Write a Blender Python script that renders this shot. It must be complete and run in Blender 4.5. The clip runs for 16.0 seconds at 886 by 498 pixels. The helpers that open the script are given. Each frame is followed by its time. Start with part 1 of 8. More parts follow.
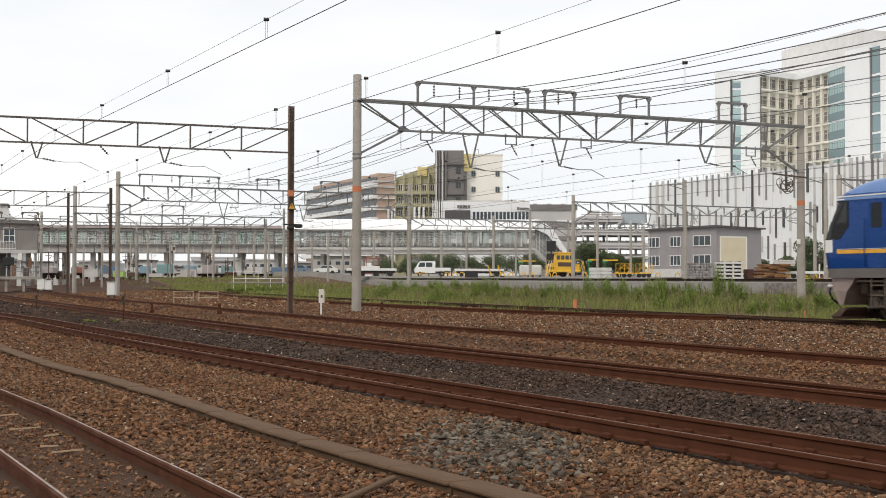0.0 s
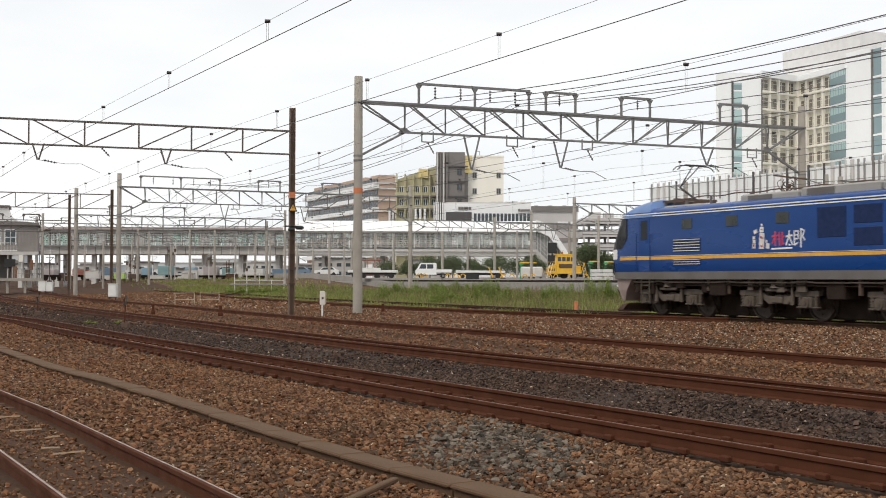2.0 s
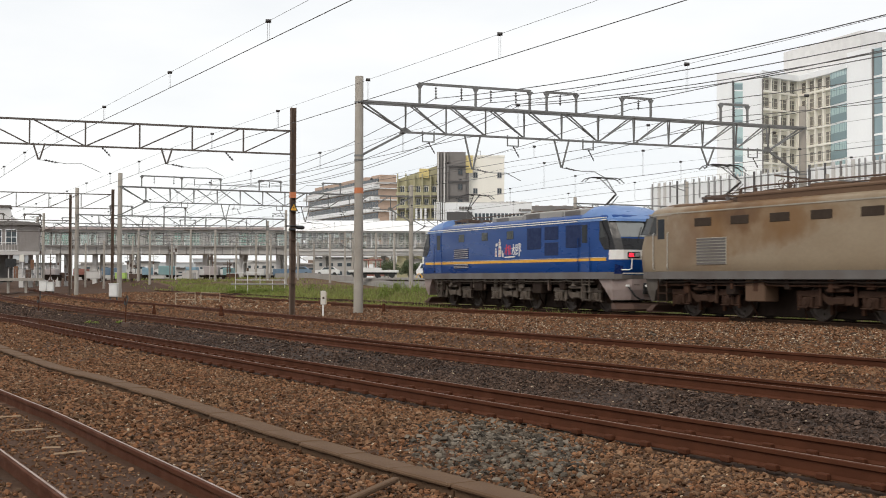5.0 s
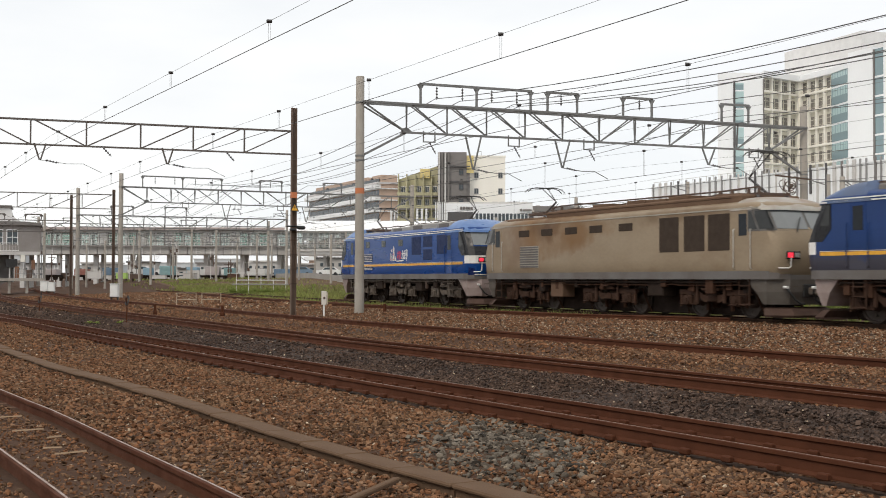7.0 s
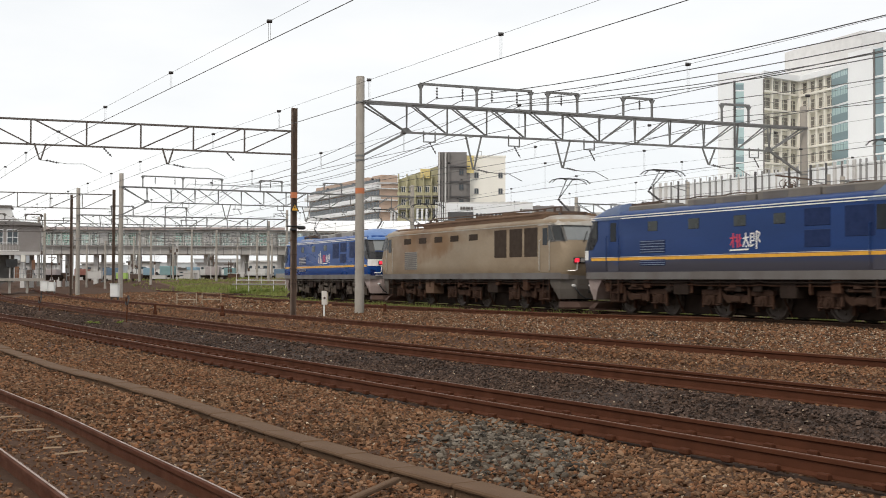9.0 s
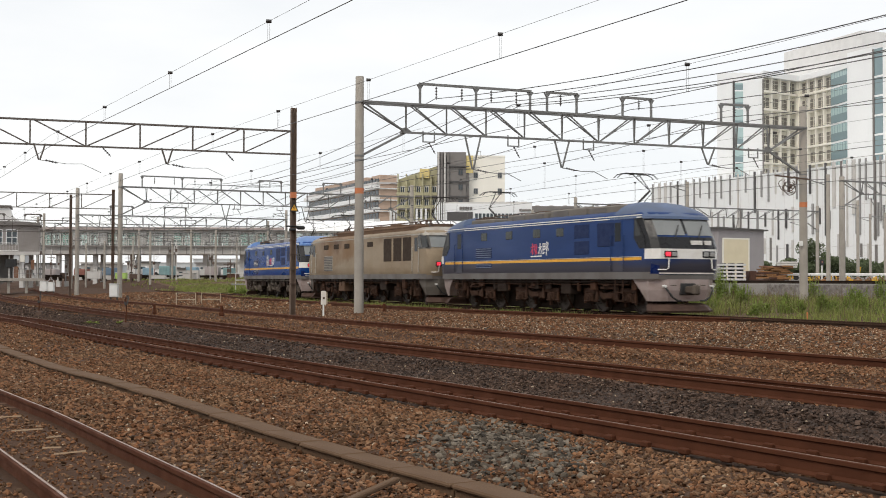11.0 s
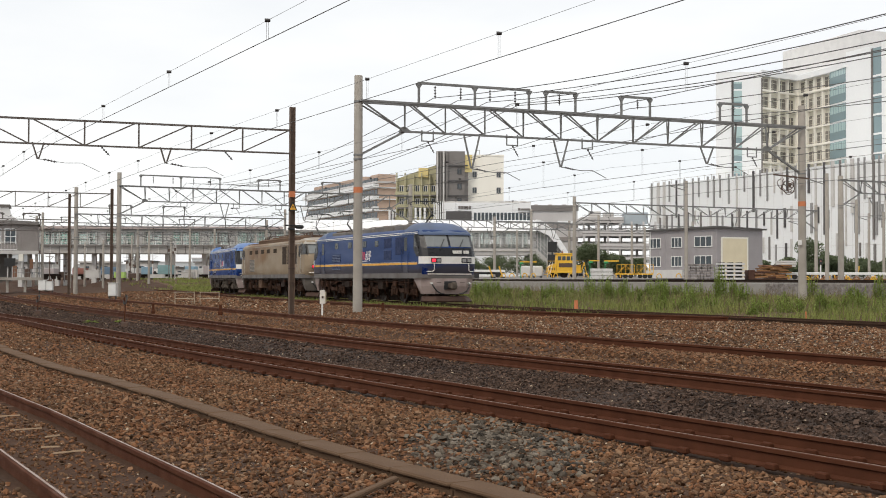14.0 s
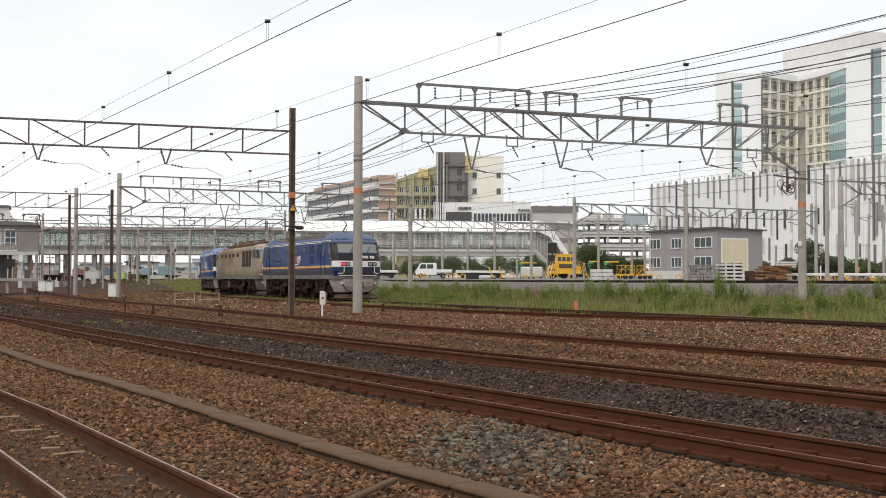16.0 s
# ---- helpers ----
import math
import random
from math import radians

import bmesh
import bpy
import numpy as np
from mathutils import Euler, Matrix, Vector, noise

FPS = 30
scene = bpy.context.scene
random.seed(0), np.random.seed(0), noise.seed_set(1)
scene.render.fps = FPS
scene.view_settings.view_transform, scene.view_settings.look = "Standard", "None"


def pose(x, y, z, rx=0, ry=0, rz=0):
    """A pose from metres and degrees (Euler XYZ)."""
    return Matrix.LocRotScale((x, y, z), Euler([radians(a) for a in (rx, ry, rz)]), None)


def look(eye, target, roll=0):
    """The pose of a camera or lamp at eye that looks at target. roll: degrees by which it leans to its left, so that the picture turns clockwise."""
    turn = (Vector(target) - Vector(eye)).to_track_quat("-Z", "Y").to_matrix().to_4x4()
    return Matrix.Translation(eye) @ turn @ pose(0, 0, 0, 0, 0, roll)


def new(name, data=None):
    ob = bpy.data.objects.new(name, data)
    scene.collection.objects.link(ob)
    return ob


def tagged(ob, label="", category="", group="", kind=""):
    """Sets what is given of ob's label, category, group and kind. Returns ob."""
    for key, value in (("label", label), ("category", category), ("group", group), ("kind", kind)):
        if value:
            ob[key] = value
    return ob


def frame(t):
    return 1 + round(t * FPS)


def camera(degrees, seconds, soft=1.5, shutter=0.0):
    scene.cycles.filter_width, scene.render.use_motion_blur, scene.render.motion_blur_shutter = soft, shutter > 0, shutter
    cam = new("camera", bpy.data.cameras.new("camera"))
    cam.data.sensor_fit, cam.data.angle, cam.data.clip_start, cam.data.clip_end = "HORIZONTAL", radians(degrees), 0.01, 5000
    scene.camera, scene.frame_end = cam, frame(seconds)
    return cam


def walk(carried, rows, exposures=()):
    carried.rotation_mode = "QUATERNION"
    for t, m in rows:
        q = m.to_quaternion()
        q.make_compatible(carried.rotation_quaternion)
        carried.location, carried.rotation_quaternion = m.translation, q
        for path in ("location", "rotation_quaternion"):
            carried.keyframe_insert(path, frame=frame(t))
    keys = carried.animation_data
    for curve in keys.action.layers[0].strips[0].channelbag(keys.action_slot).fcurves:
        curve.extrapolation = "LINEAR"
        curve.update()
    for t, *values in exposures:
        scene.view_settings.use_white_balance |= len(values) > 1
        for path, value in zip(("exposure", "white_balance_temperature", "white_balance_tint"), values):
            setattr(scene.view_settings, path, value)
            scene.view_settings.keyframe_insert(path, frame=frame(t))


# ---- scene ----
EYE = (0.0, 0.0, 1.177)
LENS = 39.46
PITCH, ROLL = 1.458, 0.16
cam = camera(LENS, 16.0, soft=0.95, shutter=0.4)
# small sway of the stand: seconds, turn to the left, turn upwards (thousandths of a degree)
SWAY = [(0.0, -52, -79), (0.5, -52, -45), (1.0, -26, -26), (1.5, 0, 0), (2.0, 0, 0), (3.0, 0, 0), (3.5, 26, 0), (4.0, 26, -8),
        (6.5, 71, -8), (7.0, 79, 0), (7.5, 79, -26), (8.0, 79, 0), (8.5, 79, 0), (9.0, 86, 0), (11.5, 26, 0), (12.0, 0, -34),
        (12.5, 0, -131), (13.0, 0, -105), (13.5, 0, -79), (14.0, 0, -39), (14.5, 0, -34), (15.0, 0, -26), (15.5, 0, 0), (16.0, 0, 0)]


def aim(left, up):
    a, b = radians(left / 1000), radians(PITCH + up / 1000)
    return look(EYE, (EYE[0] - math.sin(a) * math.cos(b), EYE[1] + math.cos(a) * math.cos(b), EYE[2] + math.sin(b)), ROLL)


walk(cam, [(t, aim(a, b)) for t, a, b in SWAY])

# ---- world and sun: bright thin overcast ----
world = bpy.data.worlds.new("overcast_sky")
scene.world = world
world.use_nodes = True
wt = world.node_tree
wt.nodes.clear()
w_out = wt.nodes.new("ShaderNodeOutputWorld")
w_sky = wt.nodes.new("ShaderNodeTexSky")
w_sky.sky_type, w_sky.sun_disc = "NISHITA", False
w_sky.sun_elevation, w_sky.sun_rotation = radians(48), radians(215)
w_co = wt.nodes.new("ShaderNodeTexCoord")
w_map = wt.nodes.new("ShaderNodeMapping")
w_map.inputs["Scale"].default_value = (1.2, 1.2, 4.0)
w_noise = wt.nodes.new("ShaderNodeTexNoise")
w_noise.inputs["Scale"].default_value, w_noise.inputs["Detail"].default_value = 2.2, 6.0
w_ramp = wt.nodes.new("ShaderNodeValToRGB")
w_ramp.color_ramp.elements[0].position, w_ramp.color_ramp.elements[0].color = 0.34, (0.885, 0.91, 0.935, 1)
w_ramp.color_ramp.elements[1].position, w_ramp.color_ramp.elements[1].color = 0.60, (1.03, 1.03, 1.02, 1)
w_cloud = wt.nodes.new("ShaderNodeBackground")
w_cloud.inputs["Strength"].default_value = 1.06
w_clear = wt.nodes.new("ShaderNodeBackground")
w_clear.inputs["Strength"].default_value = 0.10
w_mix = wt.nodes.new("ShaderNodeMixShader")
w_mix.inputs[0].default_value = 0.9
for a, b in ((w_co.outputs["Generated"], w_map.inputs["Vector"]), (w_map.outputs[0], w_noise.inputs["Vector"]), (w_noise.outputs[0], w_ramp.inputs[0]),
             (w_ramp.outputs[0], w_cloud.inputs[0]), (w_sky.outputs[0], w_clear.inputs[0]), (w_clear.outputs[0], w_mix.inputs[1]),
             (w_cloud.outputs[0], w_mix.inputs[2]), (w_mix.outputs[0], w_out.inputs[0])):
    wt.links.new(a, b)
sun_data = bpy.data.lights.new("sun", "SUN")
sun_data.energy, sun_data.angle, sun_data.color = 1.5, radians(16), (1.0, 0.91, 0.80)
sun = new("sun", sun_data)
sun.matrix_world = look((-30, -42, 58), (0, 0, 0))
scene.view_settings.exposure = 0.0


# ---- materials ----
def material(name, color, rough=0.6, metal=0.0, second=None, scale=6.0, amount=0.5, grain=60.0, grain_amount=0.12, bump=0.15, random_amount=0.0,
             stretch=(1, 1, 1), third=None, third_scale=1.0, third_edge=(0.5, 0.7), spec=0.5, island=0.0, island_color=None):
    """A surface with stains at one scale and grain at a finer one, in metres."""
    m = bpy.data.materials.new(name)
    m.use_nodes = True
    n, l = m.node_tree.nodes, m.node_tree.links
    b = n["Principled BSDF"]
    b.inputs["Metallic"].default_value = metal
    b.inputs["Specular IOR Level"].default_value = spec
    co = n.new("ShaderNodeTexCoord")
    mp = n.new("ShaderNodeMapping")
    mp.inputs["Scale"].default_value = stretch
    l.new(co.outputs["Object"], mp.inputs["Vector"])

    def noise_node(s, detail):
        t = n.new("ShaderNodeTexNoise")
        t.inputs["Scale"].default_value, t.inputs["Detail"].default_value = s, detail
        l.new(mp.outputs[0], t.inputs["Vector"])
        return t

    def mix(kind, fac, a, c):
        x = n.new("ShaderNodeMix")
        x.data_type, x.blend_type = "RGBA", kind
        for i, v in ((0, fac), (6, a), (7, c)):
            if isinstance(v, (int, float)):
                x.inputs[i].default_value = v
            elif isinstance(v, tuple):
                x.inputs[i].default_value = (*v[:3], 1)
            else:
                l.new(v, x.inputs[i])
        return x.outputs[2]

    def ramp(source, lo, hi, top=1.0):
        r = n.new("ShaderNodeMapRange")
        for i, v in ((1, lo), (2, hi), (3, 0.0), (4, top)):
            r.inputs[i].default_value = v
        l.new(source, r.inputs[0])
        return r.outputs[0]

    big, fine = noise_node(scale, 5), noise_node(grain, 3)
    col = mix("MIX", ramp(big.outputs[0], 0.36, 0.66, amount), color, second or tuple(c * 0.7 for c in color))
    if third:
        col = mix("MIX", ramp(noise_node(third_scale, 6).outputs[0], *third_edge), col, third)
    if random_amount:
        info = n.new("ShaderNodeObjectInfo")
        col = mix("MULTIPLY", 1.0, col, ramp_gray(n, l, info.outputs["Random"], random_amount))
    if island:
        geo = n.new("ShaderNodeNewGeometry")
        if island_color:
            spin = n.new("ShaderNodeMath")
            spin.operation = "FRACT"
            scale_up = n.new("ShaderNodeMath")
            scale_up.operation = "MULTIPLY"
            scale_up.inputs[1].default_value = 17.3
            l.new(geo.outputs["Random Per Island"], scale_up.inputs[0])
            l.new(scale_up.outputs[0], spin.inputs[0])
            col = mix("MIX", ramp(spin.outputs[0], 0.35, 0.95), col, island_color)
        col = mix("MULTIPLY", 1.0, col, ramp_gray(n, l, geo.outputs["Random Per Island"], island))
    col = mix("MULTIPLY", 1.0, col, ramp_gray(n, l, fine.outputs[0], grain_amount))
    l.new(col, b.inputs["Base Color"])
    rr = n.new("ShaderNodeMapRange")
    for i, v in ((1, 0.3), (2, 0.7), (3, max(0.03, rough - 0.1)), (4, min(1.0, rough + 0.12))):
        rr.inputs[i].default_value = v
    l.new(big.outputs[0], rr.inputs[0])
    l.new(rr.outputs[0], b.inputs["Roughness"])
    if bump:
        bp = n.new("ShaderNodeBump")
        bp.inputs["Strength"].default_value, bp.inputs["Distance"].default_value = bump, 0.01
        l.new(fine.outputs[0], bp.inputs["Height"])
        l.new(bp.outputs[0], b.inputs["Normal"])
    return m


def ramp_gray(n, l, source, amount):
    r = n.new("ShaderNodeMapRange")
    for i, v in ((1, 0.0), (2, 1.0), (3, 1 - amount), (4, 1 + amount)):
        r.inputs[i].default_value = v
    l.new(source, r.inputs[0])
    c = n.new("ShaderNodeCombineColor")
    for i in range(3):
        l.new(r.outputs[0], c.inputs[i])
    return c.outputs[0]


def glow(name, color, strength):
    m = material(name, color, 0.3)
    b = m.node_tree.nodes["Principled BSDF"]
    b.inputs["Emission Color"].default_value, b.inputs["Emission Strength"].default_value = (*color, 1), strength
    return m


def glass(name, color, rough=0.06, metal=0.0):
    m = material(name, color, rough, metal, amount=0.2, grain=3, grain_amount=0.06, bump=0.0, spec=0.4)
    return m


def clear_glass(name, tint, haze, share):
    """Panes that let the sky through: clear part, hazy part and a gloss."""
    m = material(name, haze, 0.2, amount=0.3, grain=3, grain_amount=0.08, bump=0.0)
    n, l = m.node_tree.nodes, m.node_tree.links
    t, x = n.new("ShaderNodeBsdfTransparent"), n.new("ShaderNodeMixShader")
    t.inputs[0].default_value = (*tint, 1)
    x.inputs[0].default_value = share
    l.new(n["Principled BSDF"].outputs[0], x.inputs[1])
    l.new(t.outputs[0], x.inputs[2])
    l.new(x.outputs[0], n["Material Output"].inputs[0])
    return m


# bed darker than STONE: shade in the gaps between stones is in its colour
BALLAST = material("rusty_ballast", (0.068, 0.036, 0.021), 0.9, second=(0.046, 0.024, 0.014), scale=0.6, grain=26, grain_amount=0.55, bump=0.9,
                   third=(0.055, 0.04, 0.032), third_scale=0.35, third_edge=(0.55, 0.75), spec=0.12)
BALLAST_DARK = material("oily_dark_ballast", (0.046, 0.031, 0.024), 0.85, second=(0.032, 0.023, 0.019), scale=0.7, grain=26, grain_amount=0.55, bump=0.9, spec=0.12)
SOIL = material("weedy_soil", (0.115, 0.068, 0.043), 0.95, second=(0.085, 0.075, 0.035), scale=0.5, grain=18, grain_amount=0.4, bump=0.8, spec=0.12)
YARD = material("yard_gravel", (0.22, 0.205, 0.19), 0.9, second=(0.16, 0.14, 0.12), scale=0.3, grain=10, grain_amount=0.3, bump=0.5, spec=0.12)
STONE = material("ballast_stone", (0.158, 0.076, 0.038), 0.85, second=(0.114, 0.050, 0.024), scale=1.0, grain=40, grain_amount=0.25, bump=0.4, island=0.62,
                 third=(0.165, 0.090, 0.048), third_scale=0.45, third_edge=(0.52, 0.7), spec=0.12, island_color=(0.150, 0.092, 0.055))
STONE_DARK = material("dark_ballast_stone", (0.062, 0.042, 0.033), 0.8, second=(0.086, 0.052, 0.035), scale=1.0, grain=40, grain_amount=0.25, bump=0.4, island=0.65, spec=0.12)
STONE_GREY = material("grey_ballast_stone", (0.112, 0.094, 0.074), 0.8, second=(0.074, 0.056, 0.041), scale=2.0, grain=40, grain_amount=0.25, bump=0.4, island=0.72, spec=0.12)
STONE_PALE = material("pale_ballast_chip", (0.40, 0.32, 0.23), 0.8, second=(0.28, 0.20, 0.135), scale=2.0, grain=40, grain_amount=0.2, bump=0.3, island=0.4, spec=0.2)
RAIL_RUST = material("rusty_rail_steel", (0.082, 0.029, 0.014), 0.8, second=(0.048, 0.018, 0.010), scale=3, grain=80, bump=0.3, spec=0.12)
RAIL_DARK = material("dark_weathered_rail", (0.052, 0.030, 0.020), 0.85, second=(0.036, 0.022, 0.015), scale=3, grain=80, bump=0.3, spec=0.1)
RAIL_HEAD = material("worn_rail_head_highlight", (0.33, 0.245, 0.195), 0.38, 0.55, second=(0.20, 0.125, 0.085), scale=5, grain=90, bump=0.1)
RAIL_HEAD_DULL = material("dull_rail_head", (0.16, 0.085, 0.05), 0.5, 0.4, second=(0.11, 0.05, 0.03), scale=5, grain=90, bump=0.1)
SLEEPER = material("weathered_wooden_sleeper", (0.150, 0.090, 0.060), 0.9, second=(0.090, 0.050, 0.033), scale=3, grain=40, grain_amount=0.35, bump=0.6, stretch=(1, 8, 4), spec=0.12)
CONCRETE = material("weathered_concrete", (0.36, 0.33, 0.29), 0.85, second=(0.26, 0.235, 0.20), scale=1.5, grain=40, grain_amount=0.1, bump=0.25)
DUCT = material("brown_stained_concrete", (0.125, 0.077, 0.047), 0.9, second=(0.076, 0.047, 0.029), scale=1.2, grain=50, grain_amount=0.2, bump=0.4, spec=0.12)
STEEL = material("galvanised_steel", (0.22, 0.22, 0.215), 0.55, 0.3, second=(0.16, 0.155, 0.15), scale=2, grain=30, bump=0.1)
STEEL_DARK = material("rust_brown_steel", (0.092, 0.062, 0.048), 0.75, 0.1, second=(0.125, 0.072, 0.048), scale=3, grain=40, bump=0.3)
WIRE = material("weathered_copper_wire", (0.14, 0.135, 0.13), 0.5, 0.5, grain_amount=0.1, bump=0.0)
CLAMP = material("dark_wire_clamp", (0.05, 0.046, 0.044), 0.6, grain_amount=0.05, bump=0.0)
INSULATOR = material("grey_glazed_porcelain", (0.12, 0.11, 0.11), 0.25, grain_amount=0.05, bump=0.0)
ORANGE = material("orange_band_paint", (0.58, 0.19, 0.075), 0.6, scale=4, amount=0.3)
STEEL_BROWN = material("faded_brown_girder_paint", (0.13, 0.112, 0.10), 0.65, 0.1, second=(0.10, 0.08, 0.068), scale=2, grain=30, bump=0.15)
POLE_BROWN = material("brown_painted_pole", (0.135, 0.09, 0.063), 0.7, 0.1, second=(0.095, 0.062, 0.045), scale=2, grain=30, bump=0.2)
WHITE_PAINT = material("white_paint", (0.74, 0.74, 0.72), 0.45, second=(0.60, 0.59, 0.56), scale=3, grain_amount=0.05, bump=0.05)
BLACK = material("black_rubber", (0.02, 0.02, 0.02), 0.6, grain_amount=0.2)
YELLOW = material("yellow_machine_paint", (0.76, 0.45, 0.03), 0.5, second=(0.60, 0.32, 0.03), scale=2)
GRASS = material("tall_green_grass", (0.20, 0.24, 0.058), 0.85, second=(0.225, 0.19, 0.075), scale=0.25, grain=5, grain_amount=0.35, bump=0.0, island=0.4)
LEAF = material("dark_shrub_leaves", (0.115, 0.145, 0.072), 0.7, second=(0.14, 0.165, 0.085), scale=0.6, grain=4, grain_amount=0.4, bump=0.0, island=0.45)
WEED_LEAF = material("bright_weed_leaves", (0.225, 0.29, 0.06), 0.75, second=(0.14, 0.19, 0.045), scale=0.8, grain=6, grain_amount=0.3, bump=0.0, island=0.4)


def leafy(m, share=0.4):
    """Lets light through thin leaves."""
    n, l = m.node_tree.nodes, m.node_tree.links
    b, out = n["Principled BSDF"], n["Material Output"]
    t, x = n.new("ShaderNodeBsdfTranslucent"), n.new("ShaderNodeMixShader")
    x.inputs[0].default_value = share
    l.new(b.inputs["Base Color"].links[0].from_socket, t.inputs[0])
    l.new(b.outputs[0], x.inputs[1])
    l.new(t.outputs[0], x.inputs[2])
    l.new(x.outputs[0], out.inputs[0])


for leaf in (GRASS, LEAF, WEED_LEAF):
    leafy(leaf)
BARK = material("tree_bark", (0.12, 0.09, 0.07), 0.9, grain_amount=0.3)


# ---- mesh helpers ----
class Shape:
    """Collects vertices and faces of one mesh."""

    def __init__(self):
        self.v, self.f = [], []

    def add(self, vs, fs):
        k = len(self.v)
        self.v += [tuple(p) for p in vs]
        self.f += [tuple(i + k for i in q) for q in fs]
        return self

    def box(self, x0, x1, y0, y1, z0, z1, c=0.0):
        if c <= 0:
            vs = [(x, y, z) for x in (x0, x1) for y in (y0, y1) for z in (z0, z1)]
            return self.add(vs, [(0, 1, 3, 2), (4, 6, 7, 5), (0, 4, 5, 1), (2, 3, 7, 6), (0, 2, 6, 4), (1, 5, 7, 3)])
        c = min(c, (x1 - x0) / 2.1, (y1 - y0) / 2.1, (z1 - z0) / 2.1)
        rings = []
        for z, k in ((z0, c), (z0 + c, 0), (z1 - c, 0), (z1, c)):
            a, b, d, e = x0 + k, x1 - k, y0 + k, y1 - k
            rings.append([(a + c, d, z), (b - c, d, z), (b, d + c, z), (b, e - c, z), (b - c, e, z), (a + c, e, z), (a, e - c, z), (a, d + c, z)])
        return self.loft(rings)

    def loft(self, rings, cap=True, closed=True):
        n = len(rings[0])
        vs = [p for r in rings for p in r]
        fs = []
        for i in range(len(rings) - 1):
            for j in range(n if closed else n - 1):
                k = (j + 1) % n
                fs.append((i * n + j, i * n + k, (i + 1) * n + k, (i + 1) * n + j))
        if cap:
            fs.append(tuple(range(n - 1, -1, -1)))
            fs.append(tuple((len(rings) - 1) * n + j for j in range(n)))
        return self.add(vs, fs)

    def tube(self, path, r, n=6, r_end=None, cap=True):
        path = [Vector(p) for p in path]
        rings = []
        for i, p in enumerate(path):
            d = (path[min(i + 1, len(path) - 1)] - path[max(i - 1, 0)]).normalized()
            u = d.cross(Vector((0, 0, 1)) if abs(d.z) < 0.9 else Vector((1, 0, 0))).normalized()
            w = d.cross(u)
            q = r if r_end is None else r + (r_end - r) * i / (len(path) - 1)
            rings.append([tuple(p + (u * math.cos(6.28319 * k / n) + w * math.sin(6.28319 * k / n)) * q) for k in range(n)])
        return self.loft(rings, cap)

    def bar(self, p, q, w, h=None):
        """A straight bar of square section."""
        p, q = Vector(p), Vector(q)
        d = (q - p).normalized()
        u = d.cross(Vector((0, 0, 1)) if abs(d.z) < 0.95 else Vector((1, 0, 0))).normalized() * (w / 2)
        v = d.cross(u).normalized() * ((h or w) / 2)
        return self.loft([[tuple(a + u + v), tuple(a - u + v), tuple(a - u - v), tuple(a + u - v)] for a in (p, q)])

    def prism(self, outline, y0, y1):
        """An outline in x and z, drawn out along y."""
        return self.loft([[(x, y0, z) for x, z in outline], [(x, y1, z) for x, z in outline]])


def mesh_of(name, s, mats, smooth=False):
    me = bpy.data.meshes.new(name)
    me.from_pydata(s.v, [], s.f)
    for m in (mats if isinstance(mats, (list, tuple)) else [mats]):
        me.materials.append(m)
    bm = bmesh.new()
    bm.from_mesh(me)
    if len(bm.faces) < 60000:
        bmesh.ops.recalc_face_normals(bm, faces=bm.faces)
    bm.to_mesh(me)
    bm.free()
    if smooth:
        me.shade_smooth()
        me.set_sharp_from_angle(angle=radians(38))
    return me


def part(name, s, mat, parent=None, label="", m=None, smooth=False):
    ob = new(name, mesh_of(name, s, mat, smooth) if isinstance(s, Shape) else s)
    if parent:
        ob.parent = parent
    if m is not None:
        ob.matrix_basis = m
    if label:
        ob["label"] = label
    return ob


def thing(name, label, category, m=None, group="", kind=""):
    ob = new(name)
    ob.empty_display_size = 0.3
    if m is not None:
        ob.matrix_basis = m
    return tagged(ob, label, category, group, kind)


# ---- the lie of the tracks: one easy curve, and lines beside it ----
HEAD0, BEND0, BEND1, BEND2 = -1.109157, 0.00102118, -1.48876e-05, -3.63133e-07
STEP = 0.5


def heading(s):
    s = max(-140.0, min(60.0, s))
    return HEAD0 + BEND0 * s + BEND1 * s * s / 2 + BEND2 * s ** 3 / 6


def line_table():
    pts = {0: (11.765, 37.173)}
    for way in (1, -1):
        x, y = pts[0]
        for i in range(1, 400):
            a = heading(way * (i - 0.5) * STEP)
            x, y = x + way * STEP * math.cos(a), y + way * STEP * math.sin(a)
            pts[way * i] = (x, y)
    return pts


LINE = line_table()


def at(s, d=0.0, z=0.0):
    """The place s metres along the curve and d metres to its far side."""
    k = max(-399, min(398, math.floor(s / STEP)))
    f = s / STEP - k
    (x0, y0), (x1, y1) = LINE[k], LINE[k + 1]
    a = heading(s)
    return (x0 + (x1 - x0) * f - d * math.sin(a), y0 + (y1 - y0) * f + d * math.cos(a), z)


def steps(table, v):
    """Straight-line look-up in rows of (place, value)."""
    if v <= table[0][0]:
        return table[0][1]
    for (a, p), (b, q) in zip(table, table[1:]):
        if v <= b:
            return p + (q - p) * (v - a) / (b - a)
    return table[-1][1]


# the freight line's own course, a little off the curve above
RUN0, RUN_BEND = (11.2689, 36.9262), (-1.113089, 0.000244749, -5.2954e-05, -1.6641e-07)


def run_table():
    pts = {0: RUN0}
    for way in (1, -1):
        x, y = RUN0
        for i in range(1, 400):
            s = max(-140.0, min(60.0, way * (i - 0.5) * STEP))
            a = RUN_BEND[0] + RUN_BEND[1] * s + RUN_BEND[2] * s * s / 2 + RUN_BEND[3] * s ** 3 / 6
            x, y = x + way * STEP * math.cos(a), y + way * STEP * math.sin(a)
            pts[way * i] = (x, y)
    return pts


RUN = run_table()


def run_at(s):
    k = max(-399, min(398, math.floor(s / STEP)))
    f = s / STEP - k
    return tuple(p + (q - p) * f for p, q in zip(RUN[k], RUN[k + 1]))


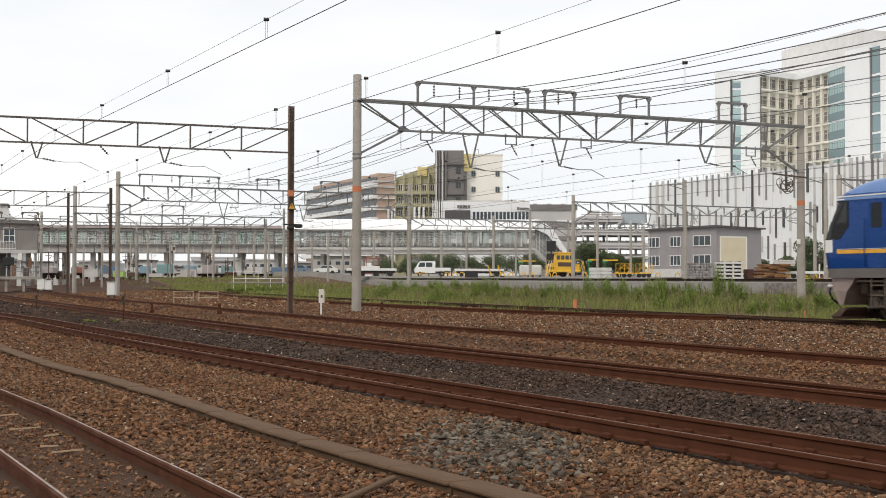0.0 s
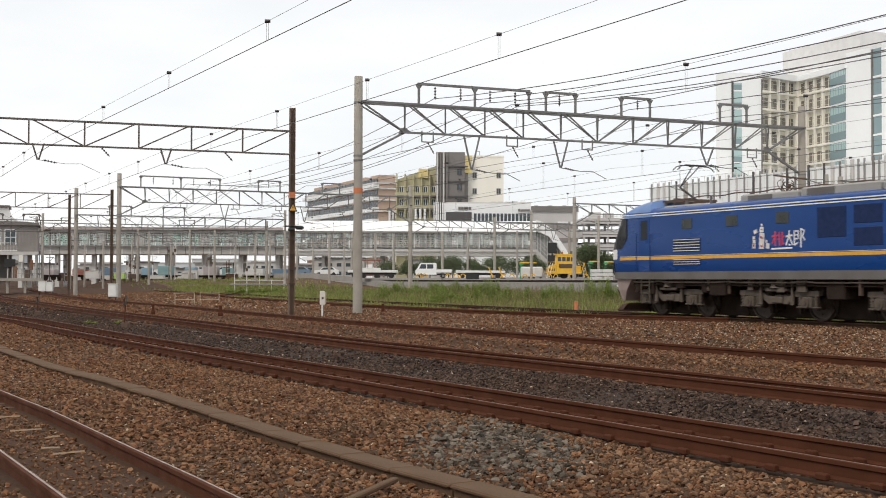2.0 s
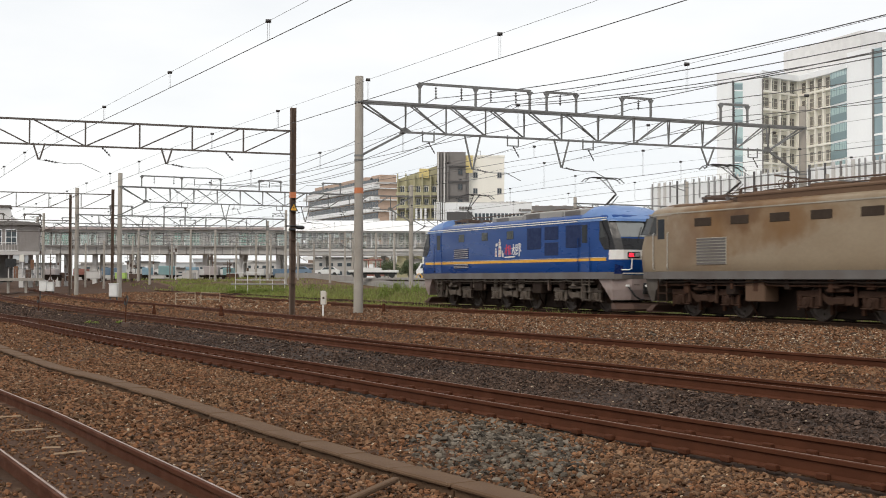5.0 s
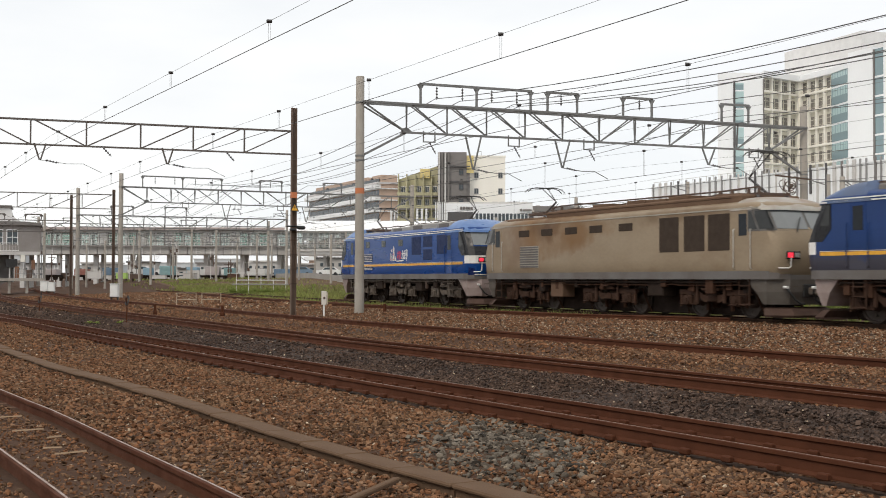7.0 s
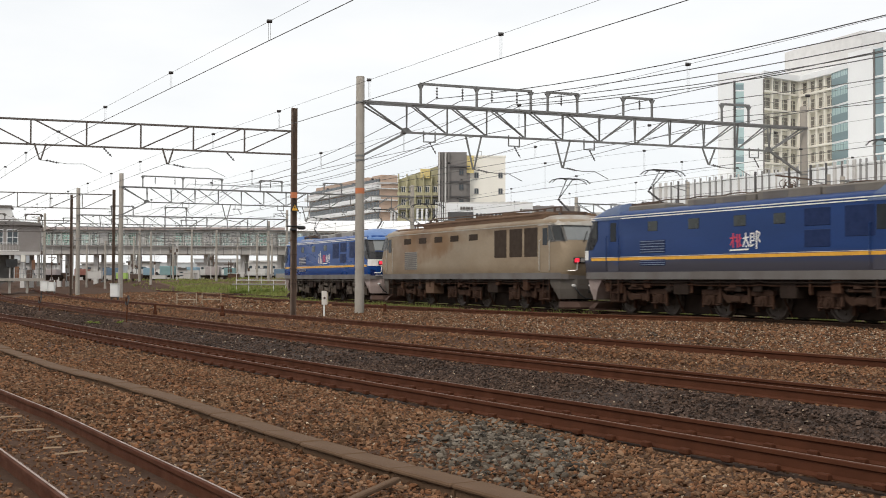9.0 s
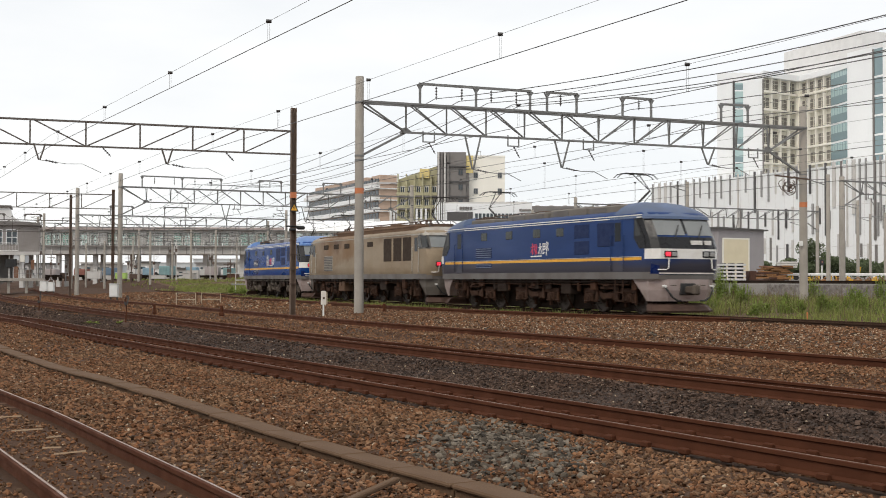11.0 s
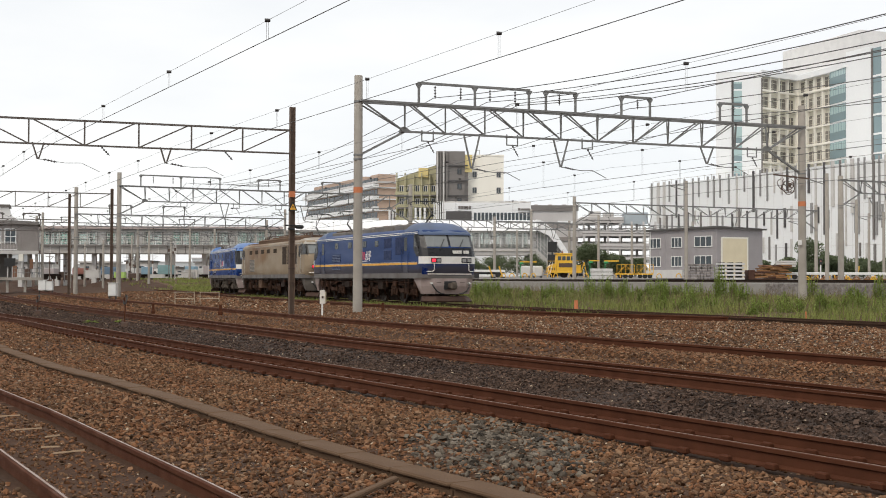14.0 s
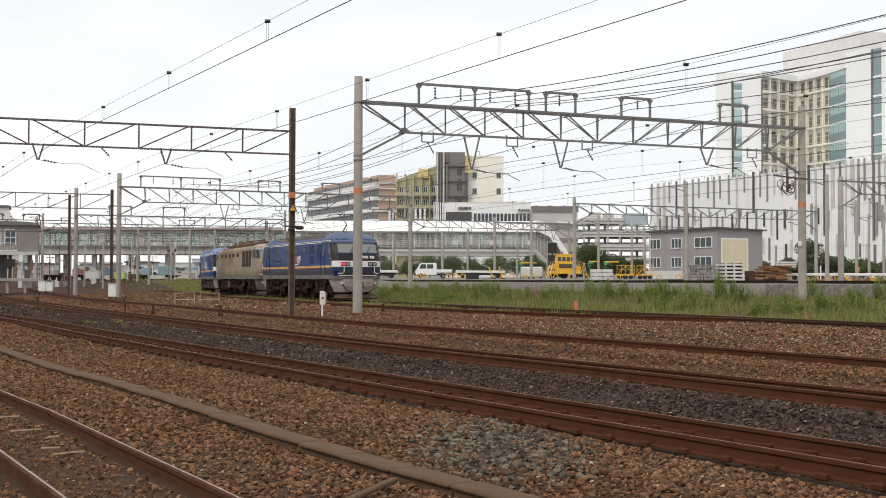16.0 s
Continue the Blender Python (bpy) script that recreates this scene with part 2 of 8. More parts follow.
def run_offsets():
    """How far the freight line lies to the far side of the curve, by place along it."""
    rows = []
    for s in range(-180, 61, 4):
        x, y, _ = at(s)
        a = heading(s)
        along = min((((p[0] - x) * math.cos(a) + (p[1] - y) * math.sin(a)) ** 2, (p[1] - y) * math.cos(a) - (p[0] - x) * math.sin(a)) for p in RUN.values())
        rows.append((s, along[1]))
    return rows


TRACK_F = run_offsets()
# ground level across the tracks, from the camera's side to the yard
CROSS = [(-60, -0.62), (-27.5, -0.62), (-26.6, -0.56), (-23.6, -0.57), (-22.6, -0.62), (-20.9, -0.60), (-20.4, -0.64), (-17.6, -0.66), (-17.2, -0.66),
         (-16.6, -0.62), (-16.1, -0.50), (-13.6, -0.49), (-12.8, -0.46), (-12.4, -0.32), (-9.8, -0.32), (-8.4, -0.22), (-6, -0.13), (1.5, -0.15), (2.5, -0.2),
         (6, -0.07), (12, 0.08), (22, 0.2), (24.2, 0.25)]
# offset of the cable trough
TROUGH = [(-60, -22.95), (-20, -23.1), (-2, -23.28), (3.25, -23.14), (7, -22.87), (10, -22.74), (14.75, -22.7), (17.25, -22.58), (19.25, -22.43), (40, -21.6)]
TRACK_NEAR = [(-200, -35.0), (-60, -29.2), (0, -26.0), (9.75, -25.42), (12.25, -25.27), (15, -25.2), (18, -25.12), (60, -24.6)]
TRACK_B = [(-120, -24.5), (-30, -20.9), (-22, -20.1), (-12, -19.8), (0, -19.35), (10, -18.95), (20, -18.55), (60, -18.3)]
TRACK_C = [(-120, -19.0), (-86, -18.2), (-50, -16.3), (-17, -15.3), (0, -15.2), (10, -14.75), (20, -14.5), (60, -14.4)]
TRACK_D = [(-180, -14.9), (-90, -12.9), (-53, -11.9), (-34, -11.0), (-10, -11.1), (0, -10.7), (12, -10.4), (60, -10.2)]
TRACK_S = [(-120, -1.0), (-84, -1.6), (-50, -3.6), (-34, -4.2), (-25, -4.45), (-16, -4.1), (-9, -3.25), (-5, -1.6), (-1, -0.4), (3, -0.1), (6, 0.0)]


# ---- ground: one sheet from the near tracks to the yard and the horizon ----
def ground_level(d):
    if d > 24.2:
        return steps([(24.2, 1.02), (45, 1.10), (90, 1.42), (140, 1.5)], d)
    return steps(CROSS, d)


def ground_rise(sv, d):
    """The ground lifts gently towards the station."""
    k = max(0.0, min(1.0, (-104 - sv) / 40))
    return 1.2 * k * max(0.0, min(1.0, (d + 4) / 5)) if d < 24.3 else 0.5 * k


def build_ground():
    ds = [-600, -200, -100, -60, -45, -36, -30] + [-28 + 0.3 * i for i in range(95)] + [1.0, 1.5, 2.5, 4, 6, 8, 10, 12, 14, 16, 18, 20, 22, 24.2, 24.25, 30, 45, 60, 90, 140, 250, 500, 900]
    ss = [-2600, -1200, -600, -400, -300, -240] + [-199 + 2 * i for i in range(130)] + [70, 90, 120, 199, 400, 900, 2000]
    s = Shape()

    def far(sv, d):
        if -199 <= sv <= 199:
            return at(sv, d)
        e = -199 if sv < 0 else 199
        x, y, _ = at(e, d)
        a = heading(e)
        return (x + (sv - e) * math.cos(a), y + (sv - e) * math.sin(a), 0)
    for sv in ss:
        for d in ds:
            x, y, _ = far(sv, d)
            r = noise.noise((x * 0.35, y * 0.35, 0)) * 0.04 if -60 < d < 24 else 0
            s.v.append((x, y, ground_level(d) + r + ground_rise(sv, d)))
    n = len(ds)
    s.f = [(i * n + j, (i + 1) * n + j, (i + 1) * n + j + 1, i * n + j + 1) for i in range(len(ss) - 1) for j in range(n - 1)]
    me = bpy.data.meshes.new("ground")
    me.from_pydata(s.v, [], s.f)
    for m in (BALLAST, BALLAST_DARK, SOIL, YARD):
        me.materials.append(m)
    kind = []
    for i in range(len(ss) - 1):
        for j in range(n - 1):
            d, sv = (ds[j] + ds[j + 1]) / 2, ss[i]
            trough = steps(TRACK_B, sv) + 0.9 < d < steps(TRACK_C, sv) - 0.7
            kind.append(1 if trough else 3 if d > 24 else 2 if d > (1.2 if sv > -12 else -3.2 if sv > -34 else 1.0) else 0)
    me.polygons.foreach_set("material_index", kind)
    me.update()
    me.shade_smooth()
    tagged(new("ground", me), "brown ballast and weedy soil under the tracks, gravel in the yard", "ground", kind="structure")


build_ground()

RAIL_H = 0.18
RAIL_OUTLINE = [(o, h * RAIL_H / 0.153) for o, h in [(-0.063, 0.0), (0.063, 0.0), (0.063, 0.012), (0.012, 0.03), (0.009, 0.105), (0.033, 0.118), (0.033, 0.148), (0.026, 0.153),
                (-0.026, 0.153), (-0.033, 0.148), (-0.033, 0.118), (-0.009, 0.105), (-0.012, 0.03), (-0.063, 0.012)]]


CLIP = mesh_of("rail_clip", Shape().box(-0.07, 0.07, -0.05, 0.02, -0.02, 0.045, 0.012), RAIL_RUST)


def build_track(name, table, z_near, cant, s0, s1, label, head, sleepers, sink=0.0, clips=False, dark=False):
    """Two rails on the offset line; the near rail's head lies at z_near, the far one lower by the cant."""
    track = thing(name, label, "railway track", group="tracks", kind="structure")
    span = [s0 + i for i in range(int(s1 - s0) + 1)]
    for side, z in ((-1, z_near), (1, z_near - cant)):
        rail, top = Shape(), Shape()
        # RAIL_HEAD strip: worn steel, paled and kept to the far edge as painted highlight
        a = -0.004 if head is RAIL_HEAD else -0.022
        def ring(sv, outline):
            d = steps(table, sv) + side * 0.566
            turn = heading(sv)
            x, y, _ = at(sv, d)
            return [(x - o * math.sin(turn), y + o * math.cos(turn), z - RAIL_H + h) for o, h in outline]
        rail.loft([ring(v, RAIL_OUTLINE) for v in span])
        top.loft([ring(v, [(a, RAIL_H - 0.0005), (0.028, RAIL_H - 0.006), (0.028, RAIL_H - 0.001), (a, RAIL_H + 0.0025)]) for v in span])
        r = part("rail", rail, RAIL_DARK if dark else RAIL_RUST, track)
        part("rail_head", top, head, r, "worn running surface")
    if sleepers:
        a0, a1, step = sleepers
        block = mesh_of("sleeper", Shape().box(-0.11, 0.11, -1.05, 1.05, -0.14, 0.0, 0.015), SLEEPER)
        v = a0
        while v < a1:
            x, y, _ = at(v, steps(table, v))
            part("sleeper", block, None, track, m=pose(x, y, z_near - cant / 2 - RAIL_H - 0.005 + sink - random.uniform(0, 0.012), math.degrees(cant / 1.067) * -1, 0,
                                                     math.degrees(heading(v)) + random.uniform(-1.5, 1.5)))
            if clips and a0 + 2 < v < a1 - 8:
                for side, zz in ((-1, z_near), (1, z_near - cant)):
                    x, y, _ = at(v, steps(table, v) + side * 0.566 - 0.075)
                    part("rail_clip", CLIP, None, track, m=pose(x, y, zz - RAIL_H + 0.01, 0, 0, math.degrees(heading(v))))
            v += step
    return track


build_track("near_track", TRACK_NEAR, -0.42, 0.0, -60, 60, "rusty siding track on half-buried wooden sleepers", RAIL_HEAD, (2, 30, 0.62), 0.042)
build_track("main_track", TRACK_B, -0.42, 0.015, -110, 60, "main line track with rusty brown rails and worn heads", RAIL_HEAD, (-26, 30, 0.62), -0.06, True)
build_track("middle_track", TRACK_C, -0.30, 0.045, -110, 60, "rusty track on raised ballast", RAIL_HEAD_DULL, (-25, 30, 0.62), -0.05)
build_track("outer_track", TRACK_D, -0.15, 0.085, -160, 60, "rusty canted track on brown ballast", RAIL_HEAD_DULL, (-25, 30, 0.62), -0.05)
build_track("siding_track", TRACK_S, 0.02, 0.03, -110, -3, "low rusty siding rails along the weeds", RAIL_HEAD_DULL, None)
build_track("freight_track", TRACK_F, 0.0, 0.0, -150, 60, "freight line track under the locomotives", RAIL_HEAD_DULL, (-40, 20, 0.62), dark=True)


def build_duct():
    """Concrete cable trough between the near track and the main line."""
    duct = thing("cable_trough", "brown-stained concrete cable trough half sunk in ballast", "cable trough", kind="structure")
    v = -60.0
    while v < 30:
        x, y, _ = at(v, steps(TROUGH, v))
        s = Shape().box(-0.495, 0.495, -0.115, 0.115, -0.14, 0.0, 0.012).box(-0.497, 0.497, -0.15, 0.15, 0.0, 0.045, 0.015)
        part("trough_block", s, DUCT, duct, m=pose(x, y, -0.55 + random.uniform(-0.008, 0.006), random.uniform(-1.0, 1.0), 0, math.degrees(heading(v) + (steps(TROUGH, v + 0.5) - steps(TROUGH, v - 0.5))) + random.uniform(-0.5, 0.5)))
        v += 1.0


build_duct()


# ---- locomotives ----
BLUE = material("deep_blue_gloss_paint", (0.008, 0.052, 0.215), 0.3, second=(0.007, 0.044, 0.18), scale=0.8, grain=14, grain_amount=0.06, bump=0.02, stretch=(0.4, 1, 1.5), spec=0.22)
BLUE_DUSTY = material("dust_covered_blue_paint", (0.011, 0.040, 0.150), 0.42, second=(0.015, 0.036, 0.108), scale=0.8, grain=14, grain_amount=0.1, bump=0.02, stretch=(0.4, 1, 1.5), spec=0.22)


def add_dust(m, z0, z1, color):
    """Brake dust thrown up from below: thickest at the sill."""
    n, l = m.node_tree.nodes, m.node_tree.links
    b = n["Principled BSDF"]
    base = b.inputs["Base Color"].links[0].from_socket
    co, sep, rg, nz, ad, mx = (n.new("ShaderNode" + k) for k in ("TexCoord", "SeparateXYZ", "MapRange", "TexNoise", "Math", "Mix"))
    l.new(co.outputs["Object"], sep.inputs[0])
    nz.inputs["Scale"].default_value = 1.7
    ad.operation = "MULTIPLY_ADD"
    ad.inputs[1].default_value = 0.5
    l.new(nz.outputs[0], ad.inputs[0])
    l.new(sep.outputs[2], ad.inputs[2])
    for i, v in ((1, z1 + 0.25), (2, z0 + 0.25), (3, 0.0), (4, 0.8)):
        rg.inputs[i].default_value = v
    l.new(ad.outputs[0], rg.inputs[0])
    mx.data_type = "RGBA"
    l.new(rg.outputs[0], mx.inputs[0])
    l.new(base, mx.inputs[6])
    mx.inputs[7].default_value = (*color, 1)
    l.new(mx.outputs[2], b.inputs["Base Color"])


add_dust(BLUE_DUSTY, 1.75, 2.1, (0.066, 0.057, 0.052))
add_dust(BLUE, 0.9, 1.55, (0.04, 0.045, 0.06))


def add_patch(m, centre, size, color, strength):
    """One stain with a ragged outline round a place on the flank."""
    n, l = m.node_tree.nodes, m.node_tree.links
    b = n["Principled BSDF"]
    base = b.inputs["Base Color"].links[0].from_socket
    co, mp, ln, nz, ad, rg, mx = (n.new("ShaderNode" + k) for k in ("TexCoord", "Mapping", "VectorMath", "TexNoise", "Math", "MapRange", "Mix"))
    mp.vector_type = "POINT"
    mp.inputs["Scale"].default_value = [1 / v for v in size]
    mp.inputs["Location"].default_value = [-p / v for p, v in zip(centre, size)]
    l.new(co.outputs["Object"], mp.inputs[0])
    ln.operation = "LENGTH"
    l.new(mp.outputs[0], ln.inputs[0])
    nz.inputs["Scale"].default_value, nz.inputs["Detail"].default_value = 1.6, 6
    l.new(co.outputs["Object"], nz.inputs["Vector"])
    ad.operation = "MULTIPLY_ADD"
    ad.inputs[1].default_value = 1.6
    l.new(nz.outputs[0], ad.inputs[0])
    l.new(ln.outputs["Value"], ad.inputs[2])
    for i, v in ((1, 1.9), (2, 1.0), (3, 0.0), (4, strength)):
        rg.inputs[i].default_value = v
    l.new(ad.outputs[0], rg.inputs[0])
    mx.data_type = "RGBA"
    l.new(rg.outputs[0], mx.inputs[0])
    l.new(base, mx.inputs[6])
    mx.inputs[7].default_value = (*color, 1)
    l.new(mx.outputs[2], b.inputs["Base Color"])


NAVY = material("navy_nose_paint", (0.008, 0.020, 0.095), 0.3, grain_amount=0.06, bump=0.0, spec=0.25)
BLUE_DARK = material("dark_blue_louvre_paint", (0.008, 0.022, 0.085), 0.5, grain_amount=0.1, spec=0.22)
BLUE_ROOF_DUSTY = material("dusty_blue_roof_paint", (0.075, 0.118, 0.225), 0.5, second=(0.115, 0.12, 0.135), scale=1.2, grain_amount=0.08, bump=0.02, spec=0.3)
BLUE_LIGHT = material("light_blue_roof_paint", (0.10, 0.195, 0.42), 0.35, second=(0.085, 0.16, 0.34), scale=2, grain_amount=0.05, bump=0.02)
SILVER = material("dusty_beige_silver_paint", (0.292, 0.230, 0.158), 0.45, 0.1, second=(0.220, 0.162, 0.104), scale=0.7, grain=12, grain_amount=0.10, bump=0.03,
                  third=(0.16, 0.095, 0.05), third_scale=0.5, third_edge=(0.56, 0.78), stretch=(0.55, 1, 1.0), spec=0.22)
SILVER_CLEAN = material("silver_cab_paint", (0.37, 0.345, 0.295), 0.4, 0.15, second=(0.27, 0.22, 0.16), scale=1.5, grain_amount=0.06, bump=0.02, spec=0.22)
add_patch(SILVER, (-3.6, -1.45, 3.15), (4.0, 4, 1.0), (0.185, 0.098, 0.038), 0.95)
add_patch(SILVER, (-5.2, -1.45, 2.9), (1.0, 4, 1.5), (0.20, 0.108, 0.042), 0.9)
add_patch(SILVER, (-3.9, -1.45, 3.2), (1.3, 4, 0.55), (0.10, 0.052, 0.025), 0.85)
add_patch(SILVER, (-1.6, -1.45, 3.1), (1.4, 4, 0.9), (0.19, 0.105, 0.045), 0.8)
add_patch(SILVER, (-6.4, -1.45, 2.4), (1.5, 4, 1.2), (0.17, 0.10, 0.055), 0.6)
add_patch(SILVER, (5.0, -1.45, 3.35), (4.0, 4, 0.3), (0.14, 0.085, 0.045), 0.7)
add_dust(SILVER, 0.9, 1.7, (0.15, 0.115, 0.08))
SILVER_RUST = material("rust_streaked_silver_roof", (0.40, 0.385, 0.35), 0.45, 0.15, second=(0.21, 0.125, 0.065), scale=1.1, amount=0.7, spec=0.22)
GREY_BAND = material("grey_sill_paint", (0.125, 0.115, 0.108), 0.55, second=(0.09, 0.072, 0.06), scale=1.2)
GREY_ROOF_CLEAN = material("pale_grey_roof", (0.36, 0.35, 0.33), 0.65, second=(0.26, 0.25, 0.23), scale=0.9, grain_amount=0.12, spec=0.2)
FILTER_BROWN = material("brown_filter_mesh", (0.055, 0.04, 0.03), 0.8, second=(0.04, 0.03, 0.024), scale=4, grain=60, grain_amount=0.3, spec=0.12)
GREY_ROOF = material("sooty_grey_roof", (0.20, 0.185, 0.165), 0.7, second=(0.13, 0.11, 0.09), scale=0.9, grain_amount=0.15, spec=0.15)
RUST_ROOF = material("rust_stained_roof", (0.115, 0.070, 0.046), 0.8, second=(0.18, 0.118, 0.078), scale=0.9, grain_amount=0.2, spec=0.15)
SKIRT = material("pale_grey_skirt_paint", (0.38, 0.31, 0.29), 0.4, second=(0.18, 0.125, 0.105), scale=1.8)
# base darkened beyond dusty iron: the shade under the floor is painted in
BOGIE = material("shade_dark_dusty_iron", (0.030, 0.020, 0.015), 0.85, second=(0.017, 0.012, 0.010), scale=3, grain_amount=0.3, bump=0.4, spec=0.15)
BOGIE_GREY = material("dusty_grey_underframe", (0.135, 0.112, 0.092), 0.8, second=(0.055, 0.040, 0.031), scale=3, grain_amount=0.25, bump=0.3, spec=0.15)
PLOUGH = material("rusty_grey_plough", (0.075, 0.045, 0.034), 0.7, second=(0.045, 0.026, 0.02), scale=2.2, spec=0.2)
SILVER_SKIRT = material("dusty_grey_skirt", (0.125, 0.112, 0.098), 0.6, second=(0.08, 0.062, 0.05), scale=1.6, spec=0.2)
PILLAR_GREY = material("grey_windscreen_pillar", (0.13, 0.125, 0.118), 0.45, second=(0.09, 0.082, 0.074), scale=2, spec=0.22)
WHEEL = material("wheel_steel", (0.075, 0.056, 0.045), 0.6, 0.35, second=(0.045, 0.032, 0.025), scale=4)
STRIPE = material("yellow_stripe_paint", (0.75, 0.38, 0.03), 0.4, grain_amount=0.05, bump=0.0)
CREAM = material("cream_line_paint", (0.76, 0.71, 0.64), 0.4, grain_amount=0.05, bump=0.0)
WHITE_BAND = material("white_nose_paint", (0.80, 0.79, 0.76), 0.35, second=(0.68, 0.64, 0.58), scale=3, grain_amount=0.04, bump=0.0)
BLACK_PAINT = material("black_window_surround", (0.018, 0.018, 0.02), 0.3, grain_amount=0.1, bump=0.0, spec=0.22)
# pale base paints in the mirrored sky that the gloss shows too weakly
CAB_GLASS = material("sky_pale_cab_glass", (0.185, 0.195, 0.192), 0.08, amount=0.4, scale=1.2, grain=3, grain_amount=0.06, bump=0.0, spec=0.8)
SIDE_GLASS = material("dark_side_glass", (0.022, 0.026, 0.032), 0.12, spec=0.12, grain_amount=0.05, bump=0.0)
SIDE_MID = material("smoky_cab_side_glass", (0.04, 0.042, 0.042), 0.15, spec=0.25, grain_amount=0.05, bump=0.0)
SMALL_GLASS = material("dusty_olive_window_glass", (0.040, 0.046, 0.044), 0.2, spec=0.3, scale=3, grain_amount=0.1, bump=0.0)
PALE_BLUE = material("dusty_pale_blue_paint", (0.20, 0.24, 0.33), 0.5, grain_amount=0.1, bump=0.0)
LENS_RED = glow("red_marker_lamp", (0.85, 0.03, 0.06), 1.0)
LENS_CLEAR = glass("clear_lamp_lens", (0.30, 0.30, 0.29), 0.1)
LOGO_RED = material("pink_red_lettering_paint", (0.62, 0.05, 0.10), 0.4, grain_amount=0.05, bump=0.0)
CHROME = material("brushed_handrail", (0.62, 0.60, 0.56), 0.35, 0.5, grain_amount=0.05, bump=0.0)

# plan outline of a car end at one height: how far the end reaches, and the half width
def plan_ring(reach, half, z):
    end = [(reach, half * 0.55), (reach - 0.10, half * 0.80), (reach - 0.30, half * 0.955), (reach - 0.62, half)]
    ring = [(x, y) for x, y in end] + [(-x, y) for x, y in reversed(end)] + [(-x, -y) for x, y in end] + [(x, -y) for x, y in reversed(end)]
    return [(x, y, z) for x, y in ring]


def end_strip(sign, levels, y0=-1.0, y1=1.0, proud=0.006, thick=0.02, deep=4):
    """A skin that wraps a car's end between heights: levels of (reach, half width, z); deep: outline points used on each flank."""
    s = Shape()
    def pts(reach, half, z, out):
        reach, half = reach + out, half + out * 0.6
        end = [(reach - 0.62, -half), (reach - 0.30, -half * 0.955), (reach - 0.10, -half * 0.80), (reach, -half * 0.55), (reach, 0)][4 - deep:]
        row = end + [(x, -y) for x, y in reversed(end[:-1])]
        return [(sign * x, max(y0 * half, min(y1 * half, y)), z) for x, y in row]
    outer = [pts(*lv, proud) for lv in levels]
    inner = [pts(*lv, proud - thick) for lv in levels]
    n = len(outer[0])
    s.loft(outer, cap=False, closed=False)
    s.loft(inner[::-1], cap=False, closed=False)
    s.loft([outer[0], inner[0]], cap=False, closed=False)
    s.loft([inner[-1], outer[-1]], cap=False, closed=False)
    s.loft([[r[0] for r in outer], [r[0] for r in inner]], cap=False, closed=False)
    s.loft([[r[-1] for r in outer], [r[-1] for r in inner]], cap=False, closed=False)
    return s


WHEEL_R = 0.56


def wheelset_mesh():
    s = Shape()
    for sg in (-1, 1):
        rings = []
        for y, r in ((0.45, 0.30), (0.47, 0.52), (0.48, WHEEL_R + 0.028), (0.51, WHEEL_R + 0.028), (0.53, WHEEL_R), (0.61, WHEEL_R - 0.012), (0.615, WHEEL_R - 0.07),
                     (0.57, WHEEL_R - 0.09), (0.55, 0.22), (0.60, 0.17), (0.63, 0.12)):
            rings.append([(r * math.cos(k * math.pi / 14), sg * y, r * math.sin(k * math.pi / 14)) for k in range(28)])
        s.loft(rings)
    s.tube([(0, -0.46, 0), (0, 0.46, 0)], 0.085, 12)
    for k in range(6):
        a = k * math.pi / 3
        for sg in (-1, 1):
            s.tube([(0.33 * math.cos(a), sg * 0.55, 0.33 * math.sin(a)), (0.33 * math.cos(a), sg * 0.585, 0.33 * math.sin(a))], 0.035, 6)
    return mesh_of("wheelset", s, WHEEL, True)


WHEELSET = wheelset_mesh()


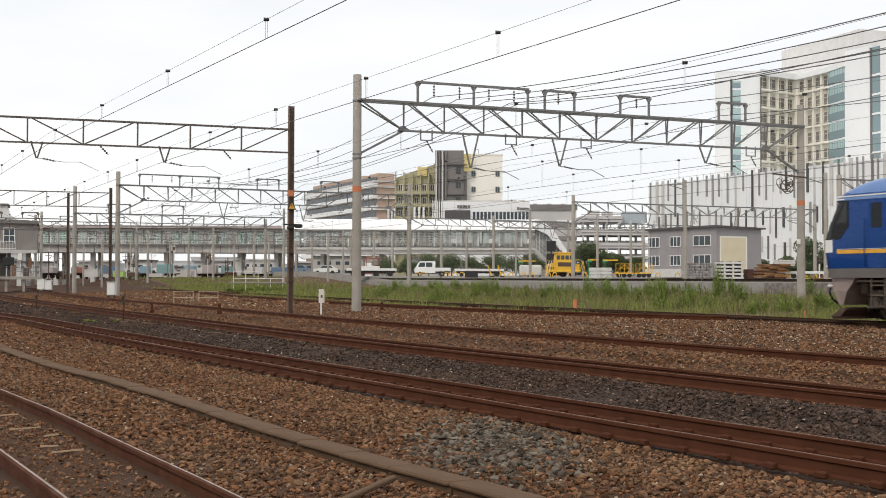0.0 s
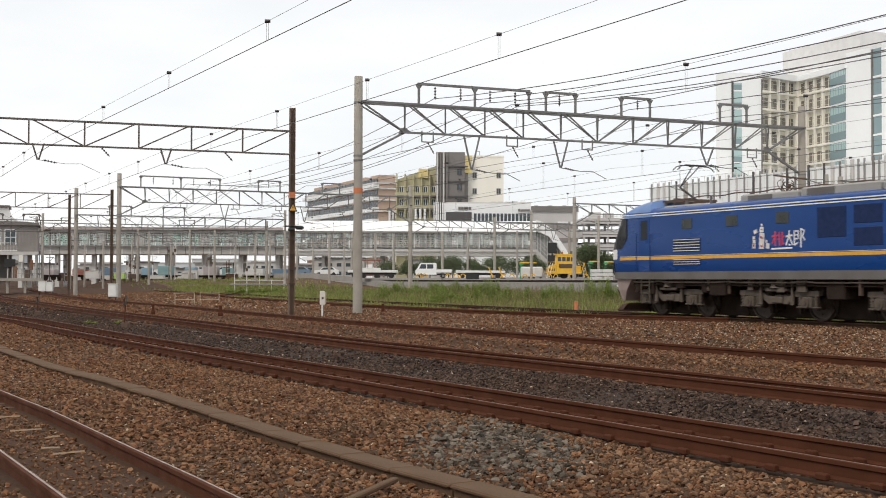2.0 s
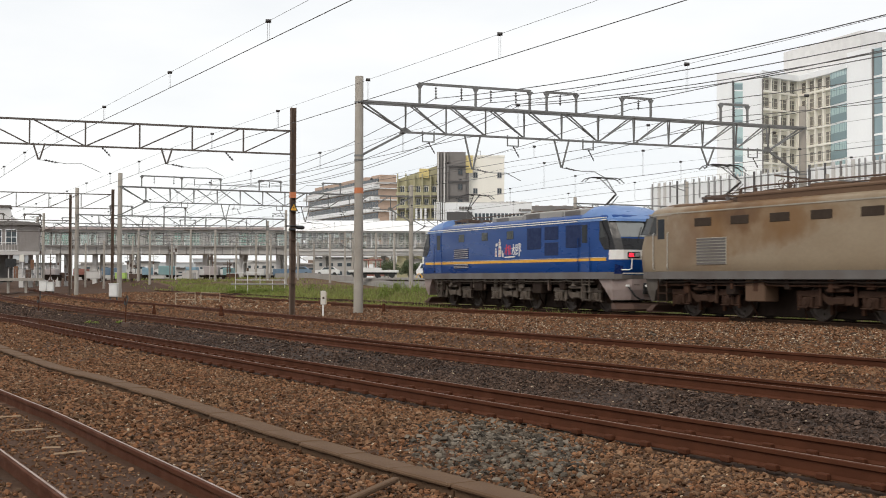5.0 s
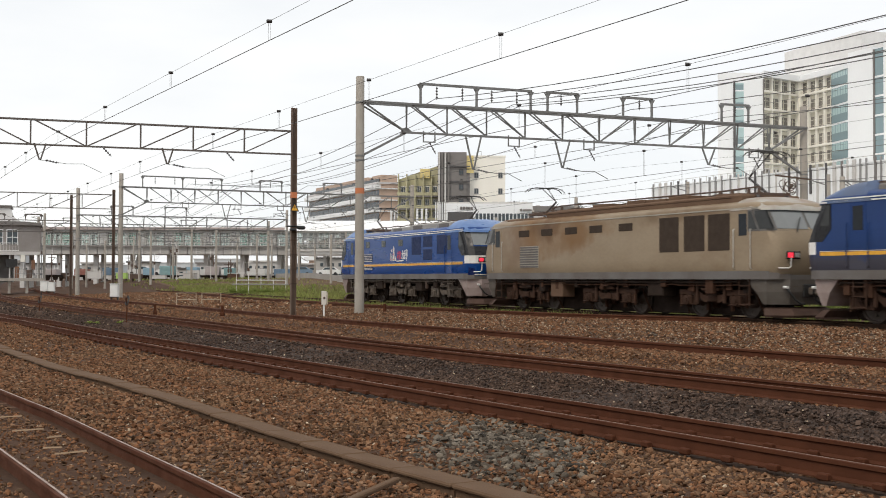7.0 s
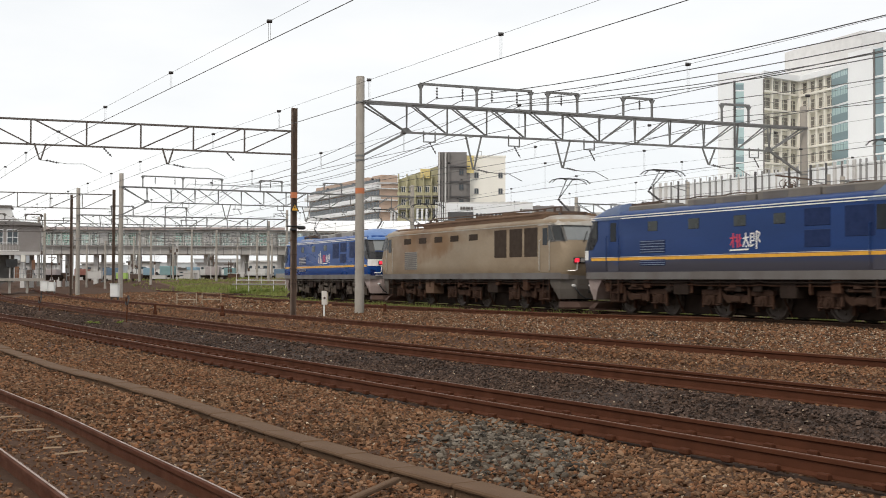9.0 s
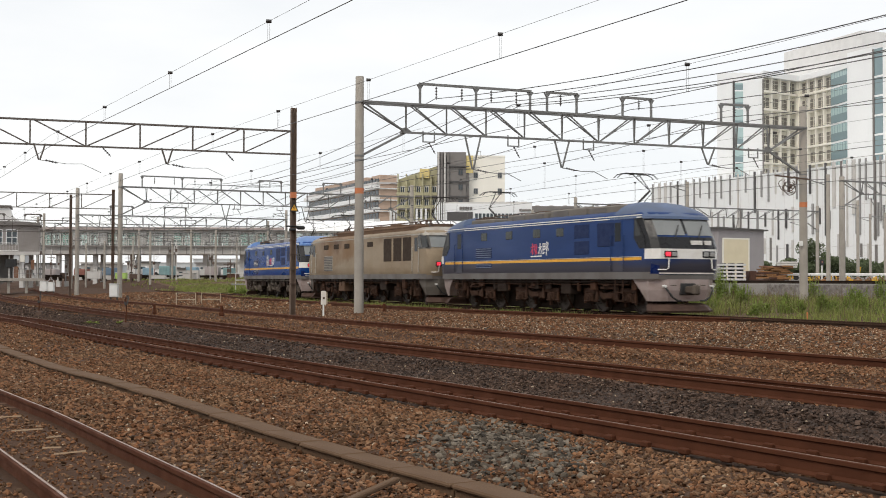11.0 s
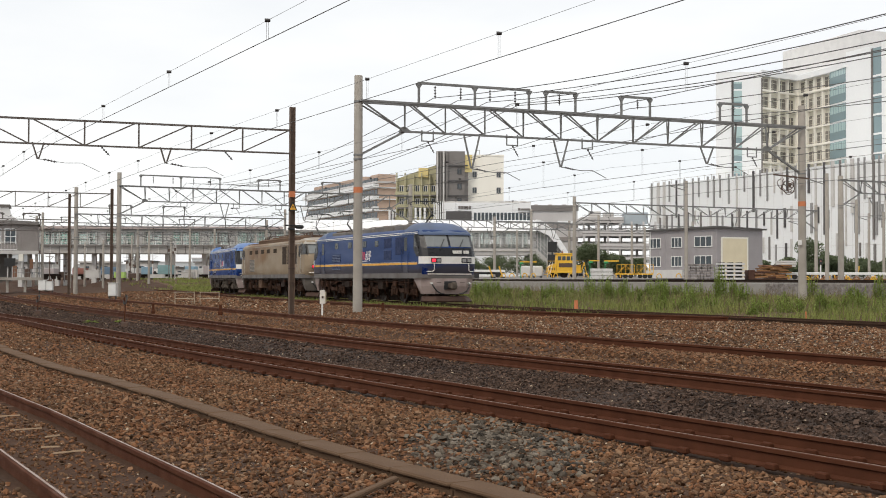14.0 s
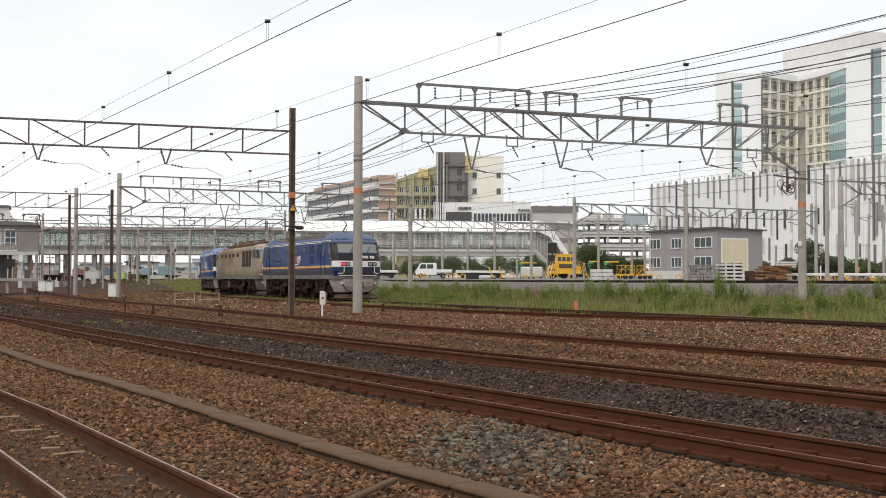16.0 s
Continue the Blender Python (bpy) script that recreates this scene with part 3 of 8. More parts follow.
def bogie_meshes(dark, grey):
    """Side frames with an air spring seat, brake gear, and one axle box with its coil springs."""
    frame_s, gear, boxes = Shape(), Shape(), Shape()
    for sg in (-1, 1):
        y0, y1 = sorted((sg * 0.99, sg * 1.13))
        frame_s.loft([[(x, y, z) for x, z in ((-1.72, 0.76), (-1.72, 0.90), (-0.78, 0.92), (-0.5, 0.74), (0.5, 0.74), (0.78, 0.92), (1.72, 0.90), (1.72, 0.76),
                                            (0.74, 0.72), (0.42, 0.50), (-0.42, 0.50), (-0.74, 0.72))] for y in (y0, y1)])
        frame_s.box(-0.46, 0.46, *sorted((sg * 0.92, sg * 1.24)), 0.86, 0.98, 0.03)
        frame_s.tube([(0, sg * 1.06, 0.98), (0, sg * 1.06, 1.03), (0, sg * 1.06, 1.08), (0, sg * 1.06, 1.16)], 0.30, 14, 0.24)
        frame_s.box(-0.24, 0.24, *sorted((sg * 1.13, sg * 1.19)), 0.52, 0.72, 0.03)
        for wx in (-1.25, 1.25):
            inn = 1 if wx < 0 else -1
            gear.bar((wx + 0.64 * inn, sg * 0.80, 0.22), (wx + 0.64 * inn, sg * 0.80, 0.75), 0.10)
            gear.box(wx - 0.66, wx - 0.58, *sorted((sg * 0.5, sg * 0.64)), 0.30, 0.70, 0.02)
            frame_s.tube([(wx + 0.56 * inn, sg * 1.19, 0.48), (wx + 0.56 * inn, sg * 1.19, 1.20)], 0.045, 8)
            frame_s.tube([(wx + 0.56 * inn, sg * 1.19, 0.48), (wx + 0.56 * inn, sg * 1.19, 0.74)], 0.065, 8)
            gear.tube([(wx - 0.50 * inn, sg * 0.86, 0.92), (wx - 0.62 * inn, sg * 0.74, 0.46), (wx - 0.66 * inn, sg * 0.56, 0.10)], 0.03, 6)
            gear.bar((wx - 0.42 * inn, sg * 1.10, 0.74), (wx - 0.42 * inn, sg * 1.10, 0.34), 0.06)
    frame_s.box(-0.3, 0.3, -1.0, 1.0, 0.50, 0.80, 0.03)
    gear.box(-1.0, -0.45, -0.55, 0.55, 0.30, 0.85, 0.05)
    gear.box(0.45, 1.0, -0.55, 0.55, 0.30, 0.85, 0.05)
    boxes.box(-0.20, 0.20, -0.12, 0.10, -0.17, 0.17, 0.04)
    boxes.tube([(0, -0.16, 0), (0, 0.16, 0)], 0.155, 14)
    boxes.tube([(0, -0.19, 0), (0, 0.19, 0)], 0.08, 10)
    for dx in (-0.33, 0.33):
        boxes.box(dx - 0.13, dx + 0.13, -0.07, 0.07, -0.17, -0.11, 0.02)
        boxes.tube([(dx, 0, -0.11), (dx, 0, 0.24)], 0.062, 8)
        for k in range(4):
            boxes.tube([(dx, 0, -0.08 + 0.085 * k), (dx, 0, -0.05 + 0.085 * k)], 0.082, 8)
    return mesh_of("bogie_frame", frame_s, grey, True), mesh_of("brake_gear", gear, dark), mesh_of("axle_box", boxes, grey, True)


BOGIE_RUST_PALE = material("dusty_rust_side_frame", (0.058, 0.032, 0.022), 0.85, second=(0.028, 0.017, 0.012), scale=2.5, grain_amount=0.3, bump=0.4, spec=0.12)
BOGIE_RUST = material("rust_brown_running_gear", (0.068, 0.034, 0.021), 0.85, second=(0.032, 0.018, 0.013), scale=2.5, grain_amount=0.3, bump=0.4, spec=0.12)
GEAR_CLEAN = bogie_meshes(BOGIE, BOGIE_GREY)
GEAR_RUSTY = bogie_meshes(BOGIE_RUST, BOGIE_RUST_PALE)


PANTO_STEEL = material("dark_pantograph_steel", (0.055, 0.05, 0.047), 0.6, 0.3, grain_amount=0.15)


def single_arm_pantograph(parent, x, way, z, raised, label):
    """Base frame and insulators, lower arm, upper arm, and the bow with its horns; raised: height of the bow over its base."""
    base = Shape().box(x - 0.7, x + 0.7, -0.62, -0.54, z + 0.22, z + 0.30).box(x - 0.7, x + 0.7, 0.54, 0.62, z + 0.22, z + 0.30)
    base.box(x - 0.66, x - 0.56, -0.62, 0.62, z + 0.22, z + 0.30).box(x + 0.56, x + 0.66, -0.62, 0.62, z + 0.22, z + 0.30)
    p = part("pantograph", base, STEEL_DARK, parent, label)
    for dx in (-0.6, 0.6):
        for dy in (-0.58, 0.58):
            part("insulator", Shape().tube([(x + dx, dy, z + 0.035 * k) for k in range(8)], 0.06, 8), INSULATOR, p)
    knee = Vector((x + way * 0.55, 0, z + 0.30 + raised * 0.42))
    tip = Vector((x - way * 0.35, 0, z + 0.30 + raised))
    part("lower_arm", Shape().bar((x - way * 0.35, 0, z + 0.30), knee, 0.055), PANTO_STEEL, p)
    part("tie_rod", Shape().bar((x - way * 0.15, 0.12, z + 0.30), knee + Vector((0, 0.1, -0.06)), 0.02), PANTO_STEEL, p)
    part("upper_arm", Shape().bar(knee, tip + Vector((0, -0.14, 0)), 0.026).bar(knee, tip + Vector((0, 0.14, 0)), 0.026), PANTO_STEEL, p)
    bow = Shape()
    for dx in (-0.13, 0.13):
        bow.tube([(tip.x + dx, -0.88, tip.z - 0.16), (tip.x + dx, -0.74, tip.z - 0.04), (tip.x + dx, -0.52, tip.z + 0.02), (tip.x + dx, 0.52, tip.z + 0.02),
                  (tip.x + dx, 0.74, tip.z - 0.04), (tip.x + dx, 0.88, tip.z - 0.16)], 0.018, 6)
    bow.box(tip.x - 0.14, tip.x + 0.14, -0.20, -0.17, tip.z - 0.03, tip.z + 0.01).box(tip.x - 0.14, tip.x + 0.14, 0.17, 0.20, tip.z - 0.03, tip.z + 0.01)
    part("bow", bow, PANTO_STEEL, p)


def side_panel(parent, name, u0, u1, z0, z1, mat, half, face, proud=0.012, slats=0, slat_mat=None, label="", sides=(-1, 1)):
    """A panel let into the flank between two places along the car, with a raised rim; slats: louvre blades on it."""
    for sg in sides:
        s = Shape().box(u0, u1, *sorted((sg * (half - 0.02), sg * (half + proud))), z0, z1, 0.01)
        p = part(name, s, mat, parent, label)
        for k in range(slats):
            z = z0 + (z1 - z0) * (k + 0.5) / slats
            h = (z1 - z0) / slats * (0.13 if slats < 6 else 0.32)
            part("slat", Shape().box(u0 + 0.03, u1 - 0.03, *sorted((sg * (half + proud - 0.004), sg * (half + proud + 0.016))), z - h, z + h), slat_mat or face, p)


def locomotive(name, label, length, spec):
    loco = thing(name, label, "locomotive", group="coupled locomotives")
    half, reach = 1.45, length / 2 - 0.55
    mid = length / 2
    main, end_roof, roof_mat = spec["body"], spec["end_roof"], spec["roof"]
    # flanks and ends, up to the roof's edge
    slices = [(reach - 0.10, half - 0.03, 1.24), (reach - 0.05, half, 1.30), (reach + 0.05, half, 1.90), (reach + 0.05, half, 2.30), (reach - 0.12, half, 2.72),
              (reach - 0.50, half - 0.005, 3.36), (reach - 0.58, half - 0.01, 3.50), (reach - 0.66, half - 0.06, 3.57), (reach - 0.9, half - 0.25, 3.65), (reach - 1.2, half - 0.55, 3.70)]
    body = part("body", Shape().loft([plan_ring(*q) for q in slices]), main, loco, spec["body_label"], smooth=True)
    # sill band
    part("sill", Shape().loft([plan_ring(reach - 0.04, half + 0.012, 1.235), plan_ring(reach - 0.035, half + 0.012, 1.49)]), GREY_BAND, loco, "grey band along the bottom edge")
    # stripes
    for z0, z1, mat, nm in spec["lines"]:
        for sg in (-1, 1):
            part(nm, Shape().box(-(mid - 1.3), mid - 1.3, *sorted((sg * (half - 0.02), sg * (half + 0.008))), z0, z1), mat, body)
    # ends
    for sign in (-1, 1):
        if spec["band"]:
            band = part("nose_band", end_strip(sign, [(reach + 0.045, half, 1.94), (reach + 0.05, half, 2.29)], proud=0.012), spec["band"], body, "white band with the lamps")
            part("lower_nose", end_strip(sign, [(reach - 0.04, half, 1.40), (reach + 0.045, half, 1.93)], deep=3), spec["nose"], body)
            part("nose_line", end_strip(sign, [(reach - 0.035, half, 1.42), (reach - 0.03, half, 1.47)], proud=0.012, deep=2), CREAM, body)
        foot = [(reach + 0.055, half, 2.295)] if spec["band"] else []
        screen = part("windscreen_surround", end_strip(sign, foot + [(reach - 0.12, half, 2.70), (reach - 0.49, half - 0.01, 3.36)], proud=0.008, deep=4), spec["surround"], body)
        for sg in (-1, 1):
            wrap = [(reach - 0.50, 2.30), (reach - 0.60, 2.72), (reach - 1.04, 3.36), (reach - 1.18, 3.36), (reach - 1.20, 2.66), (reach - 0.86, 2.30)] if spec["band"] else \
                   [(reach - 0.66, 2.70), (reach - 1.04, 3.36), (reach - 1.22, 3.36), (reach - 1.22, 2.70)]
            panel = part("quarter_panel", Shape().prism([(sign * x, z) for x, z in wrap], *sorted((sg * (half - 0.03), sg * (half + 0.009)))), spec["surround"], body)
            pane = [(reach - 0.74, 2.74), (reach - 1.06, 3.30), (reach - 1.13, 3.30), (reach - 1.14, 2.74)] if spec["band"] else \
                   [(reach - 0.78, 2.76), (reach - 1.06, 3.31), (reach - 1.18, 3.31), (reach - 1.18, 2.76)]
            part("quarter_window", Shape().prism([(sign * x, z) for x, z in pane], *sorted((sg * half, sg * (half + 0.015)))), SIDE_MID, panel)
            if not spec["band"]:
                part("corner_window", end_strip(sign, [(reach - 0.14, half, 2.76), (reach - 0.475, half - 0.01, 3.32)], y0=0.93 if sg > 0 else -0.995, y1=0.995 if sg > 0 else -0.93, proud=0.016, deep=4), SIDE_MID, screen)
        part("visor", end_strip(sign, [(reach - 0.44, half - 0.01, 3.335), (reach - 0.46, half - 0.01, 3.385)], proud=0.05, thick=0.05, deep=3), spec["end_roof"], body)
        for a, b in ((-0.86, -0.04), (0.04, 0.86)):
            part("windscreen", end_strip(sign, [(reach - 0.14, half, 2.76), (reach - 0.475, half - 0.01, 3.33)], y0=a, y1=b, proud=0.018, deep=2), CAB_GLASS, screen)
        for sy in (-0.55, 0.45):
            xa, xb = sign * (reach - 0.05), sign * (reach - 0.30)
            part("wiper", Shape().bar((xa, sy, 2.66), (xb - sign * -0.04, sy + 0.30, 3.12), 0.025), BLACK, screen)
        for sy in (-1, 1):
            xs = sign * (reach + 0.03)
            zl = spec["lamp_z"]
            lamp = part("lamp_housing", Shape().box(min(xs, xs + sign * 0.06), max(xs, xs + sign * 0.06), sy * 0.80 - 0.27, sy * 0.80 + 0.27, zl - 0.115, zl + 0.115, 0.03), BLACK_PAINT, body)
            for k, lens in ((0.13, LENS_CLEAR), (-0.13, LENS_RED if sign > 0 else LENS_CLEAR)):
                yk = sy * (0.80 - k)
                if lens is LENS_RED and sy > 0:
                    lens = LENS_CLEAR
                xl = xs + sign * 0.06
                part("lamp", Shape().box(*sorted((xl - sign * 0.01, xl + sign * 0.02)), yk - 0.10, yk + 0.10, zl - 0.075, zl + 0.075, 0.02), lens, lamp,
                     "glowing red tail lamp" if lens is LENS_RED else "clear head lamp")
            # hand rails on the nose
            xr = sign * (reach + 0.09)
            part("grab_rail", Shape().tube([(xr - sign * 0.1, sy * 0.90, 1.99), (xr, sy * 0.90, 1.93), (xr, sy * 0.92, 1.62), (xr - sign * 0.02, sy * 1.0, 1.57), (xr - sign * 0.2, sy * 1.22, 1.57)], 0.024, 6), WHITE_BAND if spec["band"] else CHROME, body)
        # number plate bars
        bars = Shape()
        for k in range(9):
            if k != 5:
                bars.box(*sorted((sign * (reach + 0.03), sign * (reach - 0.12))), 0.10 + 0.095 * k, 0.17 + 0.095 * k, 2.43, 2.58)
        part("number_bars", bars, WHITE_BAND if spec["band"] else BLACK_PAINT, body)
        # rounded cab roof
        rr = [(reach - 0.42, half + 0.015, 3.36), (reach - 0.44, half + 0.005, 3.43), (reach - 0.70, half - 0.06, 3.60), (reach - 1.08, half - 0.20, 3.78), (reach - 1.48, half - 0.42, 3.92), (reach - 1.80, half - 0.80, 3.99)]
        ends = (2.75, 2.66, 2.45, 2.28, 2.15, 2.08)
        if spec["low_dome"]:
            rr = [(reach - 0.42, half + 0.015, 3.36), (reach - 0.44, half + 0.005, 3.42), (reach - 0.62, half - 0.06, 3.54), (reach - 0.85, half - 0.22, 3.67), (reach - 1.10, half - 0.46, 3.76), (reach - 1.30, half - 0.80, 3.80)]
            ends = (2.05, 2.0, 1.92, 1.86, 1.80, 1.76)
        rings = []
        for k, (rx, hw, z) in enumerate(rr):
            back = reach - ends[k]
            row = [(back, -hw), (max(back + 0.05, rx - 0.62), -hw), (rx - 0.20, -hw * 0.90), (rx - 0.05, -hw * 0.62), (rx, 0), (rx - 0.05, hw * 0.62), (rx - 0.20, hw * 0.90), (max(back + 0.05, rx - 0.62), hw), (back, hw)]
            rings.append([(sign * x, y, z) for x, y in row])
        part("cab_roof", Shape().loft(rings), end_roof, loco, spec["end_roof_label"], smooth=True)
        # pilot: angled skirt with plough
        s = Shape()
        outline = lambda r, h, z, back=1.0: [(sign * (r - back), -h, z), (sign * (r - 0.45), -h, z), (sign * r, -h * 0.62, z), (sign * r, h * 0.62, z), (sign * (r - 0.45), h, z), (sign * (r - back), h, z)]
        s.loft([outline(reach - 0.02, 1.38, 1.235, 1.35), outline(reach - 0.05, 1.34, 0.86, 0.95), outline(reach - 0.16, 1.24, 0.48, 0.60)])
        sk = part("skirt", s, spec["skirt"], loco, "pale grey skirt below the cab")
        part("plough", Shape().loft([outline(reach - 0.30, 1.10, 0.40, 0.5), outline(reach - 0.10, 1.20, 0.34, 0.7), outline(reach + 0.12, 1.28, 0.16, 0.8), outline(reach + 0.08, 1.25, 0.09, 0.8)]), spec["plough"], sk)
        # solid black block paints the shaded hollow around the coupler
        part("coupler_recess", Shape().box(*sorted((sign * (reach - 0.10), sign * (reach + 0.0))), -0.34, 0.30, 0.70, 1.10, 0.02), BLACK, sk)
        part("coupler", Shape().box(*sorted((sign * (reach - 0.1), sign * (mid - 0.12))), -0.16, 0.16, 0.76, 1.0, 0.04).box(*sorted((sign * (mid - 0.2), sign * (mid + 0.0))), -0.2, 0.1, 0.70, 1.06, 0.06)
             .box(*sorted((sign * (mid - 0.08), sign * (mid + 0.1))), -0.24, -0.12, 0.72, 1.04, 0.04), BOGIE_GREY, loco)
        for sy in (-1, 1):
            part("brake_hose", Shape().tube([(sign * (reach - 0.02), sy * 0.98, 0.98), (sign * (reach + 0.08), sy * 0.94, 0.84), (sign * (reach + 0.13), sy * 0.78, 0.62), (sign * (reach + 0.13), sy * 0.56, 0.50),
                                             (sign * (reach + 0.10), sy * 0.40, 0.50)], 0.034, 6), BLACK, loco)
            part("hose_cock", Shape().tube([(sign * (reach - 0.12), sy * 1.0, 1.0), (sign * (reach + 0.05), sy * 1.0, 1.0)], 0.045, 10), WHITE_PAINT, sk)
            part("skirt_seam", Shape().box(*sorted((sign * (reach - 0.06), sign * (reach - 0.03))), sy * 0.62 - 0.12, sy * 0.62 + 0.12, 1.02, 1.045), BOGIE_GREY, sk)
    # roof equipment
    for u0, u1, z1, vents in spec["roof_boxes"]:
        box = part("roof_hood", Shape().box(u0 - mid, u1 - mid, -spec["hood"], spec["hood"], 3.52, z1, 0.05), roof_mat, loco)
        for v in vents:
            for sg in (-1, 1):
                part("vent", Shape().box(v - mid, v + 1.1 - mid, *sorted((sg * (spec["hood"] - 0.02), sg * (spec["hood"] + 0.015))), 3.64, z1 - 0.05), GREY_BAND, box)
    for k, (u, way, up) in enumerate(spec["pantographs"]):
        single_arm_pantograph(loco, u - mid, way, 3.66, up, "single-arm pantograph, raised" if up > 0.9 else "single-arm pantograph, folded")
    for u in range(3, int(length) - 3, 2):
        part("roof_insulator", Shape().tube([(u - mid, -0.35, 3.62), (u - mid, -0.35, 4.02)], 0.05, 8), INSULATOR, loco)
    part("roof_cable", Shape().tube([(3 - mid + 0.45 * i, -0.35, 4.03 - 0.04 * (i % 4 in (1, 2))) for i in range(int((length - 6) / 0.45))], 0.022, 6), STEEL_DARK, loco)
    # flank: windows, doors, louvres
    for nm, u0, u1, z0, z1, mat, slats, smat, lab in spec["flank"]:
        side_panel(loco, nm, u0 - mid, u1 - mid, z0, z1, mat, half, main, slats=slats, slat_mat=smat, label=lab)
    for u in spec["doors"]:
        for sg in (-1, 1):
            door = part("cab_door", Shape().box(u - 0.30 - mid, u + 0.30 - mid, *sorted((sg * (half - 0.02), sg * (half + 0.006))), 1.50, 3.36, 0.004), main, loco)
            part("door_window", Shape().box(u - 0.19 - mid, u + 0.19 - mid, *sorted((sg * half, sg * (half + 0.012))), 2.58, 3.25, 0.004), SIDE_GLASS, door)
            for dx in (-0.40, 0.40):
                part("handrail", Shape().tube([(u + dx - mid, sg * (half + 0.0), 1.55), (u + dx - mid, sg * (half + 0.05), 1.60), (u + dx - mid, sg * (half + 0.05), 2.75), (u + dx - mid, sg * half, 2.80)], 0.016, 6), spec["handrail"], door)
            steps_s = Shape()
            for z in (0.45, 0.75, 1.02):
                steps_s.box(u - 0.24 - mid, u + 0.24 - mid, *sorted((sg * 1.22, sg * 1.42)), z, z + 0.03)
            for dx in (-0.24, 0.24):
                steps_s.bar((u + dx - mid, sg * 1.40, 0.42), (u + dx - mid, sg * 1.40, 1.24), 0.035)
            part("step_ladder", steps_s, BOGIE_GREY if spec["clean"] else BOGIE_RUST_PALE, loco)
    # running gear
    for bx in spec["bogies"]:
        bogie = new("bogie")
        bogie.parent = loco
        bogie.matrix_basis = pose(bx, 0, 0)
        gear_frame, gear_brake, gear_box = GEAR_CLEAN if spec["clean"] else GEAR_RUSTY
        part("bogie_frame", gear_frame, None, bogie)
        part("brake_gear", gear_brake, None, bogie)
        for wx in (-1.25, 1.25):
            for sg in (-1.08, 1.08):
                part("axle_box", gear_box, None, bogie, m=pose(wx, sg, WHEEL_R))
        for wx in (-1.25, 1.25):
            wheels.append((part("wheelset", WHEELSET, None, bogie, m=pose(wx, 0, WHEEL_R)), wx))
    for u0, u1, z0, mat in spec["under"]:
        for sg in (-1, 1):
            part("equipment_box", Shape().box(u0 - mid, u1 - mid, *sorted((sg * 0.75, sg * 1.32)), z0, 1.22, 0.03), mat, loco)
    part("underframe", Shape().box(-reach + 0.6, reach - 0.6, -1.2, 1.2, 1.05, 1.24), BOGIE, loco)
    # added dark filler: hides the bright ground behind and reads as underfloor shade
    part("centre_sill", Shape().box(-reach + 1.2, reach - 1.2, -0.42, 0.42, 0.08, 1.06, 0.04), BOGIE, loco)
    rng = random.Random(int(length * 10))
    for sg in (-1, 1):
        for k, (y, z, r) in enumerate(((1.36, 1.14, 0.03), (1.30, 1.04, 0.022))):
            part("air_pipe", Shape().tube([(-reach + 1.4 + 0.5 * i, sg * y, z + 0.03 * (i % 7 == 3)) for i in range(int((reach * 2 - 2.4) / 0.5))], r, 6), ((BOGIE_GREY, BOGIE, BOGIE_GREY) if spec["clean"] else (BOGIE, BOGIE_RUST, BOGIE_RUST))[k], loco)
        u = -reach + 1.5
        while u < reach - 1.6:
            w, z0, z1 = rng.uniform(0.08, 0.42), rng.uniform(0.72, 1.02), 1.23
            y0 = rng.uniform(1.16, 1.24)
            part("bracket", Shape().box(u, u + w, *sorted((sg * y0, sg * (y0 + rng.uniform(0.06, 0.16)))), z0, z1, 0.015), rng.choice((BOGIE, BOGIE_GREY, BOGIE, STEEL_DARK) if spec["clean"] else (BOGIE_RUST, BOGIE, BOGIE_RUST, BOGIE_RUST)), loco)
            u += w + rng.uniform(0.45, 1.3)
    return loco


wheels = []


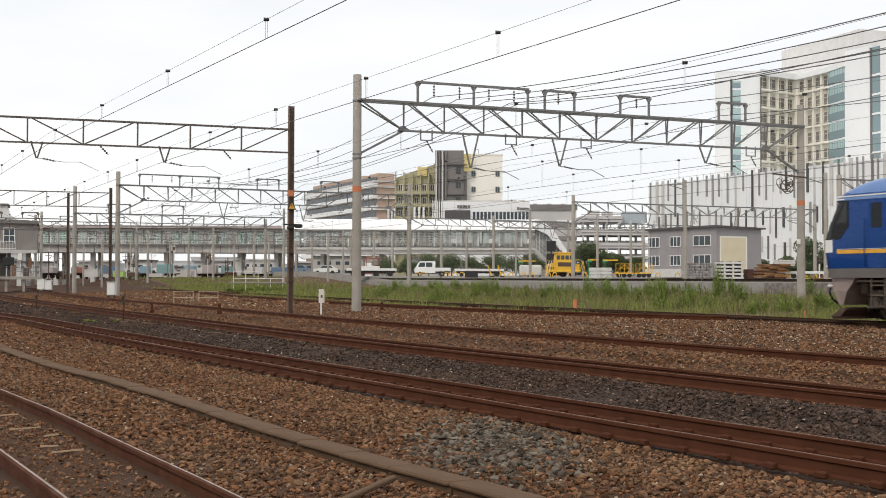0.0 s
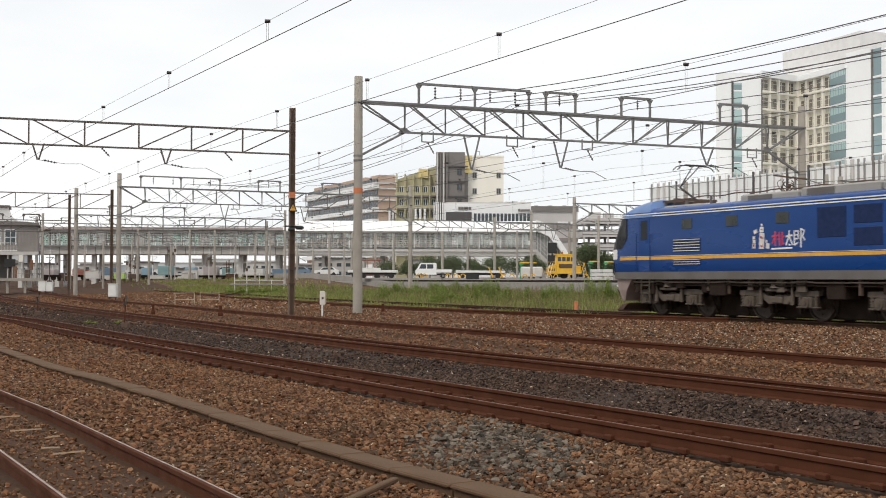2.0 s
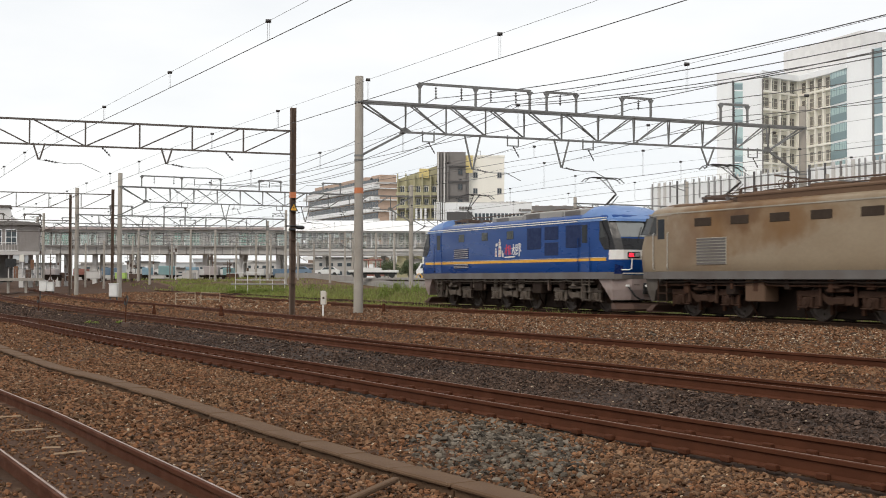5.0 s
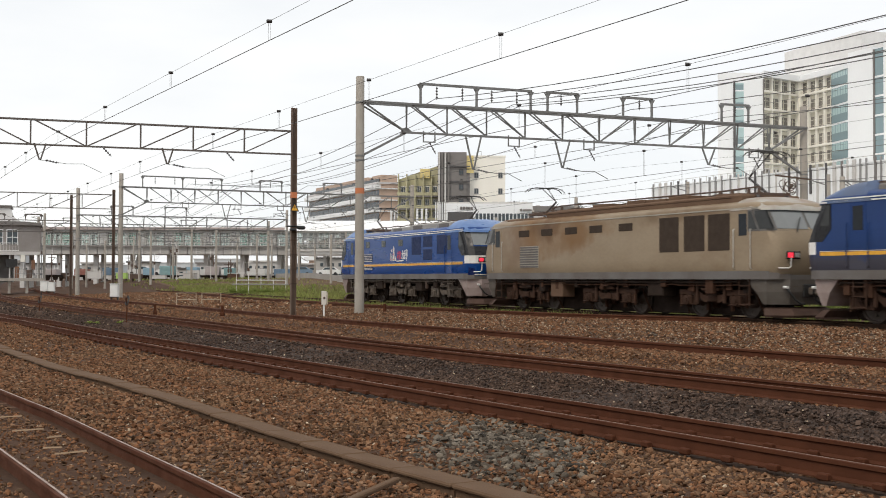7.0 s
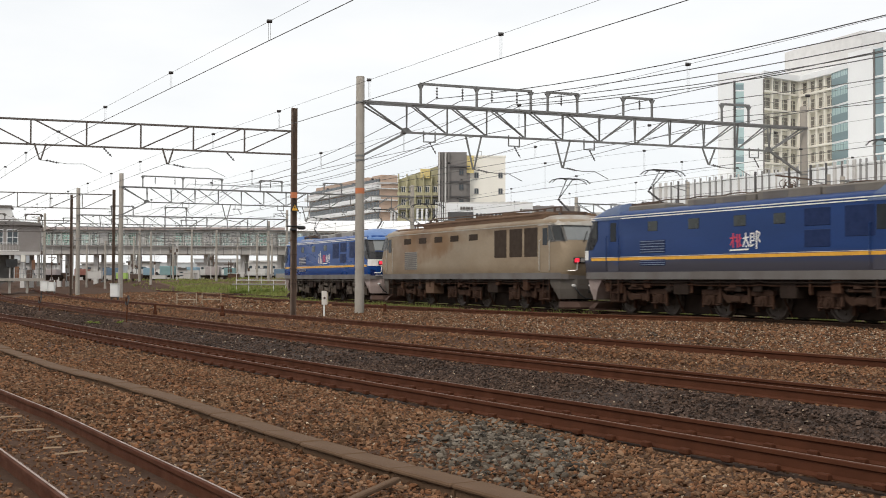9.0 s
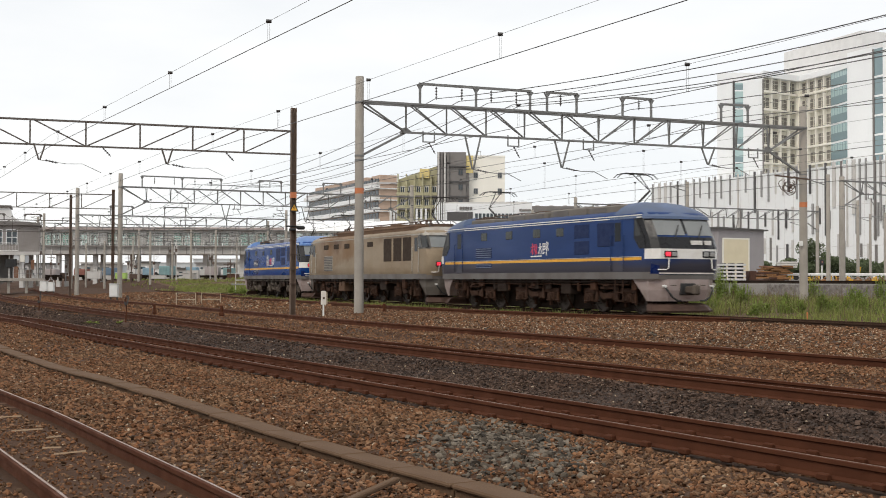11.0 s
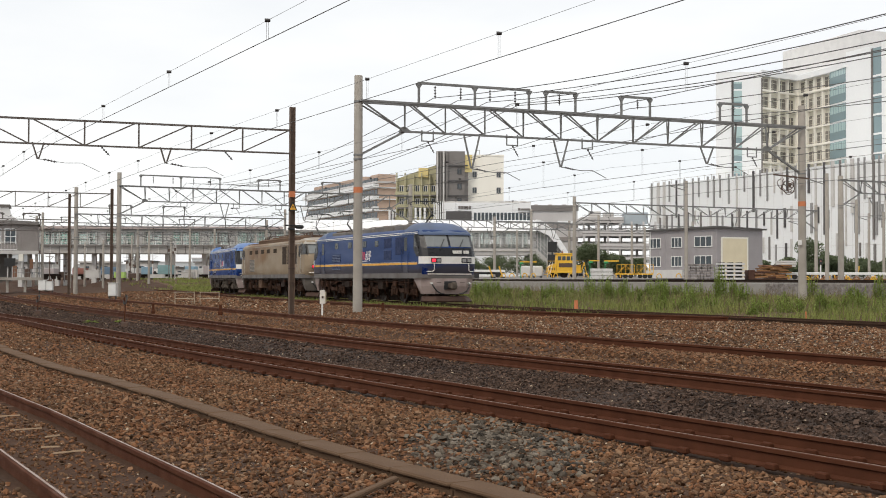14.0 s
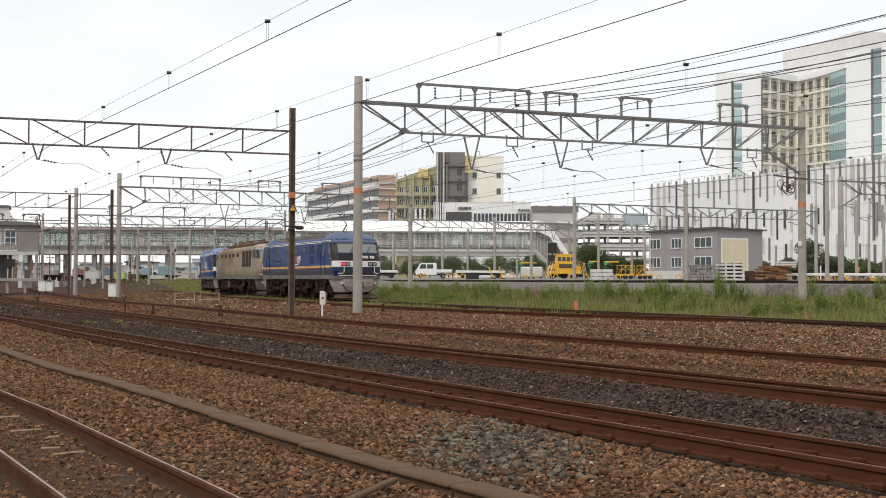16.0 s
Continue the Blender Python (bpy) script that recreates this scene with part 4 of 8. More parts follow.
def lettering(loco, mid, u, z, both):
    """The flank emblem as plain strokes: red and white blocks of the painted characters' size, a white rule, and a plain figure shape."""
    def stroke(name, mat, strokes):
        s = Shape()
        for x0, z0, x1, z1, w in strokes:
            s.prism(ribbon(u + x0 * 0.8 - mid, z + z0 * 0.8, u + x1 * 0.8 - mid, z + z1 * 0.8, w * 0.8), -1.462, -1.449)
        part(name, s, mat, loco)
    stroke("emblem_red", LOGO_RED, [(0.20, 0.10, 0.20, 0.66, 0.07), (0.02, 0.46, 0.38, 0.50, 0.06), (0.20, 0.44, 0.02, 0.20, 0.05), (0.46, 0.10, 0.42, 0.62, 0.06), (0.58, 0.12, 0.58, 0.62, 0.06),
                                    (0.34, 0.36, 0.50, 0.30, 0.05), (0.56, 0.42, 0.70, 0.46, 0.05), (0.54, 0.26, 0.70, 0.16, 0.05)])
    stroke("emblem_white", WHITE_BAND, [(0.78, 0.44, 1.12, 0.48, 0.06), (0.95, 0.66, 0.93, 0.44, 0.06), (0.93, 0.44, 0.78, 0.12, 0.06), (0.95, 0.44, 1.13, 0.12, 0.06), (0.94, 0.16, 1.0, 0.10, 0.06),
                                        (1.22, 0.62, 1.42, 0.62, 0.05), (1.22, 0.48, 1.42, 0.48, 0.04), (1.22, 0.34, 1.42, 0.34, 0.05), (1.22, 0.64, 1.22, 0.10, 0.05), (1.42, 0.64, 1.42, 0.34, 0.05),
                                        (1.22, 0.12, 1.40, 0.20, 0.05), (1.56, 0.72, 1.56, 0.02, 0.06), (1.56, 0.70, 1.74, 0.62, 0.05), (1.74, 0.62, 1.64, 0.44, 0.05), (1.64, 0.44, 1.76, 0.28, 0.05),
                                        (0.0, 0.0, 1.10, 0.02, 0.06)])
    if both:
        stroke("emblem_figure", CREAM, [(-0.56, 0.02, -0.52, 0.62, 0.26), (-0.54, 0.64, -0.54, 0.84, 0.20), (-0.54, 0.86, -0.54, 0.96, 0.08), (-0.98, 0.04, -0.96, 0.36, 0.16), (-0.98, 0.38, -0.98, 0.50, 0.12),
                                        (-0.22, 0.02, -0.20, 0.22, 0.18), (-0.30, 0.24, -0.26, 0.34, 0.10), (-0.98, 0.64, -0.80, 0.70, 0.14)])
        stroke("emblem_accent", LOGO_RED, [(-0.97, 0.10, -0.97, 0.24, 0.10), (-0.60, 0.10, -0.46, 0.14, 0.10), (-0.64, 0.46, -0.44, 0.42, 0.08), (-0.54, 0.72, -0.54, 0.76, 0.10)])


def ribbon(x0, z0, x1, z1, w):
    d = Vector((x1 - x0, z1 - z0)).normalized() * (w / 2)
    return [(x0 - d.y, z0 + d.x), (x0 + d.y, z0 - d.x), (x1 + d.y, z1 - d.x), (x1 - d.y, z1 + d.x)]


def blue_spec(first):
    flank = [("small_window", 4.86, 5.40, 2.88, 3.22, SMALL_GLASS, 0, None, ""), ("small_window", 7.1, 7.66, 2.88, 3.22, SMALL_GLASS, 0, None, ""), ("small_window", 9.38, 9.95, 2.88, 3.22, SMALL_GLASS, 0, None, ""),
             ("intake_louvre", 4.40, 5.85, 2.13, 2.58, BLUE_DARK, 5, CREAM if first else PALE_BLUE, "row of pale louvre lines"), ("intake_louvre", 4.40, 5.85, 1.70, 1.92, BLUE_DARK, 3, CREAM if first else PALE_BLUE, ""),
             ("filter_panel", 12.5, 13.55, 2.77, 3.28, BLUE_DARK, 0, None, "dark blue filter mesh"), ("filter_panel", 12.5, 13.55, 2.16, 2.66, BLUE_DARK, 0, None, "dark blue filter mesh"),
             ("filter_panel", 14.1, 15.22, 2.42, 3.28, BLUE_DARK, 0, None, "dark blue filter mesh")]
    if first:
        flank.append(("filter_panel", 11.1, 12.23, 2.42, 3.28, BLUE_DARK, 0, None, "dark blue filter mesh"))
    else:
        flank.append(("small_window", 11.2, 11.72, 2.88, 3.2, SMALL_GLASS, 0, None, ""))
    return dict(low_dome=False, body=BLUE if first else BLUE_DUSTY, body_label="deep blue body", end_roof=BLUE_LIGHT if first else BLUE_ROOF_DUSTY, end_roof_label="light blue rounded cab roof", roof=GREY_ROOF_CLEAN if first else GREY_ROOF, band=WHITE_BAND, nose=NAVY, surround=BLACK_PAINT,
                skirt=SKIRT, plough=PLOUGH, lamp_z=2.10, handrail=BLUE if first else BLUE_DUSTY, hood=0.98, clean=first, lines=[(1.90, 2.00, STRIPE, "yellow_stripe"), (2.015, 2.03, CREAM, "pinstripe"), (3.455, 3.49, WHITE_BAND, "roof_line"), (3.375, 3.41, WHITE_BAND, "roof_line")],
                roof_boxes=[(3.2, 5.2, 3.74, []), (7.2, 9.8, 3.88, [7.6]), (9.9, 13.0, 3.94, [10.2]), (13.1, 16.1, 3.92, [13.3])] if first else
                           [(3.0, 5.2, 3.86, []), (6.4, 9.8, 3.92, [6.8, 8.3]), (9.9, 12.6, 3.97, [10.2]), (12.7, 15.3, 3.94, [12.9])],
                pantographs=[(3.4, -1, 1.15), (14.8, 1, 1.15)], flank=flank, doors=[2.75, 15.45],
                bogies=[-5.3, 0.0, 5.3], under=[(6.1, 6.9, 0.72, BOGIE), (11.3, 12.0, 0.66, BOGIE), (5.7, 5.95, 0.8, BOGIE)])


LEAD = locomotive("blue_electric_locomotive", "deep blue electric locomotive with yellow stripe, white nose and raised pantographs", 18.2, blue_spec(True))
lettering(LEAD, 9.1, 9.2, 2.14, True)
TAIL = locomotive("blue_electric_locomotive", "dusty deep blue electric locomotive with yellow stripe, last of three", 18.2, blue_spec(False))
lettering(TAIL, 9.1, 9.2, 2.14, False)
MIDDLE = locomotive("silver_electric_locomotive", "beige-silver electric locomotive stained with rust, between two blue ones", 19.8, dict(
    low_dome=True, body=SILVER, body_label="beige-silver body stained with brown rust", end_roof=SILVER_RUST, end_roof_label="rounded silver cab roof", roof=RUST_ROOF, band=None, nose=None, surround=PILLAR_GREY,
    skirt=SILVER_SKIRT, plough=PLOUGH, lamp_z=1.96, handrail=CHROME, hood=1.22, clean=False, lines=[(3.40, 3.44, SILVER_CLEAN, "roof_line")],
    roof_boxes=[(2.0, 5.4, 3.72, []), (5.6, 17.4, 3.90, [])], pantographs=[(3.8, 1, 1.05), (16.9, -1, 1.3)],
    flank=[("intake_louvre", 3.9, 5.4, 1.69, 2.56, SILVER_CLEAN, 9, GREY_BAND, "slatted air intake")]
    + [("small_window", a, a + 0.85, 2.94, 3.21, FILTER_BROWN, 0, None, "small dusty window") for a in (3.8, 5.6, 7.4, 9.12, 11.05)]
    + [("filter_panel", a, a + 1.08, 2.14, 3.30, FILTER_BROWN, 0, None, "dark brown filter mesh") for a in (13.48, 14.84, 16.1)],
    doors=[2.0, 17.8], bogies=[-6.0, 0.0, 6.0], under=[(6.1, 7.0, 0.55, RUST_ROOF), (12.6, 13.5, 0.66, BOGIE), (5.2, 5.6, 0.75, BOGIE)]))


def old_roof_gear(loco, mid):
    """Rusty fittings along the older engine's roof."""
    rng = random.Random(8)
    for k in range(9):
        u = 6.0 + 1.25 * k
        part("roof_cover", Shape().box(u - mid, u + 1.1 - mid, -rng.uniform(0.9, 1.15), rng.uniform(0.9, 1.15), 3.88, 3.93 + rng.choice((0.0, 0.02, 0.06, 0.1)), 0.02), RUST_ROOF if rng.random() < 0.7 else GREY_ROOF, loco)
    for sg in (-1, 1):
        part("roof_walkway", Shape().box(5.4 - mid, 17.0 - mid, *sorted((sg * 1.0, sg * 1.24)), 3.80, 3.84), RUST_ROOF, loco)
    for u in (5.0, 5.7, 15.6, 16.2, 17.0, 17.5):
        part("insulator_post", Shape().tube([(u - mid, -0.55, 3.6), (u - mid, -0.55, 4.12)], 0.06, 8), STEEL_DARK, loco)
    part("bus_bar", Shape().tube([(5.0 - mid, -0.55, 4.12), (5.7 - mid, -0.55, 4.16), (15.6 - mid, -0.55, 4.1), (17.5 - mid, -0.55, 4.14)], 0.03, 6), STEEL_DARK, loco)


old_roof_gear(MIDDLE, 9.9)


# ---- overhead line: gantries, wires ----
def concrete_pole(parent, x, z0, z1, band=True, r=0.20):
    n = 20
    s = Shape().loft([[(x + q * math.cos(6.28319 * k / n), q * math.sin(6.28319 * k / n), z) for k in range(n)] for z, q in
                      ((z0 - 0.3, r), (z0 + (z1 - z0) * 0.5, r * 0.93), (z1 - 0.02, r * 0.86), (z1, r * 0.80))])
    p = part("pole", s, CONCRETE, parent, "round weathered concrete pole", smooth=True)
    def ring(z, h, mat, name, grow=0.012):
        part(name, Shape().loft([[(x + q * math.cos(6.28319 * k / n), q * math.sin(6.28319 * k / n), zz) for k in range(n)] for zz, q in
                                 ((z, r * 0.90), (z, r * 0.92 + grow), (z + h, r * 0.92 + grow), (z + h, r * 0.88))]), mat, p, smooth=True)
    if band:
        ring(4.75, 0.24, ORANGE, "orange_band", 0.006)
    return p, ring


def steel_pole(parent, x, z0, z1, w=0.22, sign=True):
    p = part("pole", Shape().loft([[(x + i, j, z) for i, j in ((-w / 2, -w / 2), (-w / 2 + 0.03, -w / 2), (-w / 2 + 0.03, -0.02), (w / 2 - 0.03, -0.02), (w / 2 - 0.03, -w / 2), (w / 2, -w / 2),
                                                        (w / 2, w / 2), (w / 2 - 0.03, w / 2), (w / 2 - 0.03, 0.02), (-w / 2 + 0.03, 0.02), (-w / 2 + 0.03, w / 2), (-w / 2, w / 2))] for z in (z0 - 0.3, z1)]),
             POLE_BROWN, parent, "rust-brown steel column")
    if sign:
        part("orange_band", Shape().box(x - w / 2 - 0.006, x + w / 2 + 0.006, -w / 2 - 0.006, w / 2 + 0.006, 4.56, 4.80), ORANGE, p)
        tri = Shape().prism([(x - 0.19, 4.0), (x + 0.19, 4.0), (x + 0.03, 4.36), (x - 0.03, 4.36)], w / 2 + 0.04, w / 2 + 0.06)
        t = part("warning_sign", tri, BLACK, p, "black and yellow triangular warning plate")
        part("sign_face", Shape().prism([(x - 0.135, 4.04), (x + 0.135, 4.04), (x, 4.30)], w / 2 + 0.055, w / 2 + 0.063), STRIPE, t)
        part("sign_mark", Shape().prism([(x - 0.03, 4.10), (x + 0.05, 4.17), (x, 4.18), (x + 0.04, 4.27), (x - 0.04, 4.17), (x + 0.01, 4.16)], w / 2 + 0.061, w / 2 + 0.068), BLACK, t)
        part("switch_box", Shape().box(x - 0.46, x - 0.12, 0.02, 0.24, 3.26, 3.42, 0.05).box(x - 0.3, x + 0.34, 0.12, 0.22, 3.36, 3.42, 0.02).box(x - 0.05, x + 0.2, 0.1, 0.3, 3.2, 3.3, 0.02), BLACK, p, "dark bracket with a fitting")
        for z in (1.0, 1.6, 2.2, 2.8):
            part("clamp", Shape().box(x - w / 2 - 0.015, x + w / 2 + 0.015, -w / 2 - 0.015, w / 2 + 0.015, z, z + 0.05), STEEL_DARK, p)
    return p


def insulator_string(s, p, q, discs=4, r=0.06):
    p, q = Vector(p), Vector(q)
    s.tube([p, q], 0.018, 6)
    for k in range(discs):
        a = p + (q - p) * ((k + 0.6) / (discs + 0.4))
        d = (q - p).normalized() * 0.025
        s.tube([a - d, a + d], r, 8, r * 0.6)
    return s


def gantry(p0, p1, ground0, ground1, top, depth, panels, frames=(), hangers=(), droppers=(), steel=False, second_pole=True, pole_top=9.62, insulators=(), group="gantries", haunch=True, pole_r=0.2, strings=()):
    """A lattice beam between two columns. Distances along it are in metres from the first column."""
    v = Vector((p1[0] - p0[0], p1[1] - p0[1]))
    span = v.length
    g = thing("overhead_gantry", "rust-brown steel portal with a flat lattice beam over the tracks" if steel else "concrete poles carrying a galvanised lattice beam over the tracks", "overhead gantry",
              pose(p0[0], p0[1], 0, 0, 0, math.degrees(math.atan2(v.y, v.x))), group)
    mat = STEEL_BROWN if steel else STEEL
    low = top - depth
    if steel:
        steel_pole(g, 0, ground0, pole_top, sign=group == "gantries")
    else:
        for x, z in ((0, ground0), (span, ground1))[: 2 if second_pole else 1]:
            p, ring = concrete_pole(g, x, z, pole_top, group == "gantries", r=pole_r)
            for zz in (top - 0.06, low - 1.28, low - 1.1):
                ring(zz, 0.07, STEEL, "collar")
    wide = 0.0 if steel else 0.28
    sides = (0,) if steel else (-1, 1)
    for sd in sides:
        part("top_chord", Shape().bar((0, sd * wide, top), (span, sd * wide, top), 0.075 if steel else 0.085), mat, g)
    x_a, x_b = (0, span) if (steel or not haunch) else (2.05, span - 2.02)
    part("bottom_chord", Shape().bar((x_a, 0, low), (x_b, 0, low), 0.065 if steel else 0.085), mat, g)
    if not steel and haunch:
        for x, e in ((0, 2.05), (span, span - 2.02)):
            part("haunch", Shape().bar((x, 0, low - 1.1), (e, 0, low), 0.09), mat, g)
            for sd in sides:
                part("brace", Shape().bar((x, sd * wide, top), (e, 0, low), 0.06), mat, g)
            part("gusset", Shape().prism([(e - 0.28, low - 0.1), (e + 0.30, low + 0.02), (e, low + 0.22), (e - 0.2, low + 0.16)], -0.02, 0.02), mat, g)
    step = (x_b - x_a) / panels
    for i in range(panels + 1):
        x = x_a + i * step
        for sd in sides:
            if steel:
                if 0 < i <= panels:
                    part("post", Shape().bar((x - 0.0, 0, low), (x, 0, top), 0.06), mat, g)
            else:
                part("post", Shape().bar((x + (-0.12 if sd < 0 else 0.12), sd * wide, top), (x, 0, low), 0.05), mat, g)
        if i < panels:
            for sd in sides:
                if (i < (4 if steel else panels / 2)):
                    part("brace", Shape().bar((x + (0.28 if sd > 0 else 0.12), sd * wide, top), (x + step, 0, low), 0.05), mat, g)
                else:
                    part("brace", Shape().bar((x, 0, low), (x + step - 0.12, sd * wide, top), 0.05), mat, g)
    for a, b, h in frames:
        s = Shape()
        n = max(1, round((b - a) / 3.2))
        f = part("feeder_frame", Shape().bar((a - 0.05, 0, top + h), (b + 0.05, 0, top + h), 0.10), mat, g, "upright frame for the feeder wires")
        for k in range(n + 1):
            x = a + (b - a) * k / n
            part("leg", Shape().bar((x, 0, top), (x, 0, top + h), 0.085).prism([(x - 0.16, top + h - 0.03), (x + 0.16, top + h - 0.03), (x + 0.03, top + h - 0.24), (x - 0.03, top + h - 0.24)], -0.03, 0.03), mat, f)
    for x, z0, z1 in insulators:
        part("insulator", insulator_string(Shape(), (x, 0, z0), (x, 0, z1)), INSULATOR, g)
    for x, z in hangers:
        w, e = (0.22, -1) if steel else (0.38, 1)
        h = part("hanger", Shape().bar((x - w, 0, low + 0.05), (x - 0.02, 0, z), 0.06).bar((x + w, 0, low + 0.05), (x + 0.02, 0, z), 0.06), mat, g, "V-shaped drop arm")
        part("steady_arm", Shape().tube([(x, 0, z), (x + e * 1.0, 0, z - 0.12), (x + e * 1.6, 0, z - 0.10), (x + e * 2.3, 0, z - 0.42)], 0.010 if steel else 0.018, 5), STEEL if steel else mat, h)
        part("insulator", insulator_string(Shape(), (x + e * 0.2, 0, z + 0.0), (x + e * 0.7, 0, z - 0.1), 4, 0.05), INSULATOR, h)
    for x in strings:
        part("insulator", insulator_string(Shape(), (x + 0.1, 0, low - 0.02), (x - 0.22, 0, low - 0.36), 4, 0.05), INSULATOR, g)
    for x in droppers:
        d = part("drop_bracket", Shape().bar((x - 0.26, 0, low + 0.1), (x - 0.26, 0, low - 0.36), 0.045).bar((x + 0.26, 0, low + 0.1), (x + 0.26, 0, low - 0.36), 0.045).bar((x - 0.28, 0, low - 0.36), (x + 0.28, 0, low - 0.36), 0.045), mat, g)
        part("insulator", insulator_string(Shape(), (x, 0, low - 0.36), (x + 0.30, 0, low - 0.85), 4, 0.05), INSULATOR, d)
    return g





# the near gantry over the freight tracks
gantry((-3.52, 51.0), (17.31, 59.5), -0.25, 0.32, 8.56, 1.17, 10,
       frames=[(2.68, 7.85, 0.92), (8.68, 10.15, 0.92), (12.5, 14.0, 0.92), (17.8, 19.3, 0.92)],
       insulators=[(3.42, 9.40, 8.85), (4.6, 9.40, 8.85), (5.98, 9.40, 8.85), (7.18, 9.40, 8.85), (9.35, 9.40, 8.90), (13.35, 9.40, 8.95), (18.55, 9.40, 8.9)],
       hangers=[(5.12, 5.94), (9.42, 6.17), (17.07, 6.6)], droppers=[3.08, 7.04, 10.75, 19.6])
# the second one of the same kind, a span further
gantry((-25.73, 98.0), (-2.9, 109.5), -0.35, 0.25, 8.56, 1.17, 11,
       frames=[(1.7, 8.2, 0.92), (11.5, 13.4, 0.92), (17.2, 18.8, 0.92)], insulators=[(2.7, 9.4, 8.85), (4.3, 9.4, 8.85), (6.0, 9.4, 8.85), (7.4, 9.4, 8.85), (12.4, 9.4, 8.9)],
       hangers=[(8.6, 6.1), (15.6, 6.1)], droppers=[5.2, 9.6, 13.3, 19.0], group="gantries far down the line")
gantry((-33.9, 114.0), (-15.6, 122.0), -0.4, 0.1, 7.15, 1.1, 10, frames=[(3, 5, 0.9), (8, 10, 0.9)], hangers=[(7.0, 5.2)], droppers=[4, 12], group="gantries far down the line", second_pole=False, haunch=False)
# steel portals over the main tracks
gantry((-6.25, 51.0), (-31.44, 41.53), -0.25, -0.6, 7.33, 0.96, 13, hangers=[(5.15, 5.78), (10.0, 5.78), (14.6, 5.78)], strings=(2.7, 7.55), steel=True, pole_top=8.3)
gantry((-25.5, 95.0), (-52.0, 85.5), -0.35, -0.6, 7.7, 1.1, 12, steel=True, pole_top=8.1, hangers=[(9.5, 6.1)], group="gantries far down the line")
gantry((-32.7, 108.0), (-62.0, 97.0), -0.35, -0.6, 6.3, 1.0, 13, steel=True, pole_top=8.6, frames=[(2.5, 3.8, 0.5), (5.5, 6.8, 0.5)], group="gantries far down the line")
# yard gantries
gantry((13.3, 125.0), (41.7, 138.0), 1.3, 1.3, 9.0, 1.0, 13, hangers=[(9, 6.8), (20, 6.8)], droppers=[4, 15], group="yard gantries")
gantry((31.9, 99.0), (52.0, 108.0), 1.2, 1.2, 9.25, 1.0, 9, hangers=[(5, 7.0)], droppers=[3], group="yard gantries", pole_top=9.6, pole_r=0.25)
gantry((-4.4, 165.0), (18.0, 176.0), 1.4, 1.4, 9.3, 0.95, 11, hangers=[(6, 7.2), (12, 7.2)], droppers=[4, 9], group="yard gantries")
gantry((6.9, 165.0), (36.0, 178.0), 1.4, 1.4, 8.9, 0.9, 12, hangers=[(9, 6.8)], droppers=[5], group="yard gantries")


gantry((-44.0, 178.0), (-14.0, 190.0), 0.8, 1.2, 7.6, 0.9, 14, frames=[(4, 6, 0.7), (12, 15, 0.7), (21, 23, 0.7)], hangers=[(8, 5.9), (17, 5.9), (24, 5.9)], droppers=[5, 10, 14, 20, 27], group="yard gantries", pole_top=8.4)
gantry((-52.0, 158.0), (-24.0, 168.0), 0.6, 1.0, 8.4, 0.9, 13, frames=[(3, 5, 0.7), (9, 11, 0.7), (18, 20, 0.7)], hangers=[(7, 6.7), (15, 6.7), (22, 6.7)], droppers=[4, 11, 18, 25], group="yard gantries", pole_top=9.2)


def lone_pole(x, y, z0, z1, r=0.17, band=False):
    g = thing("line_pole", "slim grey concrete pole in the yard", "pole", pose(x, y, 0), "line poles")
    p, ring = concrete_pole(g, 0, z0, z1, band, r)
    ring(z1 - 0.6, 0.06, STEEL, "collar")
    part("bracket_arm", Shape().bar((0, 0, z1 - 0.9), (-1.6, -0.3, z1 - 0.45), 0.07).bar((0, 0, z1 - 0.4), (-1.6, -0.3, z1 - 0.45), 0.05), STEEL, g)


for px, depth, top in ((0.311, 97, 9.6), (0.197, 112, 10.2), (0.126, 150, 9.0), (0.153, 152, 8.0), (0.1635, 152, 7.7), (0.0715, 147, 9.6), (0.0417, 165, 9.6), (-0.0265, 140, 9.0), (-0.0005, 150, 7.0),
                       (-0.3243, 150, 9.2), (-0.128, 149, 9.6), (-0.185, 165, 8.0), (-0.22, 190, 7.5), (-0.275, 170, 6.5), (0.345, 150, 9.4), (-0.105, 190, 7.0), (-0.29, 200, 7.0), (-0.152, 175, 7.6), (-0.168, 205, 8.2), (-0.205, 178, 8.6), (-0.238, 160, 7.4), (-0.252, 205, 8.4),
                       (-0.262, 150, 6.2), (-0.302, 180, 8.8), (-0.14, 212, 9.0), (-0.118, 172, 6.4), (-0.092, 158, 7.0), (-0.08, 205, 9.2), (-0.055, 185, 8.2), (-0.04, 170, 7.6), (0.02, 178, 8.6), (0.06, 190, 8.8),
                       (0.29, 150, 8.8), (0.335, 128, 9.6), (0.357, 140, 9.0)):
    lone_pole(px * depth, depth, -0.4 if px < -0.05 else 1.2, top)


def sagging(s0, s1, d0, d1, z0, z1, sag, n=16):
    a, b = Vector(at(s0, d0, z0)), Vector(at(s1, d1, z1))
    return [tuple(a + (b - a) * (k / n) - Vector((0, 0, 4 * sag * (k / n) * (1 - k / n)))) for k in range(n + 1)]


SPANS = [(-172, -121), (-121, -70), (-70, -19), (-19, 32), (32, 83)]


